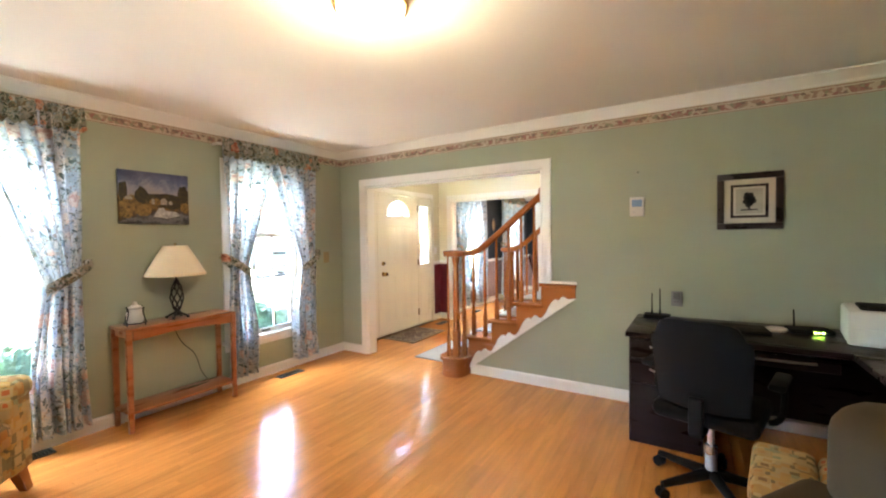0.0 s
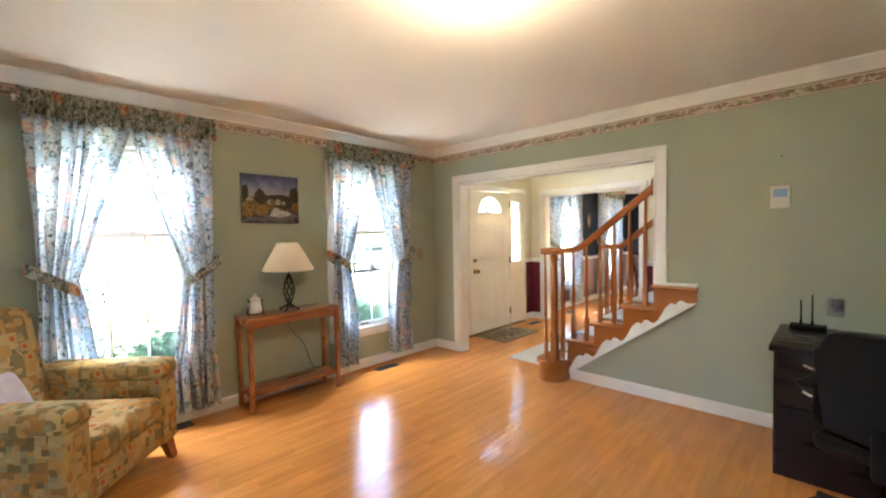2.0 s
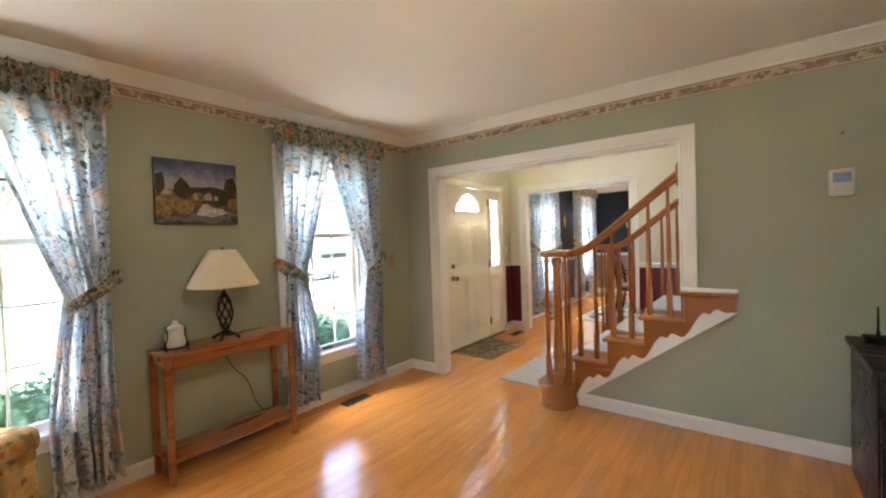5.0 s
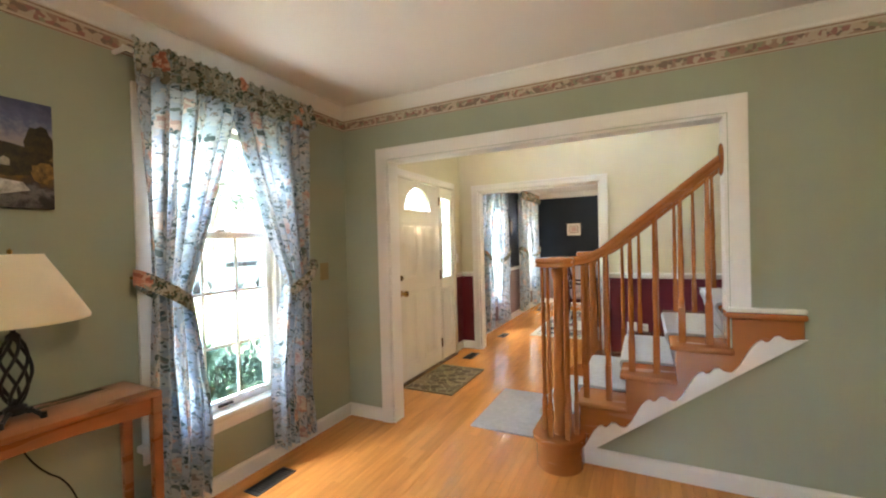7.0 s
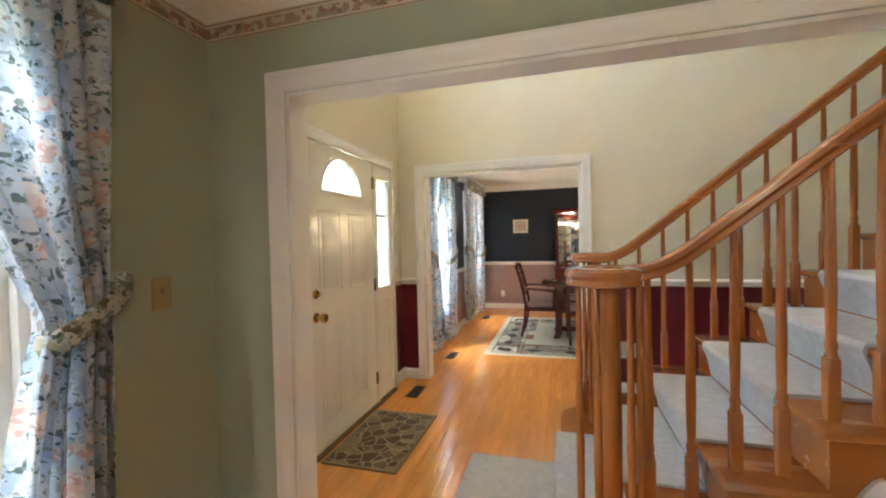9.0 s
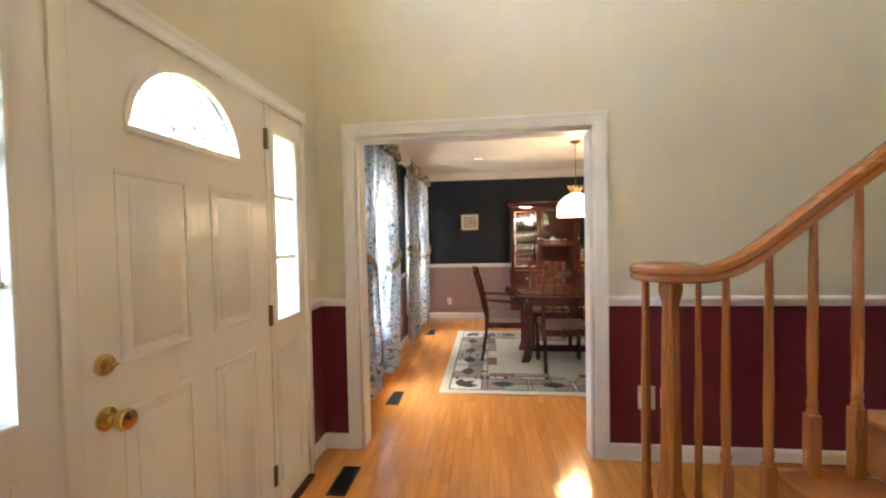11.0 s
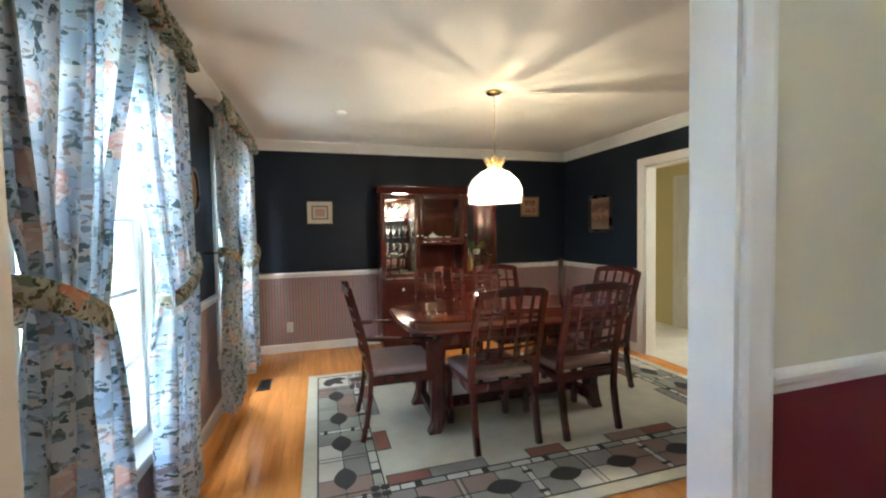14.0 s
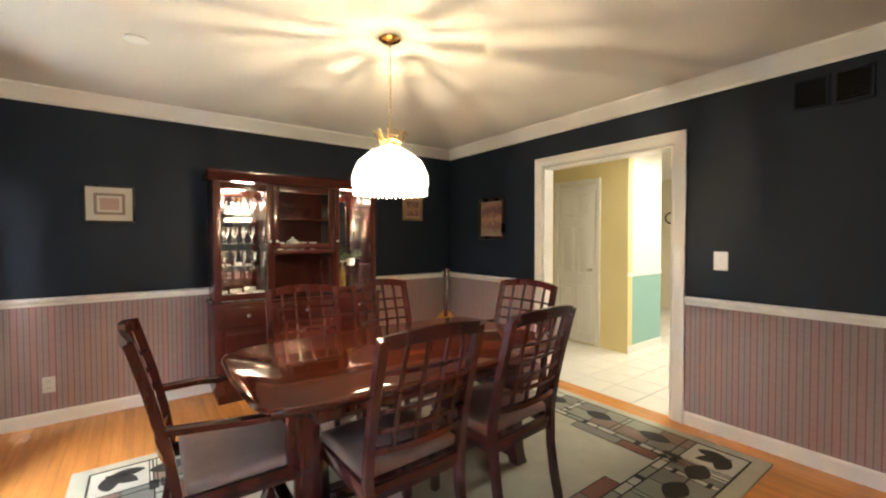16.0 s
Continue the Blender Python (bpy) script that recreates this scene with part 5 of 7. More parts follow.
part("painted_river", bm, mat("pale_painted_water", (0.42, 0.41, 0.40), 0.6, var=0.5, scale=40), pic)


def framed(name, m, w, h, label, frame_w, frame_mat, mat_w, matboard, art, inner=None, depth=0.022):
    """A framed picture hung with its back on the plane x = 0, facing +x."""
    t = thing(name, m, label, "framed picture")
    bm = bmesh.new()
    for a, b, c, d in ((-w / 2, w / 2, -h / 2, -h / 2 + frame_w), (-w / 2, w / 2, h / 2 - frame_w, h / 2), (-w / 2, -w / 2 + frame_w, -h / 2 + frame_w, h / 2 - frame_w), (w / 2 - frame_w, w / 2, -h / 2 + frame_w, h / 2 - frame_w)):
        box(bm, 0.001, depth, a, b, c, d, bevel=min(0.005, frame_w / 4))
    part("frame", bm, frame_mat, t)
    wi, hi = w / 2 - frame_w, h / 2 - frame_w
    boxes("mat_board", matboard, t, (0.001, 0.006, -wi, wi, -hi, hi), bevel=0)
    if inner:
        boxes("inner_mat", inner, t, (0.0062, 0.008, -wi + mat_w * 0.55, wi - mat_w * 0.55, -hi + mat_w * 0.55, hi - mat_w * 0.55), bevel=0)
        boxes("second_mat", matboard, t, (0.0082, 0.009, -wi + mat_w * 0.8, wi - mat_w * 0.8, -hi + mat_w * 0.8, hi - mat_w * 0.8), bevel=0)
    boxes("print", art, t, (0.0092, 0.010, -wi + mat_w, wi - mat_w, -hi + mat_w, hi - mat_w), bevel=0)
    return t


tree_pic = framed("framed_picture", pose(0.255, YL, 1.645, 0, 0, -90), 0.39, 0.41, "dark framed print of a round tree with cream mat", 0.045, BLACKFRAME, 0.07, MATBOARD, mat("pale_print_paper", (0.40, 0.36, 0.29), 0.9, var=0.1, scale=20), BLACKFRAME)
bm = bmesh.new()
for i in range(14):
    a = i * 2.4
    r = 0.012 * math.sqrt(i)
    lathe(bm, [(0, 0.0), (0.017, 0.0), (0.017, 0.0006), (0, 0.0006)], 9, (r * math.cos(a), r * math.sin(a) * 0.7, 0))
bm.transform(Matrix.Translation((0.0102, 0, 0.012)) @ pose(0, 0, 0, 0, 90, 0))
box(bm, 0.0102, 0.0107, -0.006, 0.006, -0.06, 0.0)
box(bm, 0.0102, 0.0107, -0.05, 0.05, -0.068, -0.058)
part("printed_tree", bm, mat("dark_print_ink", (0.05, 0.045, 0.04), 0.8), tree_pic)

therm = thing("thermostat", pose(-0.485, YL, 1.64, 0, 0, -90), "white wall thermostat with pale blue screen", "thermostat")
boxes("case", PLASTIC, therm, (0.001, 0.028, -0.055, 0.055, -0.078, 0.078), bevel=0.008)
boxes("screen", mat("blue_lcd", (0.25, 0.38, 0.60), 0.2), therm, (0.0282, 0.0288, -0.038, 0.038, 0.0, 0.058), bevel=0)
boxes("button", STEEL, therm, (0.0282, 0.032, -0.035, -0.012, -0.05, -0.035), bevel=0.002)
hook = thing("wall_hook", pose(-0.48, YL, 1.92, 0, 0, -90), "tiny metal hook fixed in the sage wall", "hook")
bm = bmesh.new()
cyl(bm, (0.0, 0, 0), (0.02, 0, 0.006), 0.004, seg=8)
part("nail", bm, IRON, hook)


def wall_plate(m, label, kind, material=None, w=0.075, h=0.118, name="switch_plate"):
    """A switch or socket plate on the plane x = 0, facing +x."""
    t = thing(name, m, label, "switch plate" if kind == "switch" else "electric outlet")
    boxes("plate", material or PLASTIC, t, (0.0005, 0.007, -w / 2, w / 2, -h / 2, h / 2), bevel=0.003)
    if kind == "switch":
        boxes("toggle", material or PLASTIC, t, (0.007, 0.018, -0.006, 0.006, -0.005, 0.018), bevel=0.002)
    else:
        for z in (-0.026, 0.026):
            boxes("socket", material or PLASTIC, t, (0.0065, 0.009, -0.018, 0.018, z - 0.015, z + 0.015), bevel=0.002)
            boxes("slot", BLACK, t, (0.0088, 0.0095, -0.009, -0.006, z - 0.005, z + 0.007), (0.0088, 0.0095, 0.006, 0.009, z - 0.005, z + 0.007), bevel=0)
    return t


wall_plate(pose(XF, 3.715, 1.19), "tan light switch on the sage wall", "switch", IVORY, 0.085, 0.13)
wall_plate(pose(XF, 6.16, 1.19), "white light switch beside the front door", "switch", WHITE)
wall_plate(pose(-1.84, YF, 0.385, 0, 0, -90), "white blank outlet plate on the red wall", "outlet", None, 0.10, 0.145, "outlet_plate")
wall_plate(pose(-1.72, YF, 0.385, 0, 0, -90), "white outlet plate on the red wall", "outlet", None, 0.08, 0.125, "outlet_plate")
wall_plate(pose(XK, 7.605, 1.19, 0, 0, 180), "white light switch on the navy wall", "switch", WHITE, 0.085, 0.125)
wall_plate(pose(-3.46, YD - 0.004, 0.29, 0, 0, -90), "white outlet on the striped wallpaper", "outlet", None, 0.07, 0.115, "outlet_plate")
plug = wall_plate(pose(-0.20, YL, 0.90, 0, 0, -90), "grey outlet with an adapter above the desk", "outlet", mat("grey_plastic", (0.22, 0.22, 0.22), 0.5), 0.08, 0.12, "outlet_plate")
boxes("adapter", mat("dark_grey_plastic", (0.12, 0.12, 0.12), 0.5), plug, (0.009, 0.045, -0.024, 0.024, 0.0, 0.055), bevel=0.006)


def floor_vent(x, y, w=0.11, d=0.28):
    t = thing("floor_vent", pose(x, y, 0.0), "dark slotted metal heating register set in the floor", "floor vent", "floor registers")
    boxes("vent_frame", VENT, t, (-w / 2, w / 2, -d / 2, -d / 2 + 0.012, 0.0, 0.006), (-w / 2, w / 2, d / 2 - 0.012, d / 2, 0.0, 0.006), (-w / 2, -w / 2 + 0.012, -d / 2 + 0.012, d / 2 - 0.012, 0.0, 0.006), (w / 2 - 0.012, w / 2, -d / 2 + 0.012, d / 2 - 0.012, 0.0, 0.006), bevel=0.001)
    boxes("backing", BLACK, t, (-w / 2 + 0.012, w / 2 - 0.012, -d / 2 + 0.012, d / 2 - 0.012, 0.0, 0.002), bevel=0)
    n = int(d / 0.02)
    for i in range(n):
        y0 = -d / 2 + 0.016 + (d - 0.032) * i / n
        boxes("slat", VENT, t, (-w / 2 + 0.012, w / 2 - 0.012, y0, y0 + 0.008, 0.001, 0.005), bevel=0)


for x, y in ((-3.69, 3.02), (-3.79, 1.05), (-3.62, 5.93), (-3.60, 7.13), (-3.62, 9.55)):
    floor_vent(x, y)

# flush ceiling lamp
cl = thing("ceiling_lamp", pose(*LIVING_LAMP, HC), "flush brass ceiling lamp with a glowing ribbed glass bowl", "ceiling lamp")
bm = bmesh.new()
lathe(bm, [(0.0, -0.001), (0.152, -0.001), (0.16, -0.012), (0.158, -0.05), (0.165, -0.058), (0.158, -0.068), (0.144, -0.066)], 40)
part("rim", bm, BRASS, cl, "polished brass rim")
bm = bmesh.new()
lathe(bm, [(0.146, -0.062), (0.143, -0.085), (0.124, -0.115), (0.088, -0.14), (0.044, -0.152), (0.0, -0.154)], 60, wave=0.012, waves=20)
part("bowl", bm, OPAL, cl, "glowing ribbed glass bowl").visible_shadow = False
bm = bmesh.new()
lathe(bm, [(0, -0.15), (0.012, -0.152), (0.008, -0.165), (0.011, -0.175), (0, -0.185)], 12)
part("finial", bm, BRASS, cl)

# patchwork armchair


def armchair(m, label):
    t = thing("armchair", m, label, "armchair")
    # faces +y; width along x
    def soft(name, dims, bev, bulge=0.0, tilt=None):
        bm = bmesh.new()
        box(bm, *dims, bevel=bev, seg=4)
        cz = dims[5]
        cx, cy = (dims[0] + dims[1]) / 2, (dims[2] + dims[3]) / 2
        bmesh.ops.subdivide_edges(bm, edges=[e for e in bm.edges if e.calc_length() > 0.2], cuts=4, use_grid_fill=True)
        for v in bm.verts:
            if bulge and v.co.z > cz - 0.03:
                v.co.z += bulge * max(0, 1 - ((v.co.x - cx) / (dims[1] - dims[0]) * 2) ** 2) * max(0, 1 - ((v.co.y - cy) / (dims[3] - dims[2]) * 2) ** 2)
        if tilt:
            bm.transform(Matrix.Translation(tilt[0]) @ pose(0, 0, 0, tilt[1]) @ Matrix.Translation([-c for c in tilt[0]]))
        return part(name, bm, PATCH, t, "", 60)
    soft("base", (-0.36, 0.36, -0.36, 0.37, 0.13, 0.30), 0.03)
    soft("seat_cushion", (-0.27, 0.27, -0.28, 0.40, 0.302, 0.46), 0.05, 0.025)
    soft("backrest", (-0.31, 0.31, -0.42, -0.22, 0.28, 1.05), 0.08, 0.0, ((0, -0.30, 0.3), 10))
    for s in (-1, 1):
        x0, x1 = sorted((s * 0.275, s * 0.44))
        soft("arm", (x0, x1, -0.40, 0.38, 0.13, 0.56), 0.025)
        x0, x1 = sorted((s * 0.262, s * 0.455))
        soft("arm_roll", (x0, x1, -0.40, 0.40, 0.535, 0.665), 0.055)
        for y in (-0.34, 0.33):
            bm = bmesh.new()
            cyl(bm, (s * 0.38, y, 0.135), (s * 0.40, y + (0.03 if y > 0 else -0.03), 0.0), 0.042, 0.028, 4)
            part("leg", bm, OAK, t, "tapered golden wood leg")
    return t


chair1 = armchair(pose(-3.28, 0.42, 0, 0, 0, -42), "patchwork tan and rust armchair with rolled arms by the window")
throw = thing("throw_pillow", pose(-3.36, 0.24, 0.475, 35, 0, -42), "crumpled pale lilac pillow on the armchair seat", "pillow")
bm = bmesh.new()
box(bm, -0.17, 0.17, -0.05, 0.05, 0.0, 0.30, bevel=0.045, seg=4)
bmesh.ops.subdivide_edges(bm, edges=[e for e in bm.edges if e.calc_length() > 0.1], cuts=4, use_grid_fill=True)
for v in bm.verts:
    v.co += Vector(noise.noise_vector(v.co * 9)) * 0.02
    k = (1 - (v.co.x / 0.18) ** 2) * (1 - ((v.co.z - 0.15) / 0.16) ** 2)
    v.co.y *= 0.5 + 1.0 * max(0, k)
part("cover", bm, mat("lilac_grey_cloth", (0.42, 0.36, 0.38), 0.9, var=0.15, scale=14, fine=300, bump=0.4), throw, "", 80)

# desk corner


def desk():
    t = thing("corner_desk", pose(0.4, 3.6, 0), "espresso L-shaped desk with drawers along the wall", "desk")
    inv = t.matrix_world.inverted()
    L = []
    bm = bmesh.new()
    box(bm, -0.48, 1.30, 3.24, 3.96, 0.725, 0.76, bevel=0.006)
    box(bm, 0.64, 1.30, 2.45, 3.24, 0.725, 0.76, bevel=0.006)
    L.append(part("desktop", bm, ESPRESSO, t))
    bm = bmesh.new()
    box(bm, -0.46, -0.03, 3.28, 3.93, 0.0, 0.725, bevel=0.004)
    ped = part("pedestal", bm, ESPRESSO, t)
    L.append(ped)
    for z0, z1 in ((0.59, 0.71), (0.42, 0.58), (0.06, 0.41)):
        bm = bmesh.new()
        box(bm, -0.45, -0.04, 3.262, 3.28, z0, z1, bevel=0.004)
        d = part("drawer_front", bm, ESPRESSO, ped)
        L.append(d)
        if z0 > 0.3:
            bm = bmesh.new()
            bezier(bm, [(-0.33, 3.262, (z0 + z1) / 2 + 0.02), (-0.30, 3.235, (z0 + z1) / 2), (-0.20, 3.235, (z0 + z1) / 2), (-0.17, 3.262, (z0 + z1) / 2 + 0.02)], 0.006)
            L.append(part("handle", bm, STEEL, ped, "curved steel handle"))
    bm = bmesh.new()
    box(bm, 0.02, 0.60, 3.27, 3.30, 0.63, 0.715, bevel=0.004)
    L.append(part("keyboard_drawer", bm, ESPRESSO, t))
    bm = bmesh.new()
    bezier(bm, [(0.10, 3.27, 0.675), (0.12, 3.245, 0.675), (0.48, 3.245, 0.675), (0.50, 3.27, 0.675)], 0.007)
    L.append(part("handle", bm, STEEL, t, "long steel handle"))
    bm = bmesh.new()
    box(bm, 0.0, 1.28, 3.90, 3.93, 0.12, 0.725)
    L.append(part("back_panel", bm, ESPRESSO, t))
    bm = bmesh.new()
    box(bm, 0.70, 1.28, 2.47, 2.50, 0.0, 0.725, bevel=0.004)
    box(bm, 1.24, 1.28, 2.50, 3.24, 0.0, 0.725, bevel=0.004)
    L.append(part("return_pedestal", bm, ESPRESSO, t))
    for o in L:
        o.data.transform(inv)


desk()
router = thing("wireless_router", pose(-0.33, 3.84, 0.76), "black router with two upright antennas on the desk", "router")
boxes("case", BLACK, router, (-0.09, 0.09, -0.06, 0.06, 0.0, 0.03), bevel=0.006)
for x, h in ((-0.035, 0.16), (0.02, 0.20)):
    bm = bmesh.new()
    cyl(bm, (x, 0, 0.03), (x, 0, 0.06), 0.008, seg=10)
    cyl(bm, (x, 0, 0.06), (x, 0.0, 0.03 + h), 0.005, 0.004, 10)
    part("antenna", bm, BLACK, router)
laptop = thing("laptop", pose(0.15, 3.62, 0.76, 0, 0, 4), "closed black laptop lying on the desk", "laptop")
boxes("base", BLACK, laptop, (-0.18, 0.18, -0.12, 0.12, 0.0, 0.012), bevel=0.004)
boxes("lid", BLACK, laptop, (-0.18, 0.18, -0.12, 0.12, 0.013, 0.022), bevel=0.004)
puck = thing("white_dish", pose(0.38, 3.70, 0.76), "small round white dish on the desk", "dish")
bm = bmesh.new()
lathe(bm, [(0, 0), (0.05, 0), (0.062, 0.012), (0.06, 0.022), (0.045, 0.027), (0, 0.028)], 24)
part("body", bm, PLASTIC, puck)
modem = thing("modem", pose(0.55, 3.74, 0.76, 0, 0, 10), "black modem with green lights and one antenna", "modem")
boxes("case", BLACK, modem, (-0.11, 0.11, -0.07, 0.07, 0.0, 0.032), bevel=0.008)
bm = bmesh.new()
cyl(bm, (-0.06, 0.05, 0.03), (-0.06, 0.06, 0.14), 0.006, 0.004, 10)
part("antenna", bm, BLACK, modem)
boxes("status_light", glow("green_led", (0.5, 1.0, 0.1), 0.2), modem, (0.0, 0.012, -0.0712, -0.0704, 0.013, 0.019), (0.02, 0.032, -0.0712, -0.0704, 0.013, 0.019), (0.04, 0.052, -0.0712, -0.0704, 0.013, 0.019), bevel=0)
printer = thing("printer", pose(0.90, 3.62, 0.76, 0, 0, -8), "off-white laser printer with a black top tray", "printer")
boxes("body", PLASTIC, printer, (-0.21, 0.21, -0.19, 0.19, 0.0, 0.20), bevel=0.02)
boxes("top_tray", BLACK, printer, (-0.15, 0.17, -0.14, 0.14, 0.19, 0.215), bevel=0.012)
boxes("paper_drawer", PLASTIC, printer, (-0.18, 0.18, -0.20, -0.188, 0.02, 0.10), bevel=0.006)


def office_chair():
    t = thing("office_chair", pose(0.0, 2.90, 0, 0, 0, -14), "black swivel office chair with armrests at the desk", "office chair")
    for i in range(5):
        a = radians(72 * i + 20)
        bm = bmesh.new()
        c, s = math.cos(a), math.sin(a)
        cyl(bm, (0.03 * c, 0.03 * s, 0.10), (0.30 * c, 0.30 * s, 0.075), 0.03, 0.018, 10)
        leg = part("base_arm", bm, BLACK, t)
        bm = bmesh.new()
        q = Vector((-s, c, 0)) * 0.02
        for k in (-1, 1):
            cyl(bm, Vector((0.30 * c, 0.30 * s, 0.03)) + q * k * 0.4, Vector((0.30 * c, 0.30 * s, 0.03)) + q * k * 1.1, 0.03, seg=14)
        cyl(bm, (0.30 * c, 0.30 * s, 0.03), (0.30 * c, 0.30 * s, 0.08), 0.008, seg=8)
        part("caster", bm, BLACK, leg)
    bm = bmesh.new()
    cyl(bm, (0, 0, 0.08), (0, 0, 0.26), 0.03)
    cyl(bm, (0, 0, 0.26), (0, 0, 0.42), 0.018)
    part("gas_column", bm, STEEL, t, "steel gas column")
    bm = bmesh.new()
    box(bm, -0.24, 0.24, -0.22, 0.25, 0.42, 0.51, bevel=0.04, seg=4)
    part("seat", bm, BLACK, t)
    bm = bmesh.new()
    n, mrows = 12, 10
    for side in (0, 1):
        g = []
        for j in range(mrows + 1):
            v = j / mrows
            g.append([])
            for i in range(n + 1):
                u = i / n * 2 - 1
                w = 0.235 - 0.05 * max(0, v - 0.75) * 4 * abs(u) ** 2 - 0.03 * (1 - v)
                z = 0.52 + 0.47 * v - 0.05 * (u ** 4) * (v > 0.8)
                y = -0.25 - 0.10 * v + 0.07 * u * u + (0.05 if side else 0.0) * (1 - u ** 6)
                g[-1].append(bm.verts.new((w * u, y, z)))
        for a, b in zip(g, g[1:]):
            for i in range(n):
                bm.faces.new((a[i], a[i + 1], b[i + 1], b[i]))
        if side == 0:
            first = g
        else:
            for i in range(n):
                bm.faces.new((first[0][i], first[0][i + 1], g[0][i + 1], g[0][i]))
                bm.faces.new((first[-1][i], first[-1][i + 1], g[-1][i + 1], g[-1][i]))
            for j in range(mrows):
                bm.faces.new((first[j][0], first[j + 1][0], g[j + 1][0], g[j][0]))
                bm.faces.new((first[j][-1], first[j + 1][-1], g[j + 1][-1], g[j][-1]))
    part("backrest", bm, BLACK, t, "", 60)
    boxes("back_bracket", BLACK, t, (-0.03, 0.03, -0.30, -0.18, 0.40, 0.42), (-0.03, 0.03, -0.32, -0.275, 0.42, 0.60), bevel=0.006)
    for s in (-1, 1):
        bm = bmesh.new()
        bezier(bm, [(s * 0.24, 0.05, 0.44), (s * 0.32, 0.05, 0.44), (s * 0.30, 0.10, 0.60), (s * 0.29, 0.08, 0.66)], 0.016)
        box(bm, s * 0.29 - 0.035, s * 0.29 + 0.035, -0.12, 0.14, 0.655, 0.69, bevel=0.014)
        part("armrest", bm, BLACK, t)


office_chair()
ott = thing("ottoman", pose(0.36, 2.46, 0, 0, 0, -8), "patchwork upholstered ottoman beside the desk chair", "ottoman")
bm = bmesh.new()
box(bm, -0.22, 0.22, -0.22, 0.22, 0.06, 0.30, bevel=0.03, seg=3)
part("base", bm, PATCH, ott)
bm = bmesh.new()
box(bm, -0.23, 0.0, -0.23, 0.23, 0.30, 0.42, bevel=0.04, seg=4)
box(bm, 0.0, 0.23, -0.23, 0.23, 0.30, 0.42, bevel=0.04, seg=4)
part("cushion", bm, PATCH, ott)
for x in (-0.18, 0.18):
    for y in (-0.18, 0.18):
        bm = bmesh.new()
        cyl(bm, (x, y, 0.07), (x, y, 0), 0.03, 0.022, 10)
        part("leg", bm, OAK, ott)
SUEDE = mat("olive_brown_suede", (0.050, 0.033, 0.014), 0.95, var=0.2, scale=8, fine=300, bump=0.3)
rec = thing("recliner", pose(0.53, 1.86, 0, 0, 0, -35), "olive brown suede recliner beside the desk", "armchair")
for nm, d, bv in (("backrest", (-0.32, 0.32, -0.02, 0.24, 0.25, 0.86), 0.10), ("seat", (-0.26, 0.26, -0.62, 0.0, 0.12, 0.42), 0.06), ("arm", (-0.40, -0.25, -0.60, 0.10, 0.05, 0.56), 0.05), ("arm", (0.25, 0.40, -0.60, 0.10, 0.05, 0.56), 0.05), ("base", (-0.36, 0.36, -0.58, 0.16, 0.0, 0.14), 0.02)):
    bm = bmesh.new()
    box(bm, *d, bevel=bv, seg=4)
    part(nm, bm, SUEDE, rec, "", 60)

# ---- foyer things ----
mt = thing("door_mat", pose(-3.535, 5.06, 0), "dark brown leaf-patterned mat before the front door", "door mat")
boxes("mat_field", MATCLOTH, mt, (-0.24, 0.24, -0.39, 0.39, 0.0, 0.010), bevel=0.003)
boxes("border", mat("tan_mat_edge", (0.22, 0.17, 0.10), 0.95, fine=400, bump=0.4), mt, (-0.255, 0.255, -0.41, -0.385, 0.0, 0.011), (-0.255, 0.255, 0.385, 0.41, 0.0, 0.011), (-0.255, -0.235, -0.385, 0.385, 0.0, 0.011), (0.235, 0.255, -0.385, 0.385, 0.0, 0.011), bevel=0.002)
gr = thing("landing_rug", pose(-2.64, 4.57, 0), "pale grey carpet rug at the foot of the stairs", "rug")
boxes("rug_field", CARPET, gr, (-0.25, 0.26, -0.42, 0.42, 0.0, 0.012), bevel=0.004)
# made-up globe lamp, out of view, to carry the foyer's fill light
fl = thing("foyer_lamp", pose(-2.5, 5.2, 4.3), "unseen opal globe lamp added high up to brighten the foyer", "pendant lamp")
bm = bmesh.new()
lathe(bm, [(0.05, 0.13), (0.10, 0.09), (0.14, 0.0), (0.10, -0.09), (0.0, -0.14)], 24)
part("globe", bm, OPAL, fl).visible_shadow = False
bm = bmesh.new()
cyl(bm, (0, 0, 0.12), (0, 0, HF - 4.3), 0.008)
lathe(bm, [(0, 0.16), (0.055, 0.15), (0.055, 0.12), (0, 0.12)], 16)
lathe(bm, [(0.0, HF - 4.33), (0.06, HF - 4.325), (0.065, HF - 4.301), (0, HF - 4.3005)], 16)
part("stem", bm, BRASS, fl)

# ---- dining room things ----
PX, PY = DINING_LAMP
pend = thing("pendant_lamp", pose(PX, PY, HD), "brass pendant lamp with glowing milk glass shade over the table", "pendant lamp")
bm = bmesh.new()
lathe(bm, [(0, -0.0005), (0.055, -0.0005), (0.06, -0.008), (0.045, -0.02), (0.012, -0.028), (0.0, -0.03)], 24)
part("canopy", bm, BRASS, pend, "polished brass ceiling canopy")
bm = bmesh.new()
for i in range(18):
    z = -0.035 - i * 0.025
    a = 90 * (i % 2)
    ring = [(0.007 * math.cos(radians(k)), 0.0, 0.015 * math.sin(radians(k)) + z) for k in range(0, 360, 45)]
    ring = [(x * math.cos(radians(a)), x * math.sin(radians(a)), zz) for x, _, zz in ring]
    sweep(bm, ring, [(0.0016, 0), (0, 0.0016), (-0.0016, 0), (0, -0.0016)], up=(math.sin(radians(a)), -math.cos(radians(a)), 0.001), close=True)
cyl(bm, (0.006, 0.003, -0.03), (0.006, 0.003, -0.5), 0.0025, seg=6)
part("chain", bm, BRASS, pend)
SZ = -HD
AMBER = glass_mat("amber_crown_glass", (1.0, 0.72, 0.38), 0.15)
bm = bmesh.new()
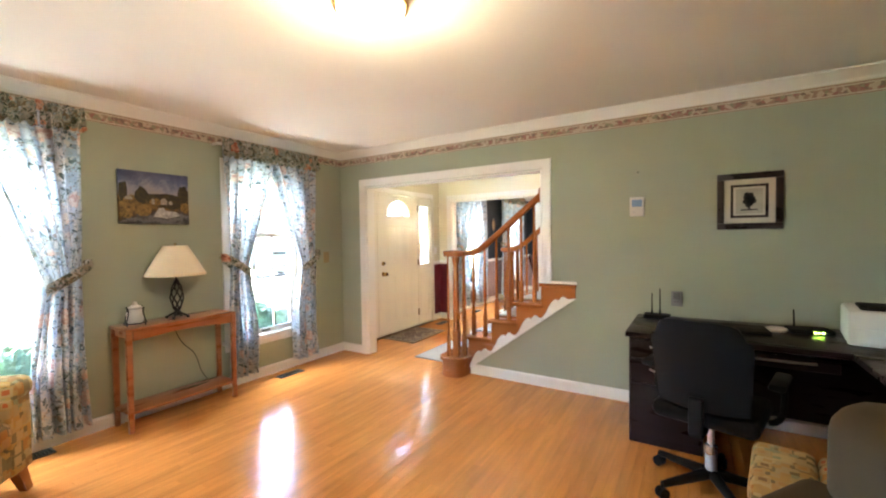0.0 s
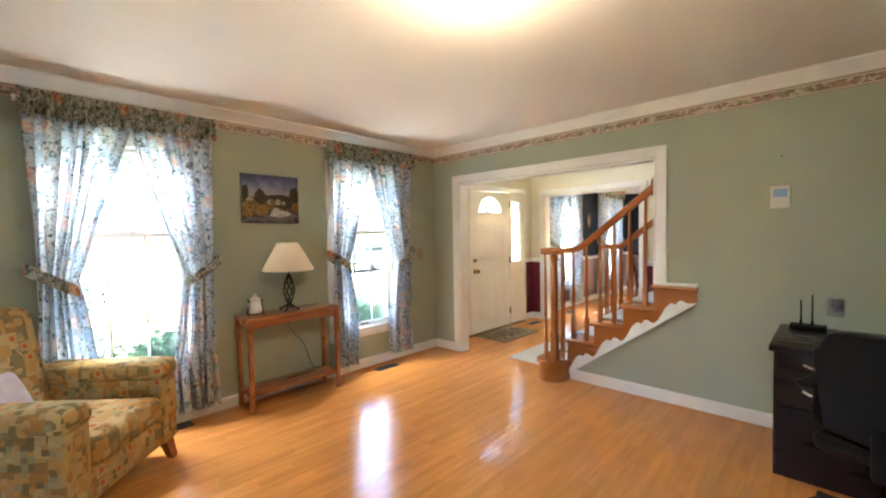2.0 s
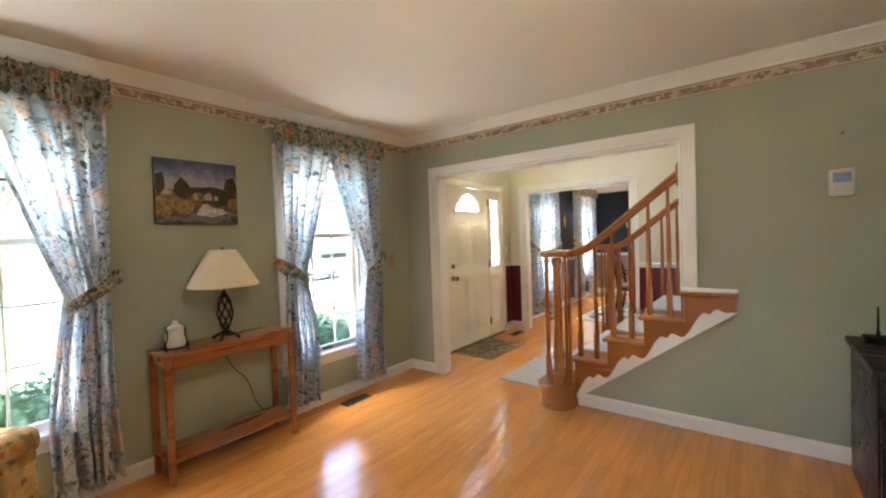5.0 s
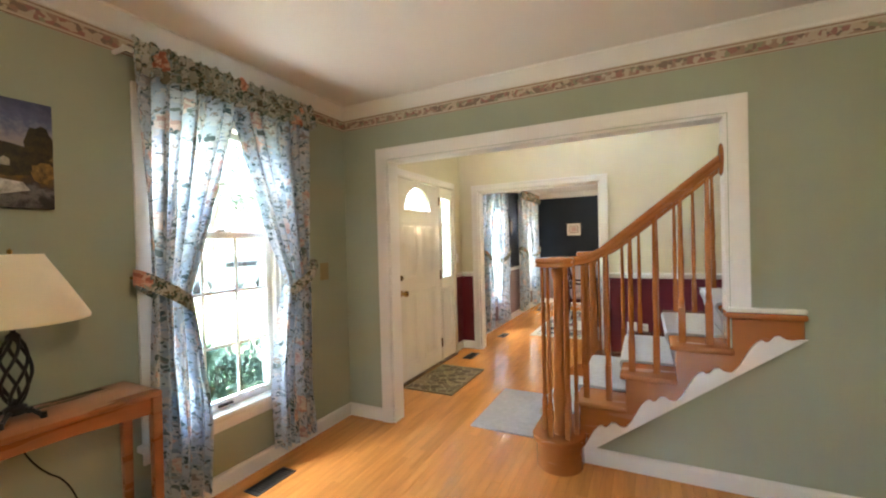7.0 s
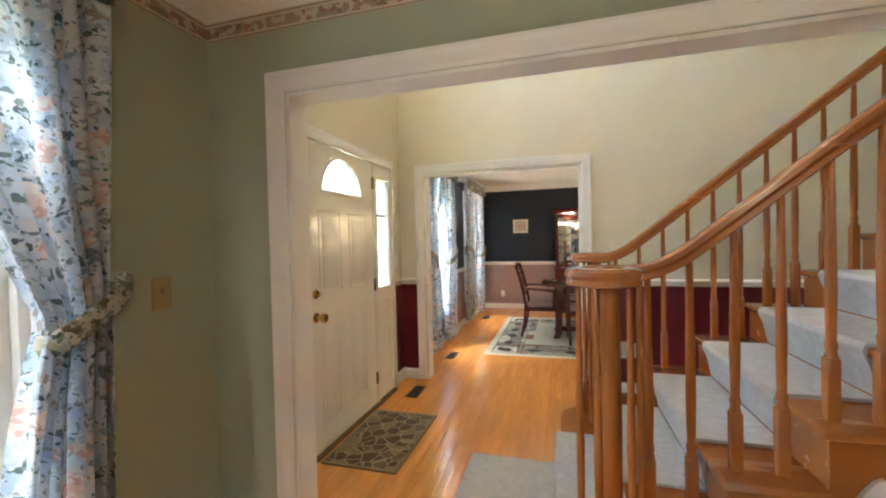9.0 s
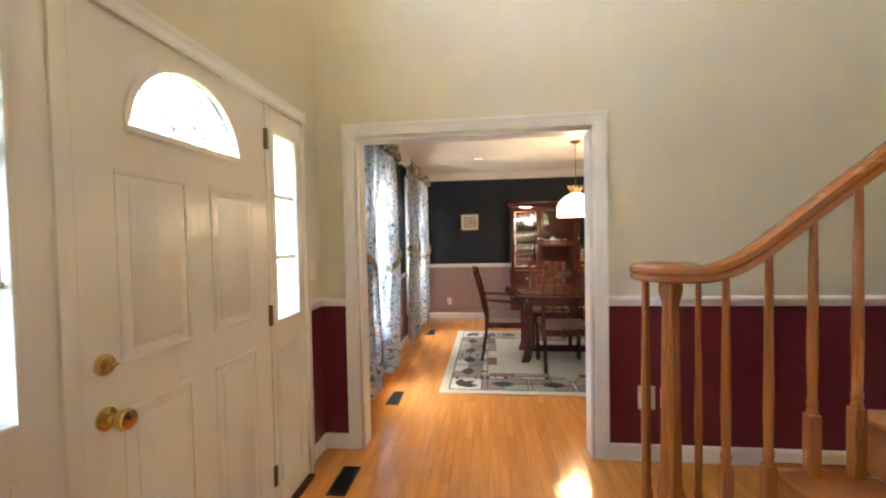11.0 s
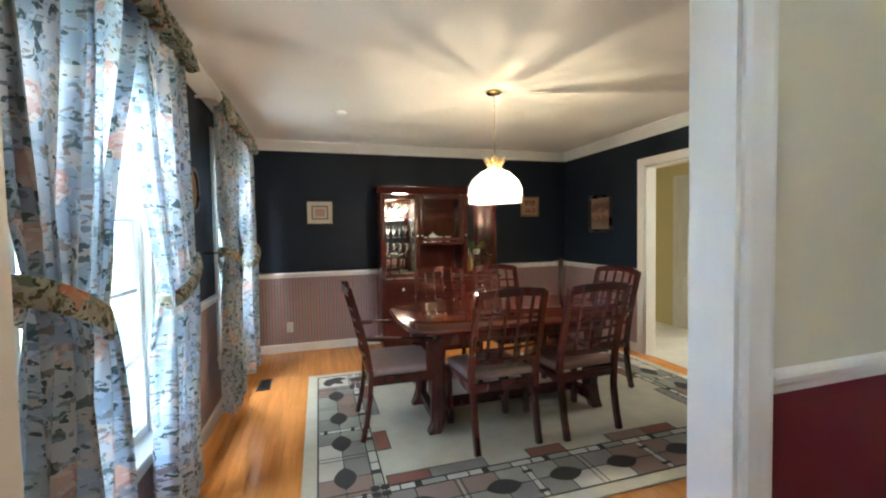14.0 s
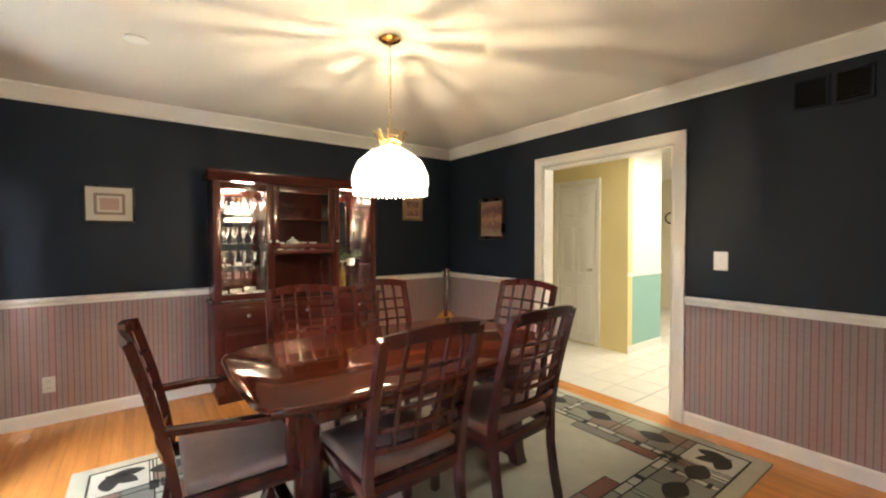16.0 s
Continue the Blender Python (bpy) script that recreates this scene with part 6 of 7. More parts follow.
for i in range(14):
    a0, a1 = 2 * math.pi * (i + 0.10 + 0.12 * (i % 3)) / 14, 2 * math.pi * (i + 0.72 + 0.08 * (i % 4)) / 14
    pts = [(0.052, 1.842), (0.058, 1.87), (0.074, 1.90), (0.090, 1.925)]
    g = [[bm.verts.new((r * math.cos(a0 + (a1 - a0) * k / 4), r * math.sin(a0 + (a1 - a0) * k / 4), SZ + z + (0.012 * math.sin(math.pi * k / 4) if j == 3 else 0))) for k in range(5)] for j, (r, z) in enumerate(pts)]
    for p, q in zip(g, g[1:]):
        for k in range(4):
            bm.faces.new((p[k], p[k + 1], q[k + 1], q[k]))
crown = part("crown", bm, AMBER, pend, "fluted amber glass crown")
crown.visible_shadow = False
# wires added between the petals to cast thin dark lines on the ceiling
for i in range(17):
    a = 2 * math.pi * (i + 0.3 * math.sin(i * 2.3)) / 17
    bm = bmesh.new()
    c, q = math.cos(a), math.sin(a)
    bezier(bm, [(0.05 * c, 0.05 * q, SZ + 1.842), (0.052 * c, 0.052 * q, SZ + 1.875), (0.07 * c, 0.07 * q, SZ + 1.895), (0.092 * c, 0.092 * q, SZ + 1.93)], 0.0014 + 0.0012 * (i % 3), 8, 6)
    part("crown_shadow_rib", bm, BRASS, crown)
# wavy wire added to cast arcs of shadow on the ceiling
bm = bmesh.new()
sweep(bm, [((0.074 + 0.006 * math.cos(9 * radians(k))) * math.cos(radians(k)), (0.074 + 0.006 * math.cos(9 * radians(k))) * math.sin(radians(k)), SZ + 1.902 + 0.004 * math.sin(9 * radians(k))) for k in range(0, 360, 6)], [(0.0015, 0), (0, 0.0015), (-0.0015, 0), (0, -0.0015)], close=True)
part("crown_shadow_ring", bm, BRASS, crown)
# made-up spokes hidden in the crown; their shadows draw rays on the ceiling
for i in range(23):
    a = 2 * math.pi * (i + 0.35 * math.sin(i * 3.7)) / 23
    c, q, d = math.cos(a), math.sin(a), 0.007 * math.sin(i * 1.9)
    bm = bmesh.new()
    bezier(bm, [(0.007 * c, 0.007 * q, SZ + 1.886), (0.025 * c - d * q, 0.025 * q + d * c, SZ + 1.890), (0.040 * c + d * q, 0.040 * q - d * c, SZ + 1.884), (0.062 * c, 0.062 * q, SZ + 1.882)], 0.0005 + 0.00035 * (i * 7 % 4), 10, 6)
    part("shadow_spoke", bm, BRASS, crown)
# made-up wavy ring over the bulb that links the rays with arc shadows
bm = bmesh.new()
sweep(bm, [((0.034 + 0.007 * math.cos(5 * radians(k)) + 0.003 * math.sin(8 * radians(k))) * math.cos(radians(k)), (0.034 + 0.007 * math.cos(5 * radians(k))) * math.sin(radians(k)), SZ + 1.887) for k in range(0, 360, 6)], [(0.0009, 0), (0, 0.0009), (-0.0009, 0), (0, -0.0009)], close=True)
part("shadow_ring", bm, BRASS, crown)
bm = bmesh.new()
lathe(bm, [(0.050, SZ + 1.846), (0.075, SZ + 1.834), (0.13, SZ + 1.80), (0.182, SZ + 1.745), (0.201, SZ + 1.695), (0.203, SZ + 1.635), (0.200, SZ + 1.610), (0.192, SZ + 1.610), (0.196, SZ + 1.64), (0.193, SZ + 1.69), (0.172, SZ + 1.74)], 72, wave=0.008, waves=24)
shade = part("shade", bm, OPAL2, pend, "glowing ribbed milk glass shade")
shade.visible_shadow = False
PROFILE = [(0.056, 1.847), (0.08, 1.834), (0.132, 1.803), (0.184, 1.748), (0.204, 1.697), (0.206, 1.64)]
for i in range(24):
    # thicker flutes of the glass, uneven so that they cast streaks on the ceiling
    a = 2 * math.pi * (i + 0.16 * math.sin(i * 2.9)) / 24
    bm = bmesh.new()
    w = 0.0026 + 0.0017 * (i * 5 % 4)
    sweep(bm, [(r * math.cos(a + 0.05 * math.sin(i * 1.7 + k * 1.1)), r * math.sin(a + 0.05 * math.sin(i * 1.7 + k * 1.1)), SZ + z) for k, (r, z) in enumerate(PROFILE)], [(-w, -0.002), (w, -0.002), (w, 0.002), (-w, 0.002)])
    part("shade_rib", bm, OPAL2, shade)
for r, z, k in ((0.112, 1.818, 7), (0.162, 1.775, 9)):
    # scalloped bands added round the shade to cast petal-shaped shadows on the ceiling
    bm = bmesh.new()
    sweep(bm, [((r + 0.012 * math.cos(k * radians(q))) * math.cos(radians(q)), (r + 0.012 * math.cos(k * radians(q))) * math.sin(radians(q)), SZ + z - 0.010 * math.cos(k * radians(q))) for q in range(0, 360, 5)], [(-0.003, -0.002), (0.003, -0.002), (0.003, 0.002), (-0.003, 0.002)], close=True)
    part("shade_shadow_band", bm, OPAL2, shade)
bm = bmesh.new()
for i in range(48):
    a = 2 * math.pi * i / 48
    cyl(bm, (0.199 * math.cos(a), 0.199 * math.sin(a), SZ + 1.613), (0.199 * math.cos(a), 0.199 * math.sin(a), SZ + 1.592 - 0.006 * (i % 2)), 0.007, 0.004, 6)
part("fringe", bm, OPAL2, pend, "beaded glass fringe")
bm = bmesh.new()
cyl(bm, (0, 0, SZ + 1.84), (0, 0, SZ + 1.855), 0.02, seg=12)
# small cap added above the bulb to weaken the hot spot overhead
cyl(bm, (0, 0, SZ + 1.894), (0, 0, SZ + 1.898), 0.011, seg=12)
cyl(bm, (0, 0, -0.49), (0, 0, SZ + 1.93), 0.004, seg=6)
part("socket", bm, BRASS, pend)

# rug
RX0, RX1, RY0, RY1 = -3.24, 0.08, 7.26, 9.62
rug = thing("area_rug", pose((RX0 + RX1) / 2, (RY0 + RY1) / 2, 0), "sage area rug with leaf and block border under the dining table", "rug")
hw, hd = (RX1 - RX0) / 2, (RY1 - RY0) / 2
boxes("rug_field", RUGBASE, rug, (-hw, hw, -hd, hd, 0.0, 0.010), bevel=0.003)


def flat(pile, pts, z=0.0125, name="leaf_motif"):
    """A thin patch of pile lying on the rug."""
    bm = bmesh.new()
    prism(bm, pts, "z", 0.0101, z)
    part(name, bm, pile, rug, "", None)


def leaf_shape(cx, cy, l, w, ang, n=10):
    c, s = math.cos(ang), math.sin(ang)
    up = [(l * (i / n - 0.5), w * math.sin(math.pi * i / n) ** 0.8) for i in range(n + 1)]
    pts = up + [(x, -y) for x, y in up[-2:0:-1]]
    return [(cx + c * x - s * y, cy + s * x + c * y) for x, y in pts]


PALE = mat("pale_rug_pile", (0.54, 0.52, 0.45), 0.97, var=0.1, scale=8, fine=350, bump=0.5)
SAGEPILE = mat("sage_grey_rug_pile", (0.30, 0.31, 0.25), 0.97, var=0.1, scale=8, fine=350, bump=0.5)
grey, taupe, rust, dark, light, sage = RUGGREY, RUGTAUPE, RUGRUST, RUGDARK, PALE, SAGEPILE
E0, E1, E2, E3 = 0.085, 0.375, 0.43, 0.525       # dark lines of the border, in from the edge


def rug_side(length, place, seed):
    """One side of the border; place turns (along, inward) into the rug's own x and y."""
    r = random.Random(seed)

    def patch(pile, u0, u1, v0, v1, z):
        flat(pile, [place(u0, v0), place(u1, v0), place(u1, v1), place(u0, v1)], z, "border_line" if pile is dark else "border_block")
    for v, w, z in ((E0, 0.005, 0.0127), (E1, 0.004, 0.0128), (E2, 0.004, 0.0129)):
        patch(dark, E0, length - E0, v - w, v + w, z)
    u, i, vm = E1, 0, (E0 + E1) / 2
    patch(dark, E1, length - E1, vm - 0.003, vm + 0.003, 0.0125)
    while u < length - E1 - 0.02:
        w = min((0.44, 0.40, 0.36)[i % 3], length - E1 - u)
        if length - E1 - u - w < 0.15:
            w = length - E1 - u
        c = r.uniform(0.44, 0.56) * w
        up, low = [(taupe, sage, grey, light)[(i + k) % 4] for k in (0, 1)], [(grey, taupe, sage)[(i + k) % 3] for k in (0, 1)]
        patch(up[0], u + 0.003, u + c, E0 + 0.006, vm - 0.004, 0.0118)
        patch(up[1], u + c, u + w - 0.003, E0 + 0.006, vm - 0.004, 0.0119)
        patch(low[0], u + 0.003, u + c, vm + 0.004, E1 - 0.005, 0.0119)
        patch(low[1], u + c, u + w - 0.003, vm + 0.004, E1 - 0.005, 0.0118)
        patch(dark, u + c - 0.003, u + c + 0.003, E0, E1, 0.0124)
        flat(dark, [place(*p) for p in leaf_shape(u + c, vm, 0.21, 0.062, 0.0)], 0.0133)
        if i % 2 == 1:
            patch(light, u + w - 0.016, u + w + 0.016, E0 + 0.01, E1 - 0.01, 0.0122)
            for v in (E0 + 0.05, E1 - 0.06):
                patch(dark, u + w - 0.03, u + w + 0.03, v - 0.012, v + 0.012, 0.0131)
        for q in (-0.018, 0.018):
            patch(dark, u + w + q - 0.003, u + w + q + 0.003, E0, E1, 0.0123)
        u += w
        i += 1
    u, i = E1, 0
    while u < length - E1 - 0.02:
        w = min((0.13, 0.10, 0.16)[i % 3], length - E1 - u)
        patch((light, light, sage)[i % 3], u + 0.006, u + w - 0.006, E1 + 0.007, E2 - 0.007, 0.0118)
        patch(dark, u + w - (0.02 if i % 3 == 1 else 0.004), u + w + (0.02 if i % 3 == 1 else 0.004), E1, E2, 0.0126)
        u += w
        i += 1
    u, i = E2 + 0.02, 0
    while u < length - E3 - 0.15:
        w = (0.24, 0.34, 0.28)[i % 3]
        if i % 5 in (0, 1, 3) and u + w < length - E2:
            patch((rust, grey, taupe)[i % 3], u, u + w, E2 + 0.006, E3, 0.0118)
            patch(dark, u - 0.003, u + w + 0.003, E3 - 0.003, E3 + 0.003, 0.0124)
            for q in (u, u + w):
                patch(dark, q - 0.003, q + 0.003, E2, E3, 0.0125)
        u += w
        i += 1


rug_side(2 * hw, lambda u, v: (u - hw, v - hd), 1)
rug_side(2 * hw, lambda u, v: (hw - u, hd - v), 2)
rug_side(2 * hd, lambda u, v: (v - hw, hd - u), 3)
rug_side(2 * hd, lambda u, v: (hw - v, u - hd), 4)
for sx in (-1, 1):
    for sy in (-1, 1):
        def corner(u, v):
            return (sx * (hw - u), sy * (hd - v))
        flat(light, [corner(E0 + 0.01, E0 + 0.01), corner(E1, E0 + 0.01), corner(E1, E1), corner(E0 + 0.01, E1)], 0.0121, "border_block")
        cu = (E0 + E1) / 2
        for a, l in ((0.78, 0.21), (0.05, 0.17), (1.52, 0.17)):
            flat(dark, [corner(*p) for p in leaf_shape(cu - 0.06 + 0.085 * math.cos(a), cu - 0.06 + 0.085 * math.sin(a), l, 0.045, a)], 0.0134 - 0.0001 * (a > 1))
        for p in (corner(E1, E1), corner(E2, E2), corner(E1, E2), corner(E2, E1)):
            flat(dark, [(p[0] - 0.022, p[1] - 0.022), (p[0] + 0.022, p[1] - 0.022), (p[0] + 0.022, p[1] + 0.022), (p[0] - 0.022, p[1] + 0.022)], 0.0132, "border_line")
RT = 0.0136


def dining_table():
    t = thing("dining_table", pose(-1.76, 8.42, RT), "polished dark cherry dining table with rounded ends", "table")
    a, b = 0.85, 0.535

    def rim(k, z):
        pts = []
        for i in range(48):
            q = 2 * math.pi * i / 48
            c, s = math.cos(q), math.sin(q)
            u, v = math.copysign(abs(c) ** 0.24, c), math.copysign(abs(s) ** 0.24, s)
            pts.append(((a + k) * u * (1 - 0.035 * v * v), (b + k) * v * (1 - 0.06 * u * u), z))
        return pts
    bm = bmesh.new()
    rings = [[bm.verts.new(p) for p in rim(k, z)] for k, z in ((-0.03, 0.722), (-0.006, 0.724), (0.0, 0.735), (-0.004, 0.745), (-0.012, 0.750))]
    for p, q in zip(rings, rings[1:]):
        for i in range(48):
            bm.faces.new((p[i], p[(i + 1) % 48], q[(i + 1) % 48], q[i]))
    bm.faces.new(rings[0][::-1])
    bm.faces.new(rings[-1])
    part("tabletop", bm, CHERRYX, t, "glossy cherry top", 30)
    boxes("apron", CHERRY, t, (-0.62, 0.62, -0.40, -0.378, 0.63, 0.722), (-0.62, 0.62, 0.378, 0.40, 0.63, 0.722), (-0.62, -0.598, -0.378, 0.378, 0.63, 0.722), (0.598, 0.62, -0.378, 0.378, 0.63, 0.722))
    for sx in (-1, 1):
        for sy in (-1, 1):
            bm = bmesh.new()
            prof = [(0.56, 0.63), (0.66, 0.63), (0.645, 0.45), (0.635, 0.2), (0.65, 0.07), (0.69, 0.0), (0.60, 0.0), (0.575, 0.07), (0.565, 0.2), (0.565, 0.45)]
            prism(bm, [(sx * u, v) for u, v in prof], "y", sy * 0.25 - 0.035, sy * 0.25 + 0.035)
            bmesh.ops.bevel(bm, geom=list(bm.edges), offset=0.006, segments=2, affect="EDGES")
            part("leg", bm, CHERRY, t)
        boxes("foot_rail", CHERRY, t, (sx * 0.61 - 0.03, sx * 0.61 + 0.03, -0.215, 0.215, 0.05, 0.12), bevel=0.006)
    boxes("stretcher", CHERRY, t, (-0.58, 0.58, -0.04, 0.04, 0.055, 0.115), bevel=0.006)


dining_table()


def dining_chair(arms):
    """A chair that faces +y, its middle at the seat's middle."""
    nm = "dining_armchair" if arms else "dining_chair"
    t = thing(nm, pose(0, 0, RT), "dark cherry dining chair with lattice back and taupe seat" if not arms else "dark cherry armchair with lattice back and taupe seat", "chair", "chairs round the dining table")
    W = 0.225 if not arms else 0.25

    def back_y(z):
        return -0.21 - (0.12 * ((z - 0.45) / 0.53) ** 1.3 if z > 0.45 else 0.0) - (0.06 * ((0.45 - z) / 0.45) ** 2 if z < 0.45 else 0)
    zs = [0, 0.12, 0.28, 0.45, 0.6, 0.78, 0.99]
    for s in (-1, 1):
        bm = bmesh.new()
        sweep(bm, [(s * (W - 0.012 * (z < 0.3)), back_y(z), z) for z in zs], [(-0.018, -0.016), (0.018, -0.016), (0.018, 0.016), (-0.018, 0.016)], up=(0, 1, 0.01))
        part("rear_leg", bm, CHERRY, t)
        bm = bmesh.new()
        v = box(bm, s * W - 0.02, s * W + 0.02, 0.19, 0.23, 0, 0.40, bevel=0.004)
        for q in bm.verts:
            if q.co.z < 0.1:
                q.co.x += -s * 0.006
                q.co.y -= 0.006
        part("front_leg", bm, CHERRY, t)
    boxes("seat_frame", CHERRY, t, (-W - 0.01, W + 0.01, 0.20, 0.225, 0.36, 0.42), (-W + 0.018, W - 0.018, -0.225, -0.2, 0.36, 0.42), (-W - 0.01, -W + 0.015, -0.20, 0.20, 0.36, 0.42), (W - 0.015, W + 0.01, -0.20, 0.20, 0.36, 0.42), bevel=0.004)
    bm = bmesh.new()
    box(bm, -W - 0.004, W + 0.004, -0.185, 0.235, 0.421, 0.47, bevel=0.022, seg=4)
    bmesh.ops.subdivide_edges(bm, edges=[e for e in bm.edges if e.calc_length() > 0.15], cuts=3, use_grid_fill=True)
    for q in bm.verts:
        if q.co.z > 0.455:
            q.co.z += 0.014 * (1 - (q.co.x / W) ** 2) * (1 - ((q.co.y - 0.02) / 0.22) ** 2)
    part("seat", bm, TAUPE, t, "taupe cloth seat", 60)

    def bow(u):
        return -0.035 * (1 - u * u)
    for z, hh, nm2 in ((0.975, 0.05, "top_rail"), (0.555, 0.026, "bottom_rail"), (0.635, 0.014, "cross_slat"), (0.71, 0.014, "cross_slat"), (0.785, 0.014, "cross_slat"), (0.86, 0.014, "cross_slat")):
        bm = bmesh.new()
        us = [i / 8 * 2 - 1 for i in range(9)]
        th = 0.011 if hh > 0.02 else 0.008
        sweep(bm, [(W * u * 0.97, back_y(z) + bow(u), z + (0.02 * (1 - u * u) if nm2 == "top_rail" else 0)) for u in us], [(-th, -hh / 2), (th, -hh / 2), (th, hh / 2), (-th, hh / 2)])
        part(nm2, bm, CHERRY, t)
    for k in range(4):
        u = -0.6 + 0.4 * k
        bm = bmesh.new()
        sweep(bm, [(W * u, back_y(z) + bow(u) + 0.001, z) for z in (0.56, 0.65, 0.75, 0.85, 0.97)], [(-0.008, -0.007), (0.008, -0.007), (0.008, 0.007), (-0.008, 0.007)], up=(0, 1, 0.01))
        part("upright_slat", bm, CHERRY, t)
    if arms:
        for s in (-1, 1):
            bm = bmesh.new()
            path = [(s * (W + 0.005), back_y(0.68) + 0.01, 0.675), (s * (W + 0.03), -0.10, 0.67), (s * (W + 0.035), 0.05, 0.655), (s * (W + 0.02), 0.16, 0.645), (s * (W + 0.015), 0.20, 0.64)]
            sweep(bm, path, [(-0.022, -0.012), (0.022, -0.012), (0.022, 0.010), (0.012, 0.015), (-0.012, 0.015), (-0.022, 0.010)])
            part("armrest", bm, CHERRY, t)
            bm = bmesh.new()
            sweep(bm, [(s * (W + 0.015), 0.185, 0.64), (s * (W + 0.012), 0.175, 0.5), (s * (W + 0.008), 0.18, 0.37)], [(-0.013, -0.02), (0.013, -0.02), (0.013, 0.02), (-0.013, 0.02)], up=(0, 1, 0.01))
            part("arm_post", bm, CHERRY, t)
    return t


side_chair = dining_chair(False)
side_chair.matrix_world = pose(-2.03, 8.08, RT, 0, 0, 2)
for m in (pose(-1.43, 8.07, RT, 0, 0, 4), pose(-2.02, 9.02, RT, 0, 0, 178), pose(-1.40, 9.02, RT, 0, 0, 183)):
    copy_thing(side_chair, m)
arm_chair = dining_chair(True)
arm_chair.matrix_world = pose(-2.60, 8.44, RT, 0, 0, -91)
copy_thing(arm_chair, pose(-0.86, 8.62, RT, 0, 0, 91))


def hutch():
    x0, x1, yb, yf = -2.44, -0.97, 10.585, 10.20
    t = thing("china_cabinet", pose((x0 + x1) / 2, 10.4, 0), "tall dark cherry china cabinet with lit glass doors", "china cabinet")
    inv = t.matrix_world.inverted()
    L = []

    def P(name, dims, material=CHERRYH, bevel=0.004, parent=None, label=""):
        bm = bmesh.new()
        for d in dims:
            box(bm, *d, bevel=bevel)
        o = part(name, bm, material, parent or t, label)
        L.append(o)
        return o
    P("plinth", [(x0 + 0.02, x1 - 0.02, yf + 0.02, yb, 0, 0.08)])
    P("base_cabinet", [(x0, x1, yf, yb, 0.08, 0.80)])
    P("base_top", [(x0 - 0.015, x1 + 0.015, yf - 0.02, yb, 0.801, 0.83)], bevel=0.008)
    w = (x1 - x0) / 3
    for i in range(3):
        a = x0 + w * i
        d = P("drawer_front", [(a + 0.012, a + w - 0.012, yf - 0.018, yf - 0.001, 0.64, 0.785)])
        bm = bmesh.new()
        lathe(bm, [(0, 0), (0.008, 0), (0.007, 0.012), (0.014, 0.02), (0, 0.026)], 12)
        bm.transform(Matrix.Translation((a + w / 2, yf - 0.018, 0.715)) @ pose(0, 0, 0, 90))
        L.append(part("knob", bm, STEEL, d, "small bright knob"))
        d = P("cabinet_door", [(a + 0.012, a + 0.07, yf - 0.018, yf - 0.001, 0.10, 0.625), (a + w - 0.07, a + w - 0.012, yf - 0.018, yf - 0.001, 0.10, 0.625), (a + 0.07, a + w - 0.07, yf - 0.018, yf - 0.001, 0.10, 0.16), (a + 0.07, a + w - 0.07, yf - 0.018, yf - 0.001, 0.565, 0.625), (a + 0.07, a + w - 0.07, yf - 0.010, yf - 0.001, 0.16, 0.565)])
        bm = bmesh.new()
        lathe(bm, [(0, 0), (0.008, 0), (0.007, 0.012), (0.014, 0.02), (0, 0.026)], 12)
        bm.transform(Matrix.Translation((a + w - 0.04, yf - 0.018, 0.45)) @ pose(0, 0, 0, 90))
        L.append(part("knob", bm, STEEL, d, "small bright knob"))
    yu = yf + 0.05
    P("side_panel", [(x0 + 0.01, x0 + 0.035, yu, yb, 0.83, 1.83)])
    P("side_panel", [(x1 - 0.035, x1 - 0.01, yu, yb, 0.83, 1.83)])
    xa, xb = x0 + 0.47, x1 - 0.45
    P("divider", [(xa - 0.012, xa + 0.012, yu + 0.02, yb - 0.012, 0.83, 1.82)])
    P("divider", [(xb - 0.012, xb + 0.012, yu + 0.02, yb - 0.012, 0.83, 1.82)])
    P("mirror_back", [(x0 + 0.035, xa - 0.012, yb - 0.014, yb - 0.010, 0.83, 1.81), (xb + 0.012, x1 - 0.035, yb - 0.014, yb - 0.010, 0.83, 1.81)], MIRROR, 0, label="mirrored cabinet back")
    P("back_panel", [(x0 + 0.01, x1 - 0.01, yb - 0.009, yb, 0.83, 1.83)], bevel=0)
    P("roof_panel", [(x0 + 0.01, x1 - 0.01, yu, yb, 1.83, 1.85)], bevel=0)
    bm = bmesh.new()
    out = [(0.0, 0.0), (-0.012, 0.0), (-0.02, 0.02), (-0.05, 0.05), (-0.06, 0.07), (-0.06, 0.085), (0.0, 0.085)]
    prism(bm, [(yu - 0.0 + u, 1.825 + v) for u, v in out], "x", x0 - 0.03, x1 + 0.03)
    box(bm, x0 - 0.03, x0 + 0.01, yu, yb, 1.85, 1.91)
    box(bm, x1 - 0.01, x1 + 0.03, yu, yb, 1.85, 1.91)
    L.append(part("cornice", bm, CHERRYH, t))
    for k, (a, b, zlo) in enumerate(((x0 + 0.01, xa, 0.84), (xa, xb, 1.26), (xb, x1 - 0.01, 0.84))):
        st = 0.055
        d = P("glass_door", [(a + 0.003, a + st, yu - 0.002, yu + 0.018, zlo, 1.82), (b - st, b - 0.003, yu - 0.002, yu + 0.018, zlo, 1.82), (a + st, b - st, yu - 0.002, yu + 0.018, zlo, zlo + 0.05), (a + st, b - st, yu - 0.002, yu + 0.018, 1.76, 1.82)])
        P("door_pane", [(a + st, b - st, yu + 0.006, yu + 0.009, zlo + 0.05, 1.76)], BLUEGLASS, 0, d).visible_shadow = False
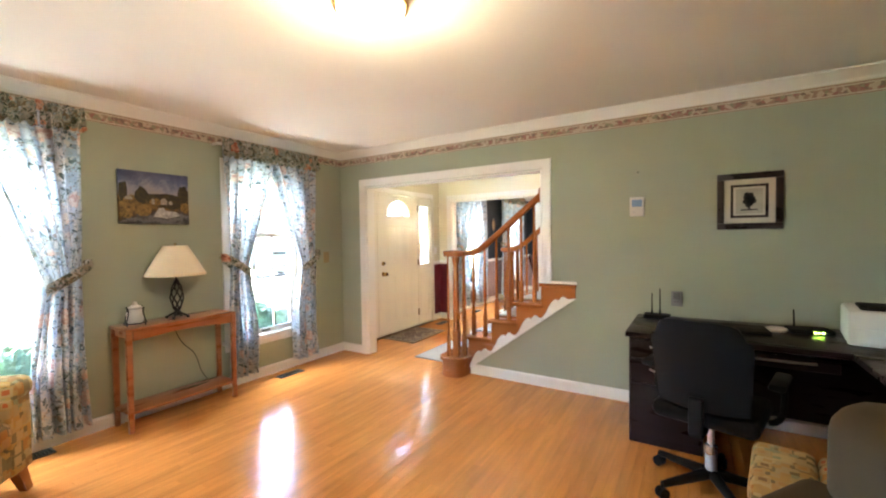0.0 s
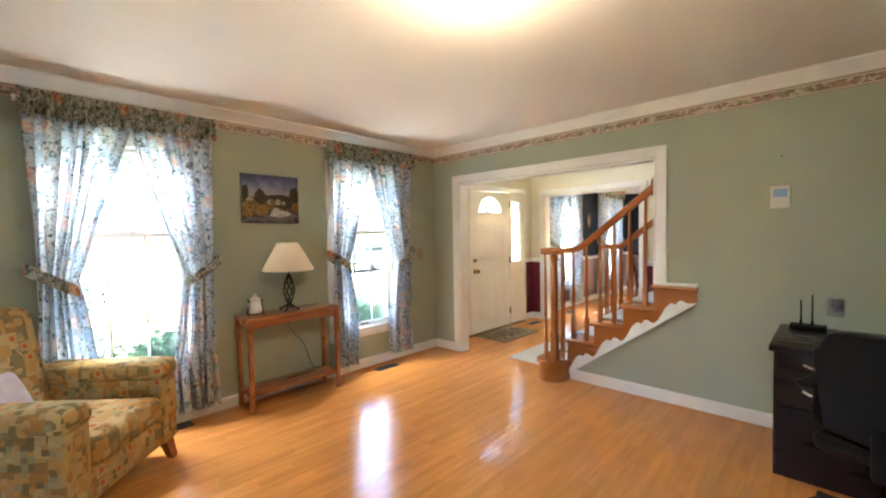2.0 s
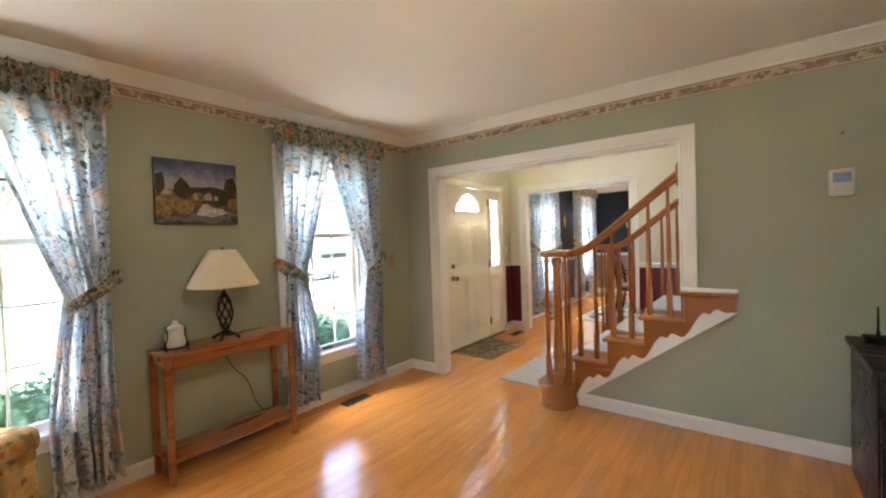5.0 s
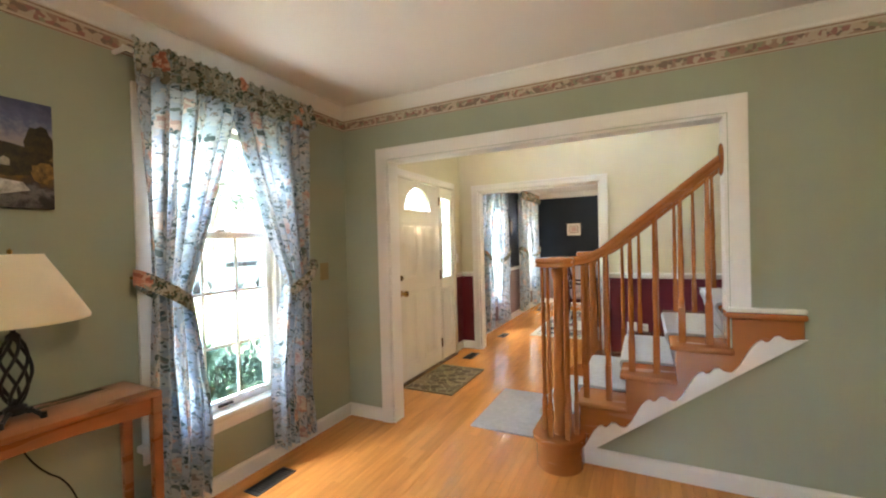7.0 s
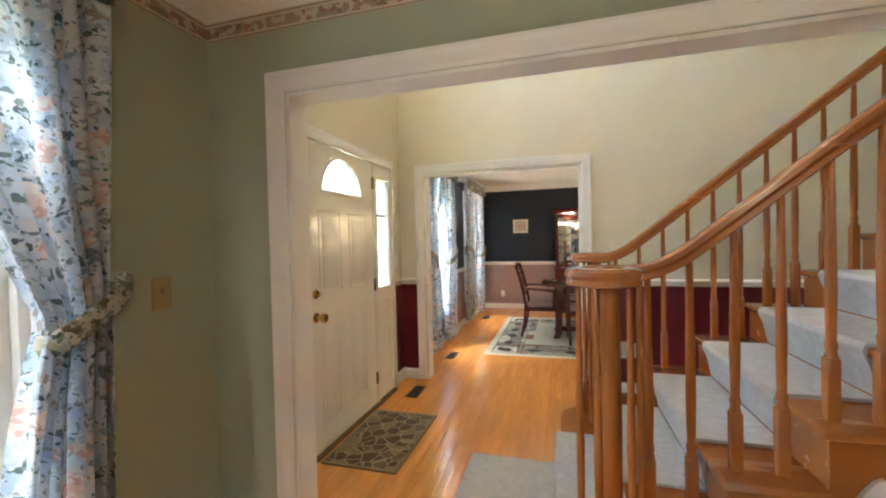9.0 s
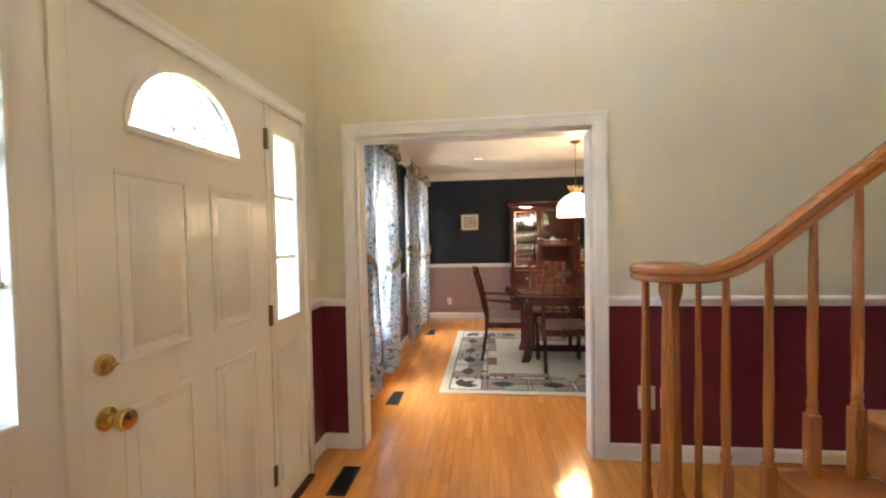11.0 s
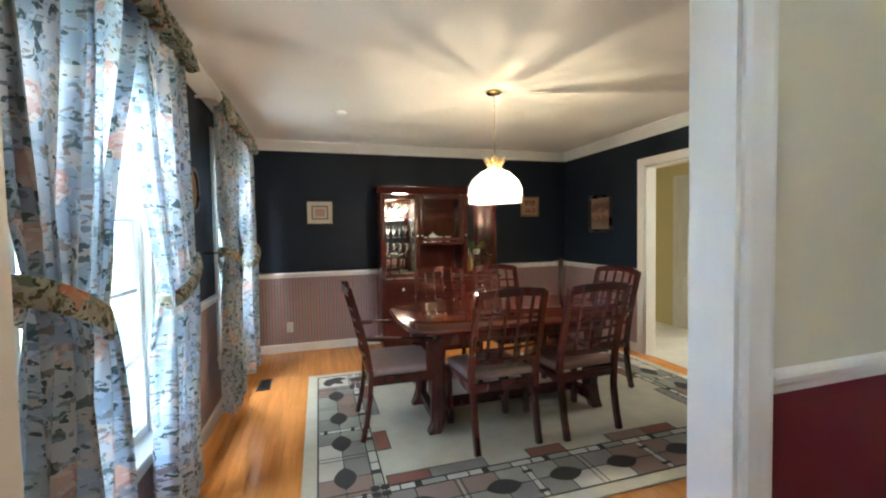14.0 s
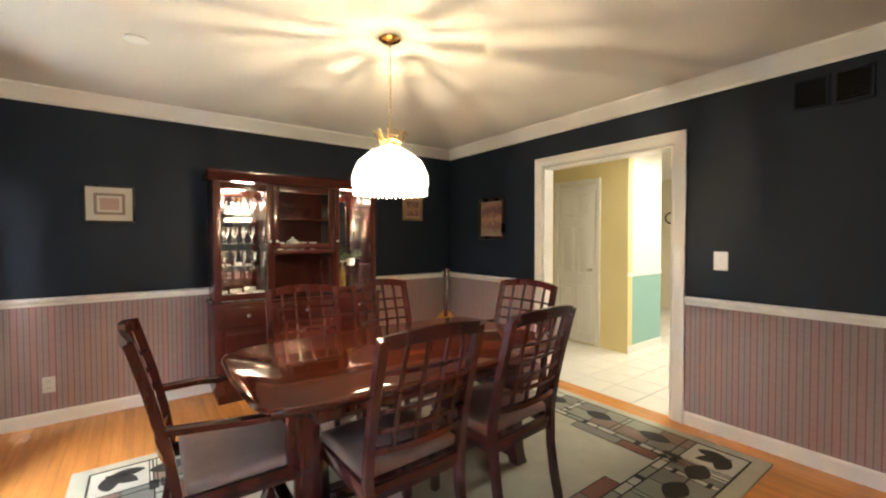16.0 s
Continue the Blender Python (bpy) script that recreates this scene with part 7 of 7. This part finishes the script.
        if k == 1:
            P("lattice", [(a + st + (b - a - 2 * st) * q - 0.006, a + st + (b - a - 2 * st) * q + 0.006, yu - 0.001, yu + 0.005, 1.42, 1.76) for q in (0.33, 0.67)] + [(a + st, b - st, yu - 0.001, yu + 0.005, z - 0.006, z + 0.006) for z in (1.53, 1.65)], CHERRYH, 0, d)
        shelves = (1.08, 1.30, 1.55) if k != 1 else (1.52,)
        for z in shelves:
            P("shelf", [(a + 0.014, b - 0.014, yu + 0.04, yb - 0.016, z, z + 0.007)], BLUEGLASS if k != 1 else CHERRYH, 0, label="glass shelf" if k != 1 else "").visible_shadow = k == 1
        bm = bmesh.new()
        lathe(bm, [(0, 0), (0.006, 0), (0.006, 0.01), (0.011, 0.017), (0, 0.022)], 10)
        bm.transform(Matrix.Translation((b - 0.028 if k == 0 else a + 0.028, yu - 0.002, 1.33)) @ pose(0, 0, 0, 90))
        L.append(part("knob", bm, STEEL, d, "small bright knob"))
    P("niche_shelf", [(xa + 0.012, xb - 0.012, yu + 0.0, yb - 0.012, 1.215, 1.255)])
    P("light_strip", [(x0 + 0.18, x0 + 0.34, yu + 0.10, yu + 0.14, 1.815, 1.826)], glow("warm_cabinet_light", (1.0, 0.88, 0.66), 1.5), 0, label="lit warm strip light")
    P("light_strip", [(xb + 0.13, xb + 0.29, yu + 0.10, yu + 0.14, 1.815, 1.826)], glow("warm_cabinet_light_dim", (1.0, 0.88, 0.66), 0.8), 0, label="lit warm strip light")
    for o in L:
        o.data.transform(inv)
    return x0, xa, xb, x1, yu, yb


HX0, HXA, HXB, HX1, HYU, HYB = hutch()
CLEAR = glass_mat("clear_drinking_glass", (0.95, 0.97, 0.96))
CHINA = mat("white_china_glaze", (0.75, 0.73, 0.68), 0.15, var=0.03)


def vessel(name, x, y, z, profile, material, label, category, group=""):
    t = thing(name, pose(x, y, z), label, category, group)
    bm = bmesh.new()
    lathe(bm, profile, 16)
    part("body", bm, material, t)
    return t


GOBLET = [(0, 0.0), (0.026, 0.0), (0.026, 0.003), (0.005, 0.008), (0.004, 0.06), (0.022, 0.085), (0.028, 0.12), (0.024, 0.15)]
rnd = random.Random(4)
for z in (1.087, 1.307, 1.557):
    for i in range(5):
        vessel("goblet", HX0 + 0.10 + 0.075 * i, 10.36 + rnd.uniform(-0.03, 0.05), z + 0.0005, GOBLET, CLEAR, "clear stemmed glass on a cabinet shelf", "glass", "glasses in the cabinet")
for i in range(3):
    vessel("plate_stack", HX0 + 0.13 + 0.12 * i, 10.40, 0.8405, [(0, 0), (0.035, 0), (0.052, 0.012), (0.054, 0.03 + 0.01 * i), (0.045, 0.032 + 0.01 * i), (0, 0.028 + 0.01 * i)], CHINA, "stack of small white china dishes", "dishes")
for i in range(4):
    vessel("tea_cup", HXA + 0.09 + 0.10 * i, 10.38, 1.2555, [(0, 0), (0.02, 0), (0.024, 0.006), (0.036, 0.05), (0.038, 0.062), (0.034, 0.06), (0.02, 0.01), (0, 0.008)], CHINA, "white china cup in the cabinet", "cup", "cups in the cabinet")
vessel("teapot", HXA + 0.22, 10.45, 1.2555, [(0, 0), (0.04, 0), (0.058, 0.03), (0.055, 0.07), (0.03, 0.09), (0.012, 0.095), (0.014, 0.108), (0, 0.112)], CHINA, "white china pot in the cabinet", "pot")
BOTTLE = [(0, 0), (0.032, 0), (0.034, 0.01), (0.034, 0.14), (0.028, 0.17), (0.012, 0.20), (0.012, 0.26), (0.014, 0.262), (0.014, 0.275), (0, 0.276)]
vessel("tall_bottle", HXB - 0.09, 10.36, 0.8305, [(r * 0.75, z * 1.1) for r, z in BOTTLE], CLEAR, "tall clear bottle in the cabinet niche", "bottle")
vessel("liquor_bottle", HXB + 0.12, 10.36, 0.8405, BOTTLE, mat("amber_liquor_bottle", (0.35, 0.24, 0.05), 0.12, var=0.1), "amber liquor bottle with pale label", "bottle", "bottles in the cabinet")
vessel("liquor_bottle", HXB + 0.22, 10.40, 0.8405, [(r, z * 0.85) for r, z in BOTTLE], GREENGLASS, "green glass bottle in the cabinet", "bottle", "bottles in the cabinet")
vessel("liquor_bottle", HXB + 0.31, 10.36, 0.8405, [(r, z * 0.8) for r, z in BOTTLE], CLEAR, "clear glass bottle in the cabinet", "bottle", "bottles in the cabinet")
pl = thing("cabinet_plant", pose(HXB + 0.22, 10.38, 1.0875), "small green trailing plant on a cabinet shelf", "plant")
bm = bmesh.new()
lathe(bm, [(0, 0), (0.035, 0), (0.045, 0.06), (0.04, 0.062), (0, 0.05)], 14)
part("pot", bm, CHINA, pl)
bm = bmesh.new()
for i in range(90):
    d = Vector((rnd.gauss(0, 1), rnd.gauss(0, 0.6), abs(rnd.gauss(0.6, 0.6)))).normalized()
    c = Vector((0, 0, 0.06)) + d * rnd.uniform(0.02, 0.12)
    u = d.orthogonal().normalized() * 0.012
    v = (d + Vector((0, 0, -0.6))).normalized() * 0.02
    bm.faces.new([bm.verts.new(c + q) for q in (-u, v * 0.5 - u * 0.2, v * 1.4, u)])
part("leaves", bm, LEAF, pl, "", None)

# pictures and grille
p1 = framed("framed_picture", pose(-3.09, YD, 1.625, 0, 0, -90), 0.31, 0.285, "small square print in nested mats on the navy wall", 0.014, BLACKFRAME, 0.082, MATBOARD, PINKMAT, RUGTAUPE)
framed("framed_picture", pose(-0.315, YD, 1.70, 0, 0, -90), 0.27, 0.27, "small gilt-framed still life on the navy wall", 0.03, GILT, 0.02, PINKMAT, ABSTRACT)
framed("framed_picture", pose(XK, 9.845, 1.565, 0, 0, 180), 0.42, 0.46, "dark framed rust-coloured print on the navy wall", 0.04, BLACKFRAME, 0.01, PINKMAT, ABSTRACT)
ov = thing("oval_picture", pose(XF, 8.53, 1.66), "oval picture in a dark gilt frame between the windows", "framed picture")
bm = bmesh.new()
sweep(bm, [(0.012, 0.10 * math.cos(radians(a)), 0.135 * math.sin(radians(a))) for a in range(0, 360, 12)], [(-0.018, -0.011), (0.018, -0.011), (0.012, 0.008), (-0.012, 0.008)], up=(1, 0, 0), close=True)
part("frame", bm, BLACKFRAME, ov)
bm = bmesh.new()
prism(bm, [(0.095 * math.cos(radians(a)), 0.13 * math.sin(radians(a))) for a in range(0, 360, 12)], "x", 0.001, 0.006)
part("print", bm, GILT, ov)
gv = thing("return_air_grille", pose(XK, 7.07, 2.185, 0, 0, 180), "dark painted return air grille under the crown moulding", "air vent")
for a, b in ((-0.17, -0.01), (0.01, 0.17)):
    boxes("grille_frame", NAVY, gv, (0.0005, 0.01, a, b, -0.095, -0.08), (0.0005, 0.01, a, b, 0.08, 0.095), (0.0005, 0.01, a, a + 0.012, -0.08, 0.08), (0.0005, 0.01, b - 0.012, b, -0.08, 0.08), bevel=0.002)
    boxes("backing", BLACK, gv, (0.0005, 0.002, a + 0.012, b - 0.012, -0.08, 0.08), bevel=0)
    for i in range(11):
        z = -0.073 + 0.0145 * i
        boxes("slat", BLACK, gv, (0.002, 0.008, a + 0.012, b - 0.012, z - 0.002, z + 0.003), bevel=0)
sd = thing("smoke_detector", pose(-2.9, 9.3, HD), "flat white smoke detector on the ceiling", "smoke detector")
bm = bmesh.new()
lathe(bm, [(0, -0.0005), (0.055, -0.0005), (0.058, -0.01), (0.045, -0.018), (0, -0.02)], 24)
part("case", bm, WHITE, sd)
hk = thing("wall_key_hook", pose(XK, 6.72, 1.33, 0, 0, 180), "small bright hook on the navy wall", "hook")
bm = bmesh.new()
cyl(bm, (0.0, 0, 0), (0.03, 0, 0.004), 0.005, seg=8)
part("peg", bm, STEEL, hk)


def guitar():
    t = thing("acoustic_guitar", pose(0.03, 10.42, 0, -10, 0, -42), "honey-coloured acoustic guitar leaning in the corner", "guitar")
    bm = bmesh.new()
    n = 40
    out = []
    for i in range(n):
        a = 2 * math.pi * i / n
        z = 0.24 - 0.24 * math.cos(a)
        k = z / 0.48
        w = 0.19 * (1 - 0.30 * k) * (1 - 0.22 * math.exp(-((k - 0.58) / 0.16) ** 2))
        out.append((w * math.sin(a), z))
    prism(bm, out, "y", -0.05, 0.05)
    part("body", bm, mat("honey_spruce", (0.55, 0.30, 0.08), 0.2, var=0.15, stretch=(6, 6, 0.6)), t)
    bm = bmesh.new()
    lathe(bm, [(0, 0), (0.048, 0), (0.048, 0.001), (0, 0.001)], 24)
    bm.transform(Matrix.Translation((0, -0.0505, 0.32)) @ pose(0, 0, 0, 90))
    part("sound_hole", bm, BLACK, t)
    boxes("neck", CHERRY, t, (-0.024, 0.024, -0.058, -0.03, 0.40, 0.84), bevel=0.004)
    boxes("headstock", CHERRY, t, (-0.034, 0.034, -0.05, -0.032, 0.842, 0.99), bevel=0.004)
    boxes("bridge", CHERRY, t, (-0.06, 0.06, -0.058, -0.0505, 0.14, 0.165), bevel=0.002)
    for z in (0.87, 0.91, 0.95):
        for s in (-1, 1):
            bm = bmesh.new()
            cyl(bm, (s * 0.034, -0.04, z), (s * 0.055, -0.04, z), 0.006, seg=8)
            part("tuning_peg", bm, STEEL, t)


guitar()

# ---- outside ----
SHRUB = mat("shrub_leaves", (0.13, 0.21, 0.13), 0.6, var=0.25, scale=8, fine=40, bump=0.1)
BARK = mat("grey_bark", (0.14, 0.11, 0.09), 0.9, var=0.3, scale=6, fine=40, bump=0.5)
HAZE = mat("far_tree_leaves", (0.14, 0.17, 0.12), 0.8, var=0.4, scale=1, fine=10, bump=0)


def leafy(bm, centre, spread, n, size, r):
    for _ in range(n):
        d = Vector((r.gauss(0, 1), r.gauss(0, 1), r.gauss(0, 1))).normalized() * r.uniform(0.45, 1.0) ** 0.5
        c = Vector(centre) + Vector((d.x * spread[0], d.y * spread[1], d.z * spread[2]))
        u = Vector((r.gauss(0, 1), r.gauss(0, 1), r.gauss(0, 1))).normalized()
        v = u.orthogonal().normalized()
        s = size * r.uniform(0.6, 1.3)
        bm.faces.new([bm.verts.new(c + q) for q in (-u * s * 0.4, v * s * 0.3, u * s * 0.7, -v * s * 0.3)])


def shrub(x, y, h, w, seed, n=3200):
    r = random.Random(seed)
    t = thing("shrub", pose(x, y, -0.35), "leafy green shrub under the front windows", "shrub", "shrubs along the house")
    bm = bmesh.new()
    for i in range(5):
        a = 2 * math.pi * i / 5 + r.random()
        cyl(bm, (0, 0, 0), (0.6 * w * math.cos(a) * 0.5, 0.6 * w * math.sin(a) * 0.5, h * 0.7), 0.02, 0.006, 6)
    part("stems", bm, BARK, t)
    bm = bmesh.new()
    for i in range(7):
        leafy(bm, (r.uniform(-0.3, 0.3) * w, r.uniform(-0.4, 0.4) * w, h * r.uniform(0.45, 0.75)), (w * 0.3, w * 0.36, h * 0.3), n // 7, 0.05, r)
    part("leaves", bm, SHRUB, t, "", None)


for i, (x, y, h, w) in enumerate(((-4.85, 0.35, 1.5, 0.9), (-4.95, 1.1, 1.0, 0.9), (-5.0, 1.75, 0.95, 0.9), (-4.95, 2.35, 1.0, 1.0), (-4.9, 2.95, 1.0, 1.0), (-4.95, 3.6, 1.0, 0.9), (-4.95, 7.3, 0.95, 1.0), (-4.95, 8.5, 0.9, 1.0), (-4.9, 9.6, 0.95, 1.0))):
    shrub(x, y, h, w, 20 + i, 1300 if h > 1.2 else 4600)


def tree(x, y, h, seed, full=1.0):
    r = random.Random(seed)
    t = thing("tree", pose(x, y, -0.35), "hazy early-season tree across the street", "tree", "trees across the street")
    bm = bmesh.new()
    cyl(bm, (0, 0, 0), (0.1, 0.05, h * 0.45), 0.028 * h, 0.018 * h, 10)
    tips = []
    for i in range(9):
        a = 2 * math.pi * i / 9 + r.random()
        e = Vector((0.28 * h * math.cos(a) * r.uniform(0.5, 1), 0.28 * h * math.sin(a) * r.uniform(0.5, 1), h * r.uniform(0.6, 0.98)))
        b = Vector((0.06, 0.03, h * r.uniform(0.28, 0.44)))
        cyl(bm, b, e, 0.010 * h, 0.003 * h, 6)
        for k in range(3):
            m = b.lerp(e, r.uniform(0.4, 0.9))
            f = m + Vector((r.gauss(0, 0.1) * h, r.gauss(0, 0.1) * h, r.uniform(0.02, 0.14) * h))
            cyl(bm, m, f, 0.004 * h, 0.001 * h, 5)
            tips.append(f)
        tips.append(e)
    part("trunk", bm, BARK, t)
    bm = bmesh.new()
    for p in tips:
        leafy(bm, p, (0.09 * h, 0.09 * h, 0.07 * h), int(26 * full), 0.05 * h, r)
    part("crown", bm, HAZE, t, "", None)


for i, (x, y, h) in enumerate(((-30, -14, 9), (-34, -4, 11), (-29, 3, 8), (-36, 9, 12), (-31, 16, 9), (-35, 24, 11), (-30, 32, 10), (-38, 42, 12), (-33, -26, 10), (-42, 0, 13), (-44, 18, 13), (-40, 52, 12), (-27, 22, 7))):
    tree(x, y, h, 50 + i)
yb = thing("forsythia_bush", pose(-20.5, 9.6, -0.35), "yellow flowering bush across the lawn", "shrub")
bm = bmesh.new()
for k in range(6):
    cyl(bm, (0, 0, 0), (0.8 * math.cos(k), 0.8 * math.sin(k), 1.2), 0.03, 0.008, 6)
part("stems", bm, BARK, yb)
bm = bmesh.new()
ry = random.Random(8)
for k in range(8):
    leafy(bm, (ry.uniform(-0.9, 0.9), ry.uniform(-0.9, 0.9), ry.uniform(0.6, 1.6)), (0.6, 0.6, 0.5), 110, 0.14, ry)
part("blossom", bm, mat("yellow_blossom", (0.55, 0.45, 0.05), 0.8, var=0.2), yb, "", None)
cars = thing("parked_car", pose(-17.2, 12.2, -0.335, 0, 0, 90), "small dark parked car on the pale street", "car")
bm = bmesh.new()
prof = [(-2.1, 0.30), (-2.1, 0.72), (-1.6, 0.86), (-0.9, 0.92), (-0.35, 1.36), (0.95, 1.38), (1.6, 0.98), (2.05, 0.92), (2.12, 0.55), (2.1, 0.30)]
prism(bm, prof, "y", -0.82, 0.82)
bmesh.ops.bevel(bm, geom=list(bm.edges), offset=0.06, segments=2, affect="EDGES")
part("body", bm, mat("silver_blue_car_paint", (0.11, 0.135, 0.16), 0.25, 0.4, var=0.02), cars)
boxes("windows", BLACK, cars, (-0.45, 1.05, -0.825, 0.825, 0.98, 1.26), bevel=0.05)
for x in (-1.35, 1.3):
    for y in (-0.8, 0.8):
        bm = bmesh.new()
        cyl(bm, (x, y - 0.1, 0.32), (x, y + 0.1, 0.32), 0.32, seg=24)
        wh = part("wheel", bm, BLACK, cars)
        bm = bmesh.new()
        cyl(bm, (x, y - 0.105, 0.32), (x, y + 0.105, 0.32), 0.19, seg=20)
        part("rim", bm, STEEL, wh)

# ---- floor boards and tiles ----
PW = 0.0572


def plank_mesh(length):
    """One board lying along y, its top edges eased."""
    e, w, h = 0.0006, PW / 2 - 0.0002, length / 2 - 0.0002
    v = [(-w, -h, -0.011), (w, -h, -0.011), (w, h, -0.011), (-w, h, -0.011), (-w, -h, -e), (w, -h, -e), (w, h, -e), (-w, h, -e), (-w + e, -h + e, 0), (w - e, -h + e, 0), (w - e, h - e, 0), (-w + e, h - e, 0)]
    f = [(8, 9, 10, 11)] + [(4 + i, 4 + (i + 1) % 4, 8 + (i + 1) % 4, 8 + i) for i in range(4)] + [(i, (i + 1) % 4, 4 + (i + 1) % 4, 4 + i) for i in range(4)]
    return v, f


LENGTHS = (0.45, 0.62, 0.80, 1.0, 1.25)
plank_data = {}
for ln in LENGTHS:
    v, f = plank_mesh(ln)
    me = bpy.data.meshes.new("plank")
    me.from_pydata(v, [], f)
    me.materials.append(FLOOR_OB)
    plank_data[ln] = me
pr = random.Random(11)
jv, jf, singles = [], [], 0
x = XF + PW / 2
while x < XH:
    y = YB - pr.uniform(0, 0.4)
    y_end = YD if x < XK + 0.02 else YF
    while y < y_end:
        ln = pr.choice(LENGTHS)
        c = y + ln / 2
        y += ln
        if (x > XR and c < YL) or c - ln / 2 > y_end - 0.05:
            continue
        near = -3.45 < x < -1.75 and 2.4 < c < 7.2
        if near and singles < 300:
            o = bpy.data.objects.new("plank", plank_data[ln])
            scene.collection.objects.link(o)
            o.location = (x, c, 0)
            o.parent = floor
            singles += 1
        else:
            v, f = plank_mesh(ln)
            k = len(jv)
            jv += [(a + x, b + c, z) for a, b, z in v]
            jf += [tuple(i + k for i in q) for q in f]
    x += PW
me = bpy.data.meshes.new("floorboards")
me.from_pydata(jv, [], jf)
me.materials.append(FLOOR_JOIN)
fb = new("floorboards", me)
fb.parent = floor
tagged(fb, "golden oak strip boards", kind="stuff")

TS = 0.305
me = bpy.data.meshes.new("tile")
w = TS / 2 - 0.002
v = [(-w, -w, -0.005), (w, -w, -0.005), (w, w, -0.005), (-w, w, -0.005), (-w + 0.002, -w + 0.002, 0), (w - 0.002, -w + 0.002, 0), (w - 0.002, w - 0.002, 0), (-w + 0.002, w - 0.002, 0)]
me.from_pydata(v, [], [(4, 5, 6, 7)] + [(i, (i + 1) % 4, 4 + (i + 1) % 4, 4 + i) for i in range(4)])
me.materials.append(TILE)
ix = XK + 0.03 + TS / 2
while ix < 5.0:
    iy = YF2 + TS / 2
    while iy < YD:
        o = bpy.data.objects.new("tile", me)
        scene.collection.objects.link(o)
        o.location = (ix, iy, 0.001)
        o.parent = ktile
        iy += TS
    ix += TS
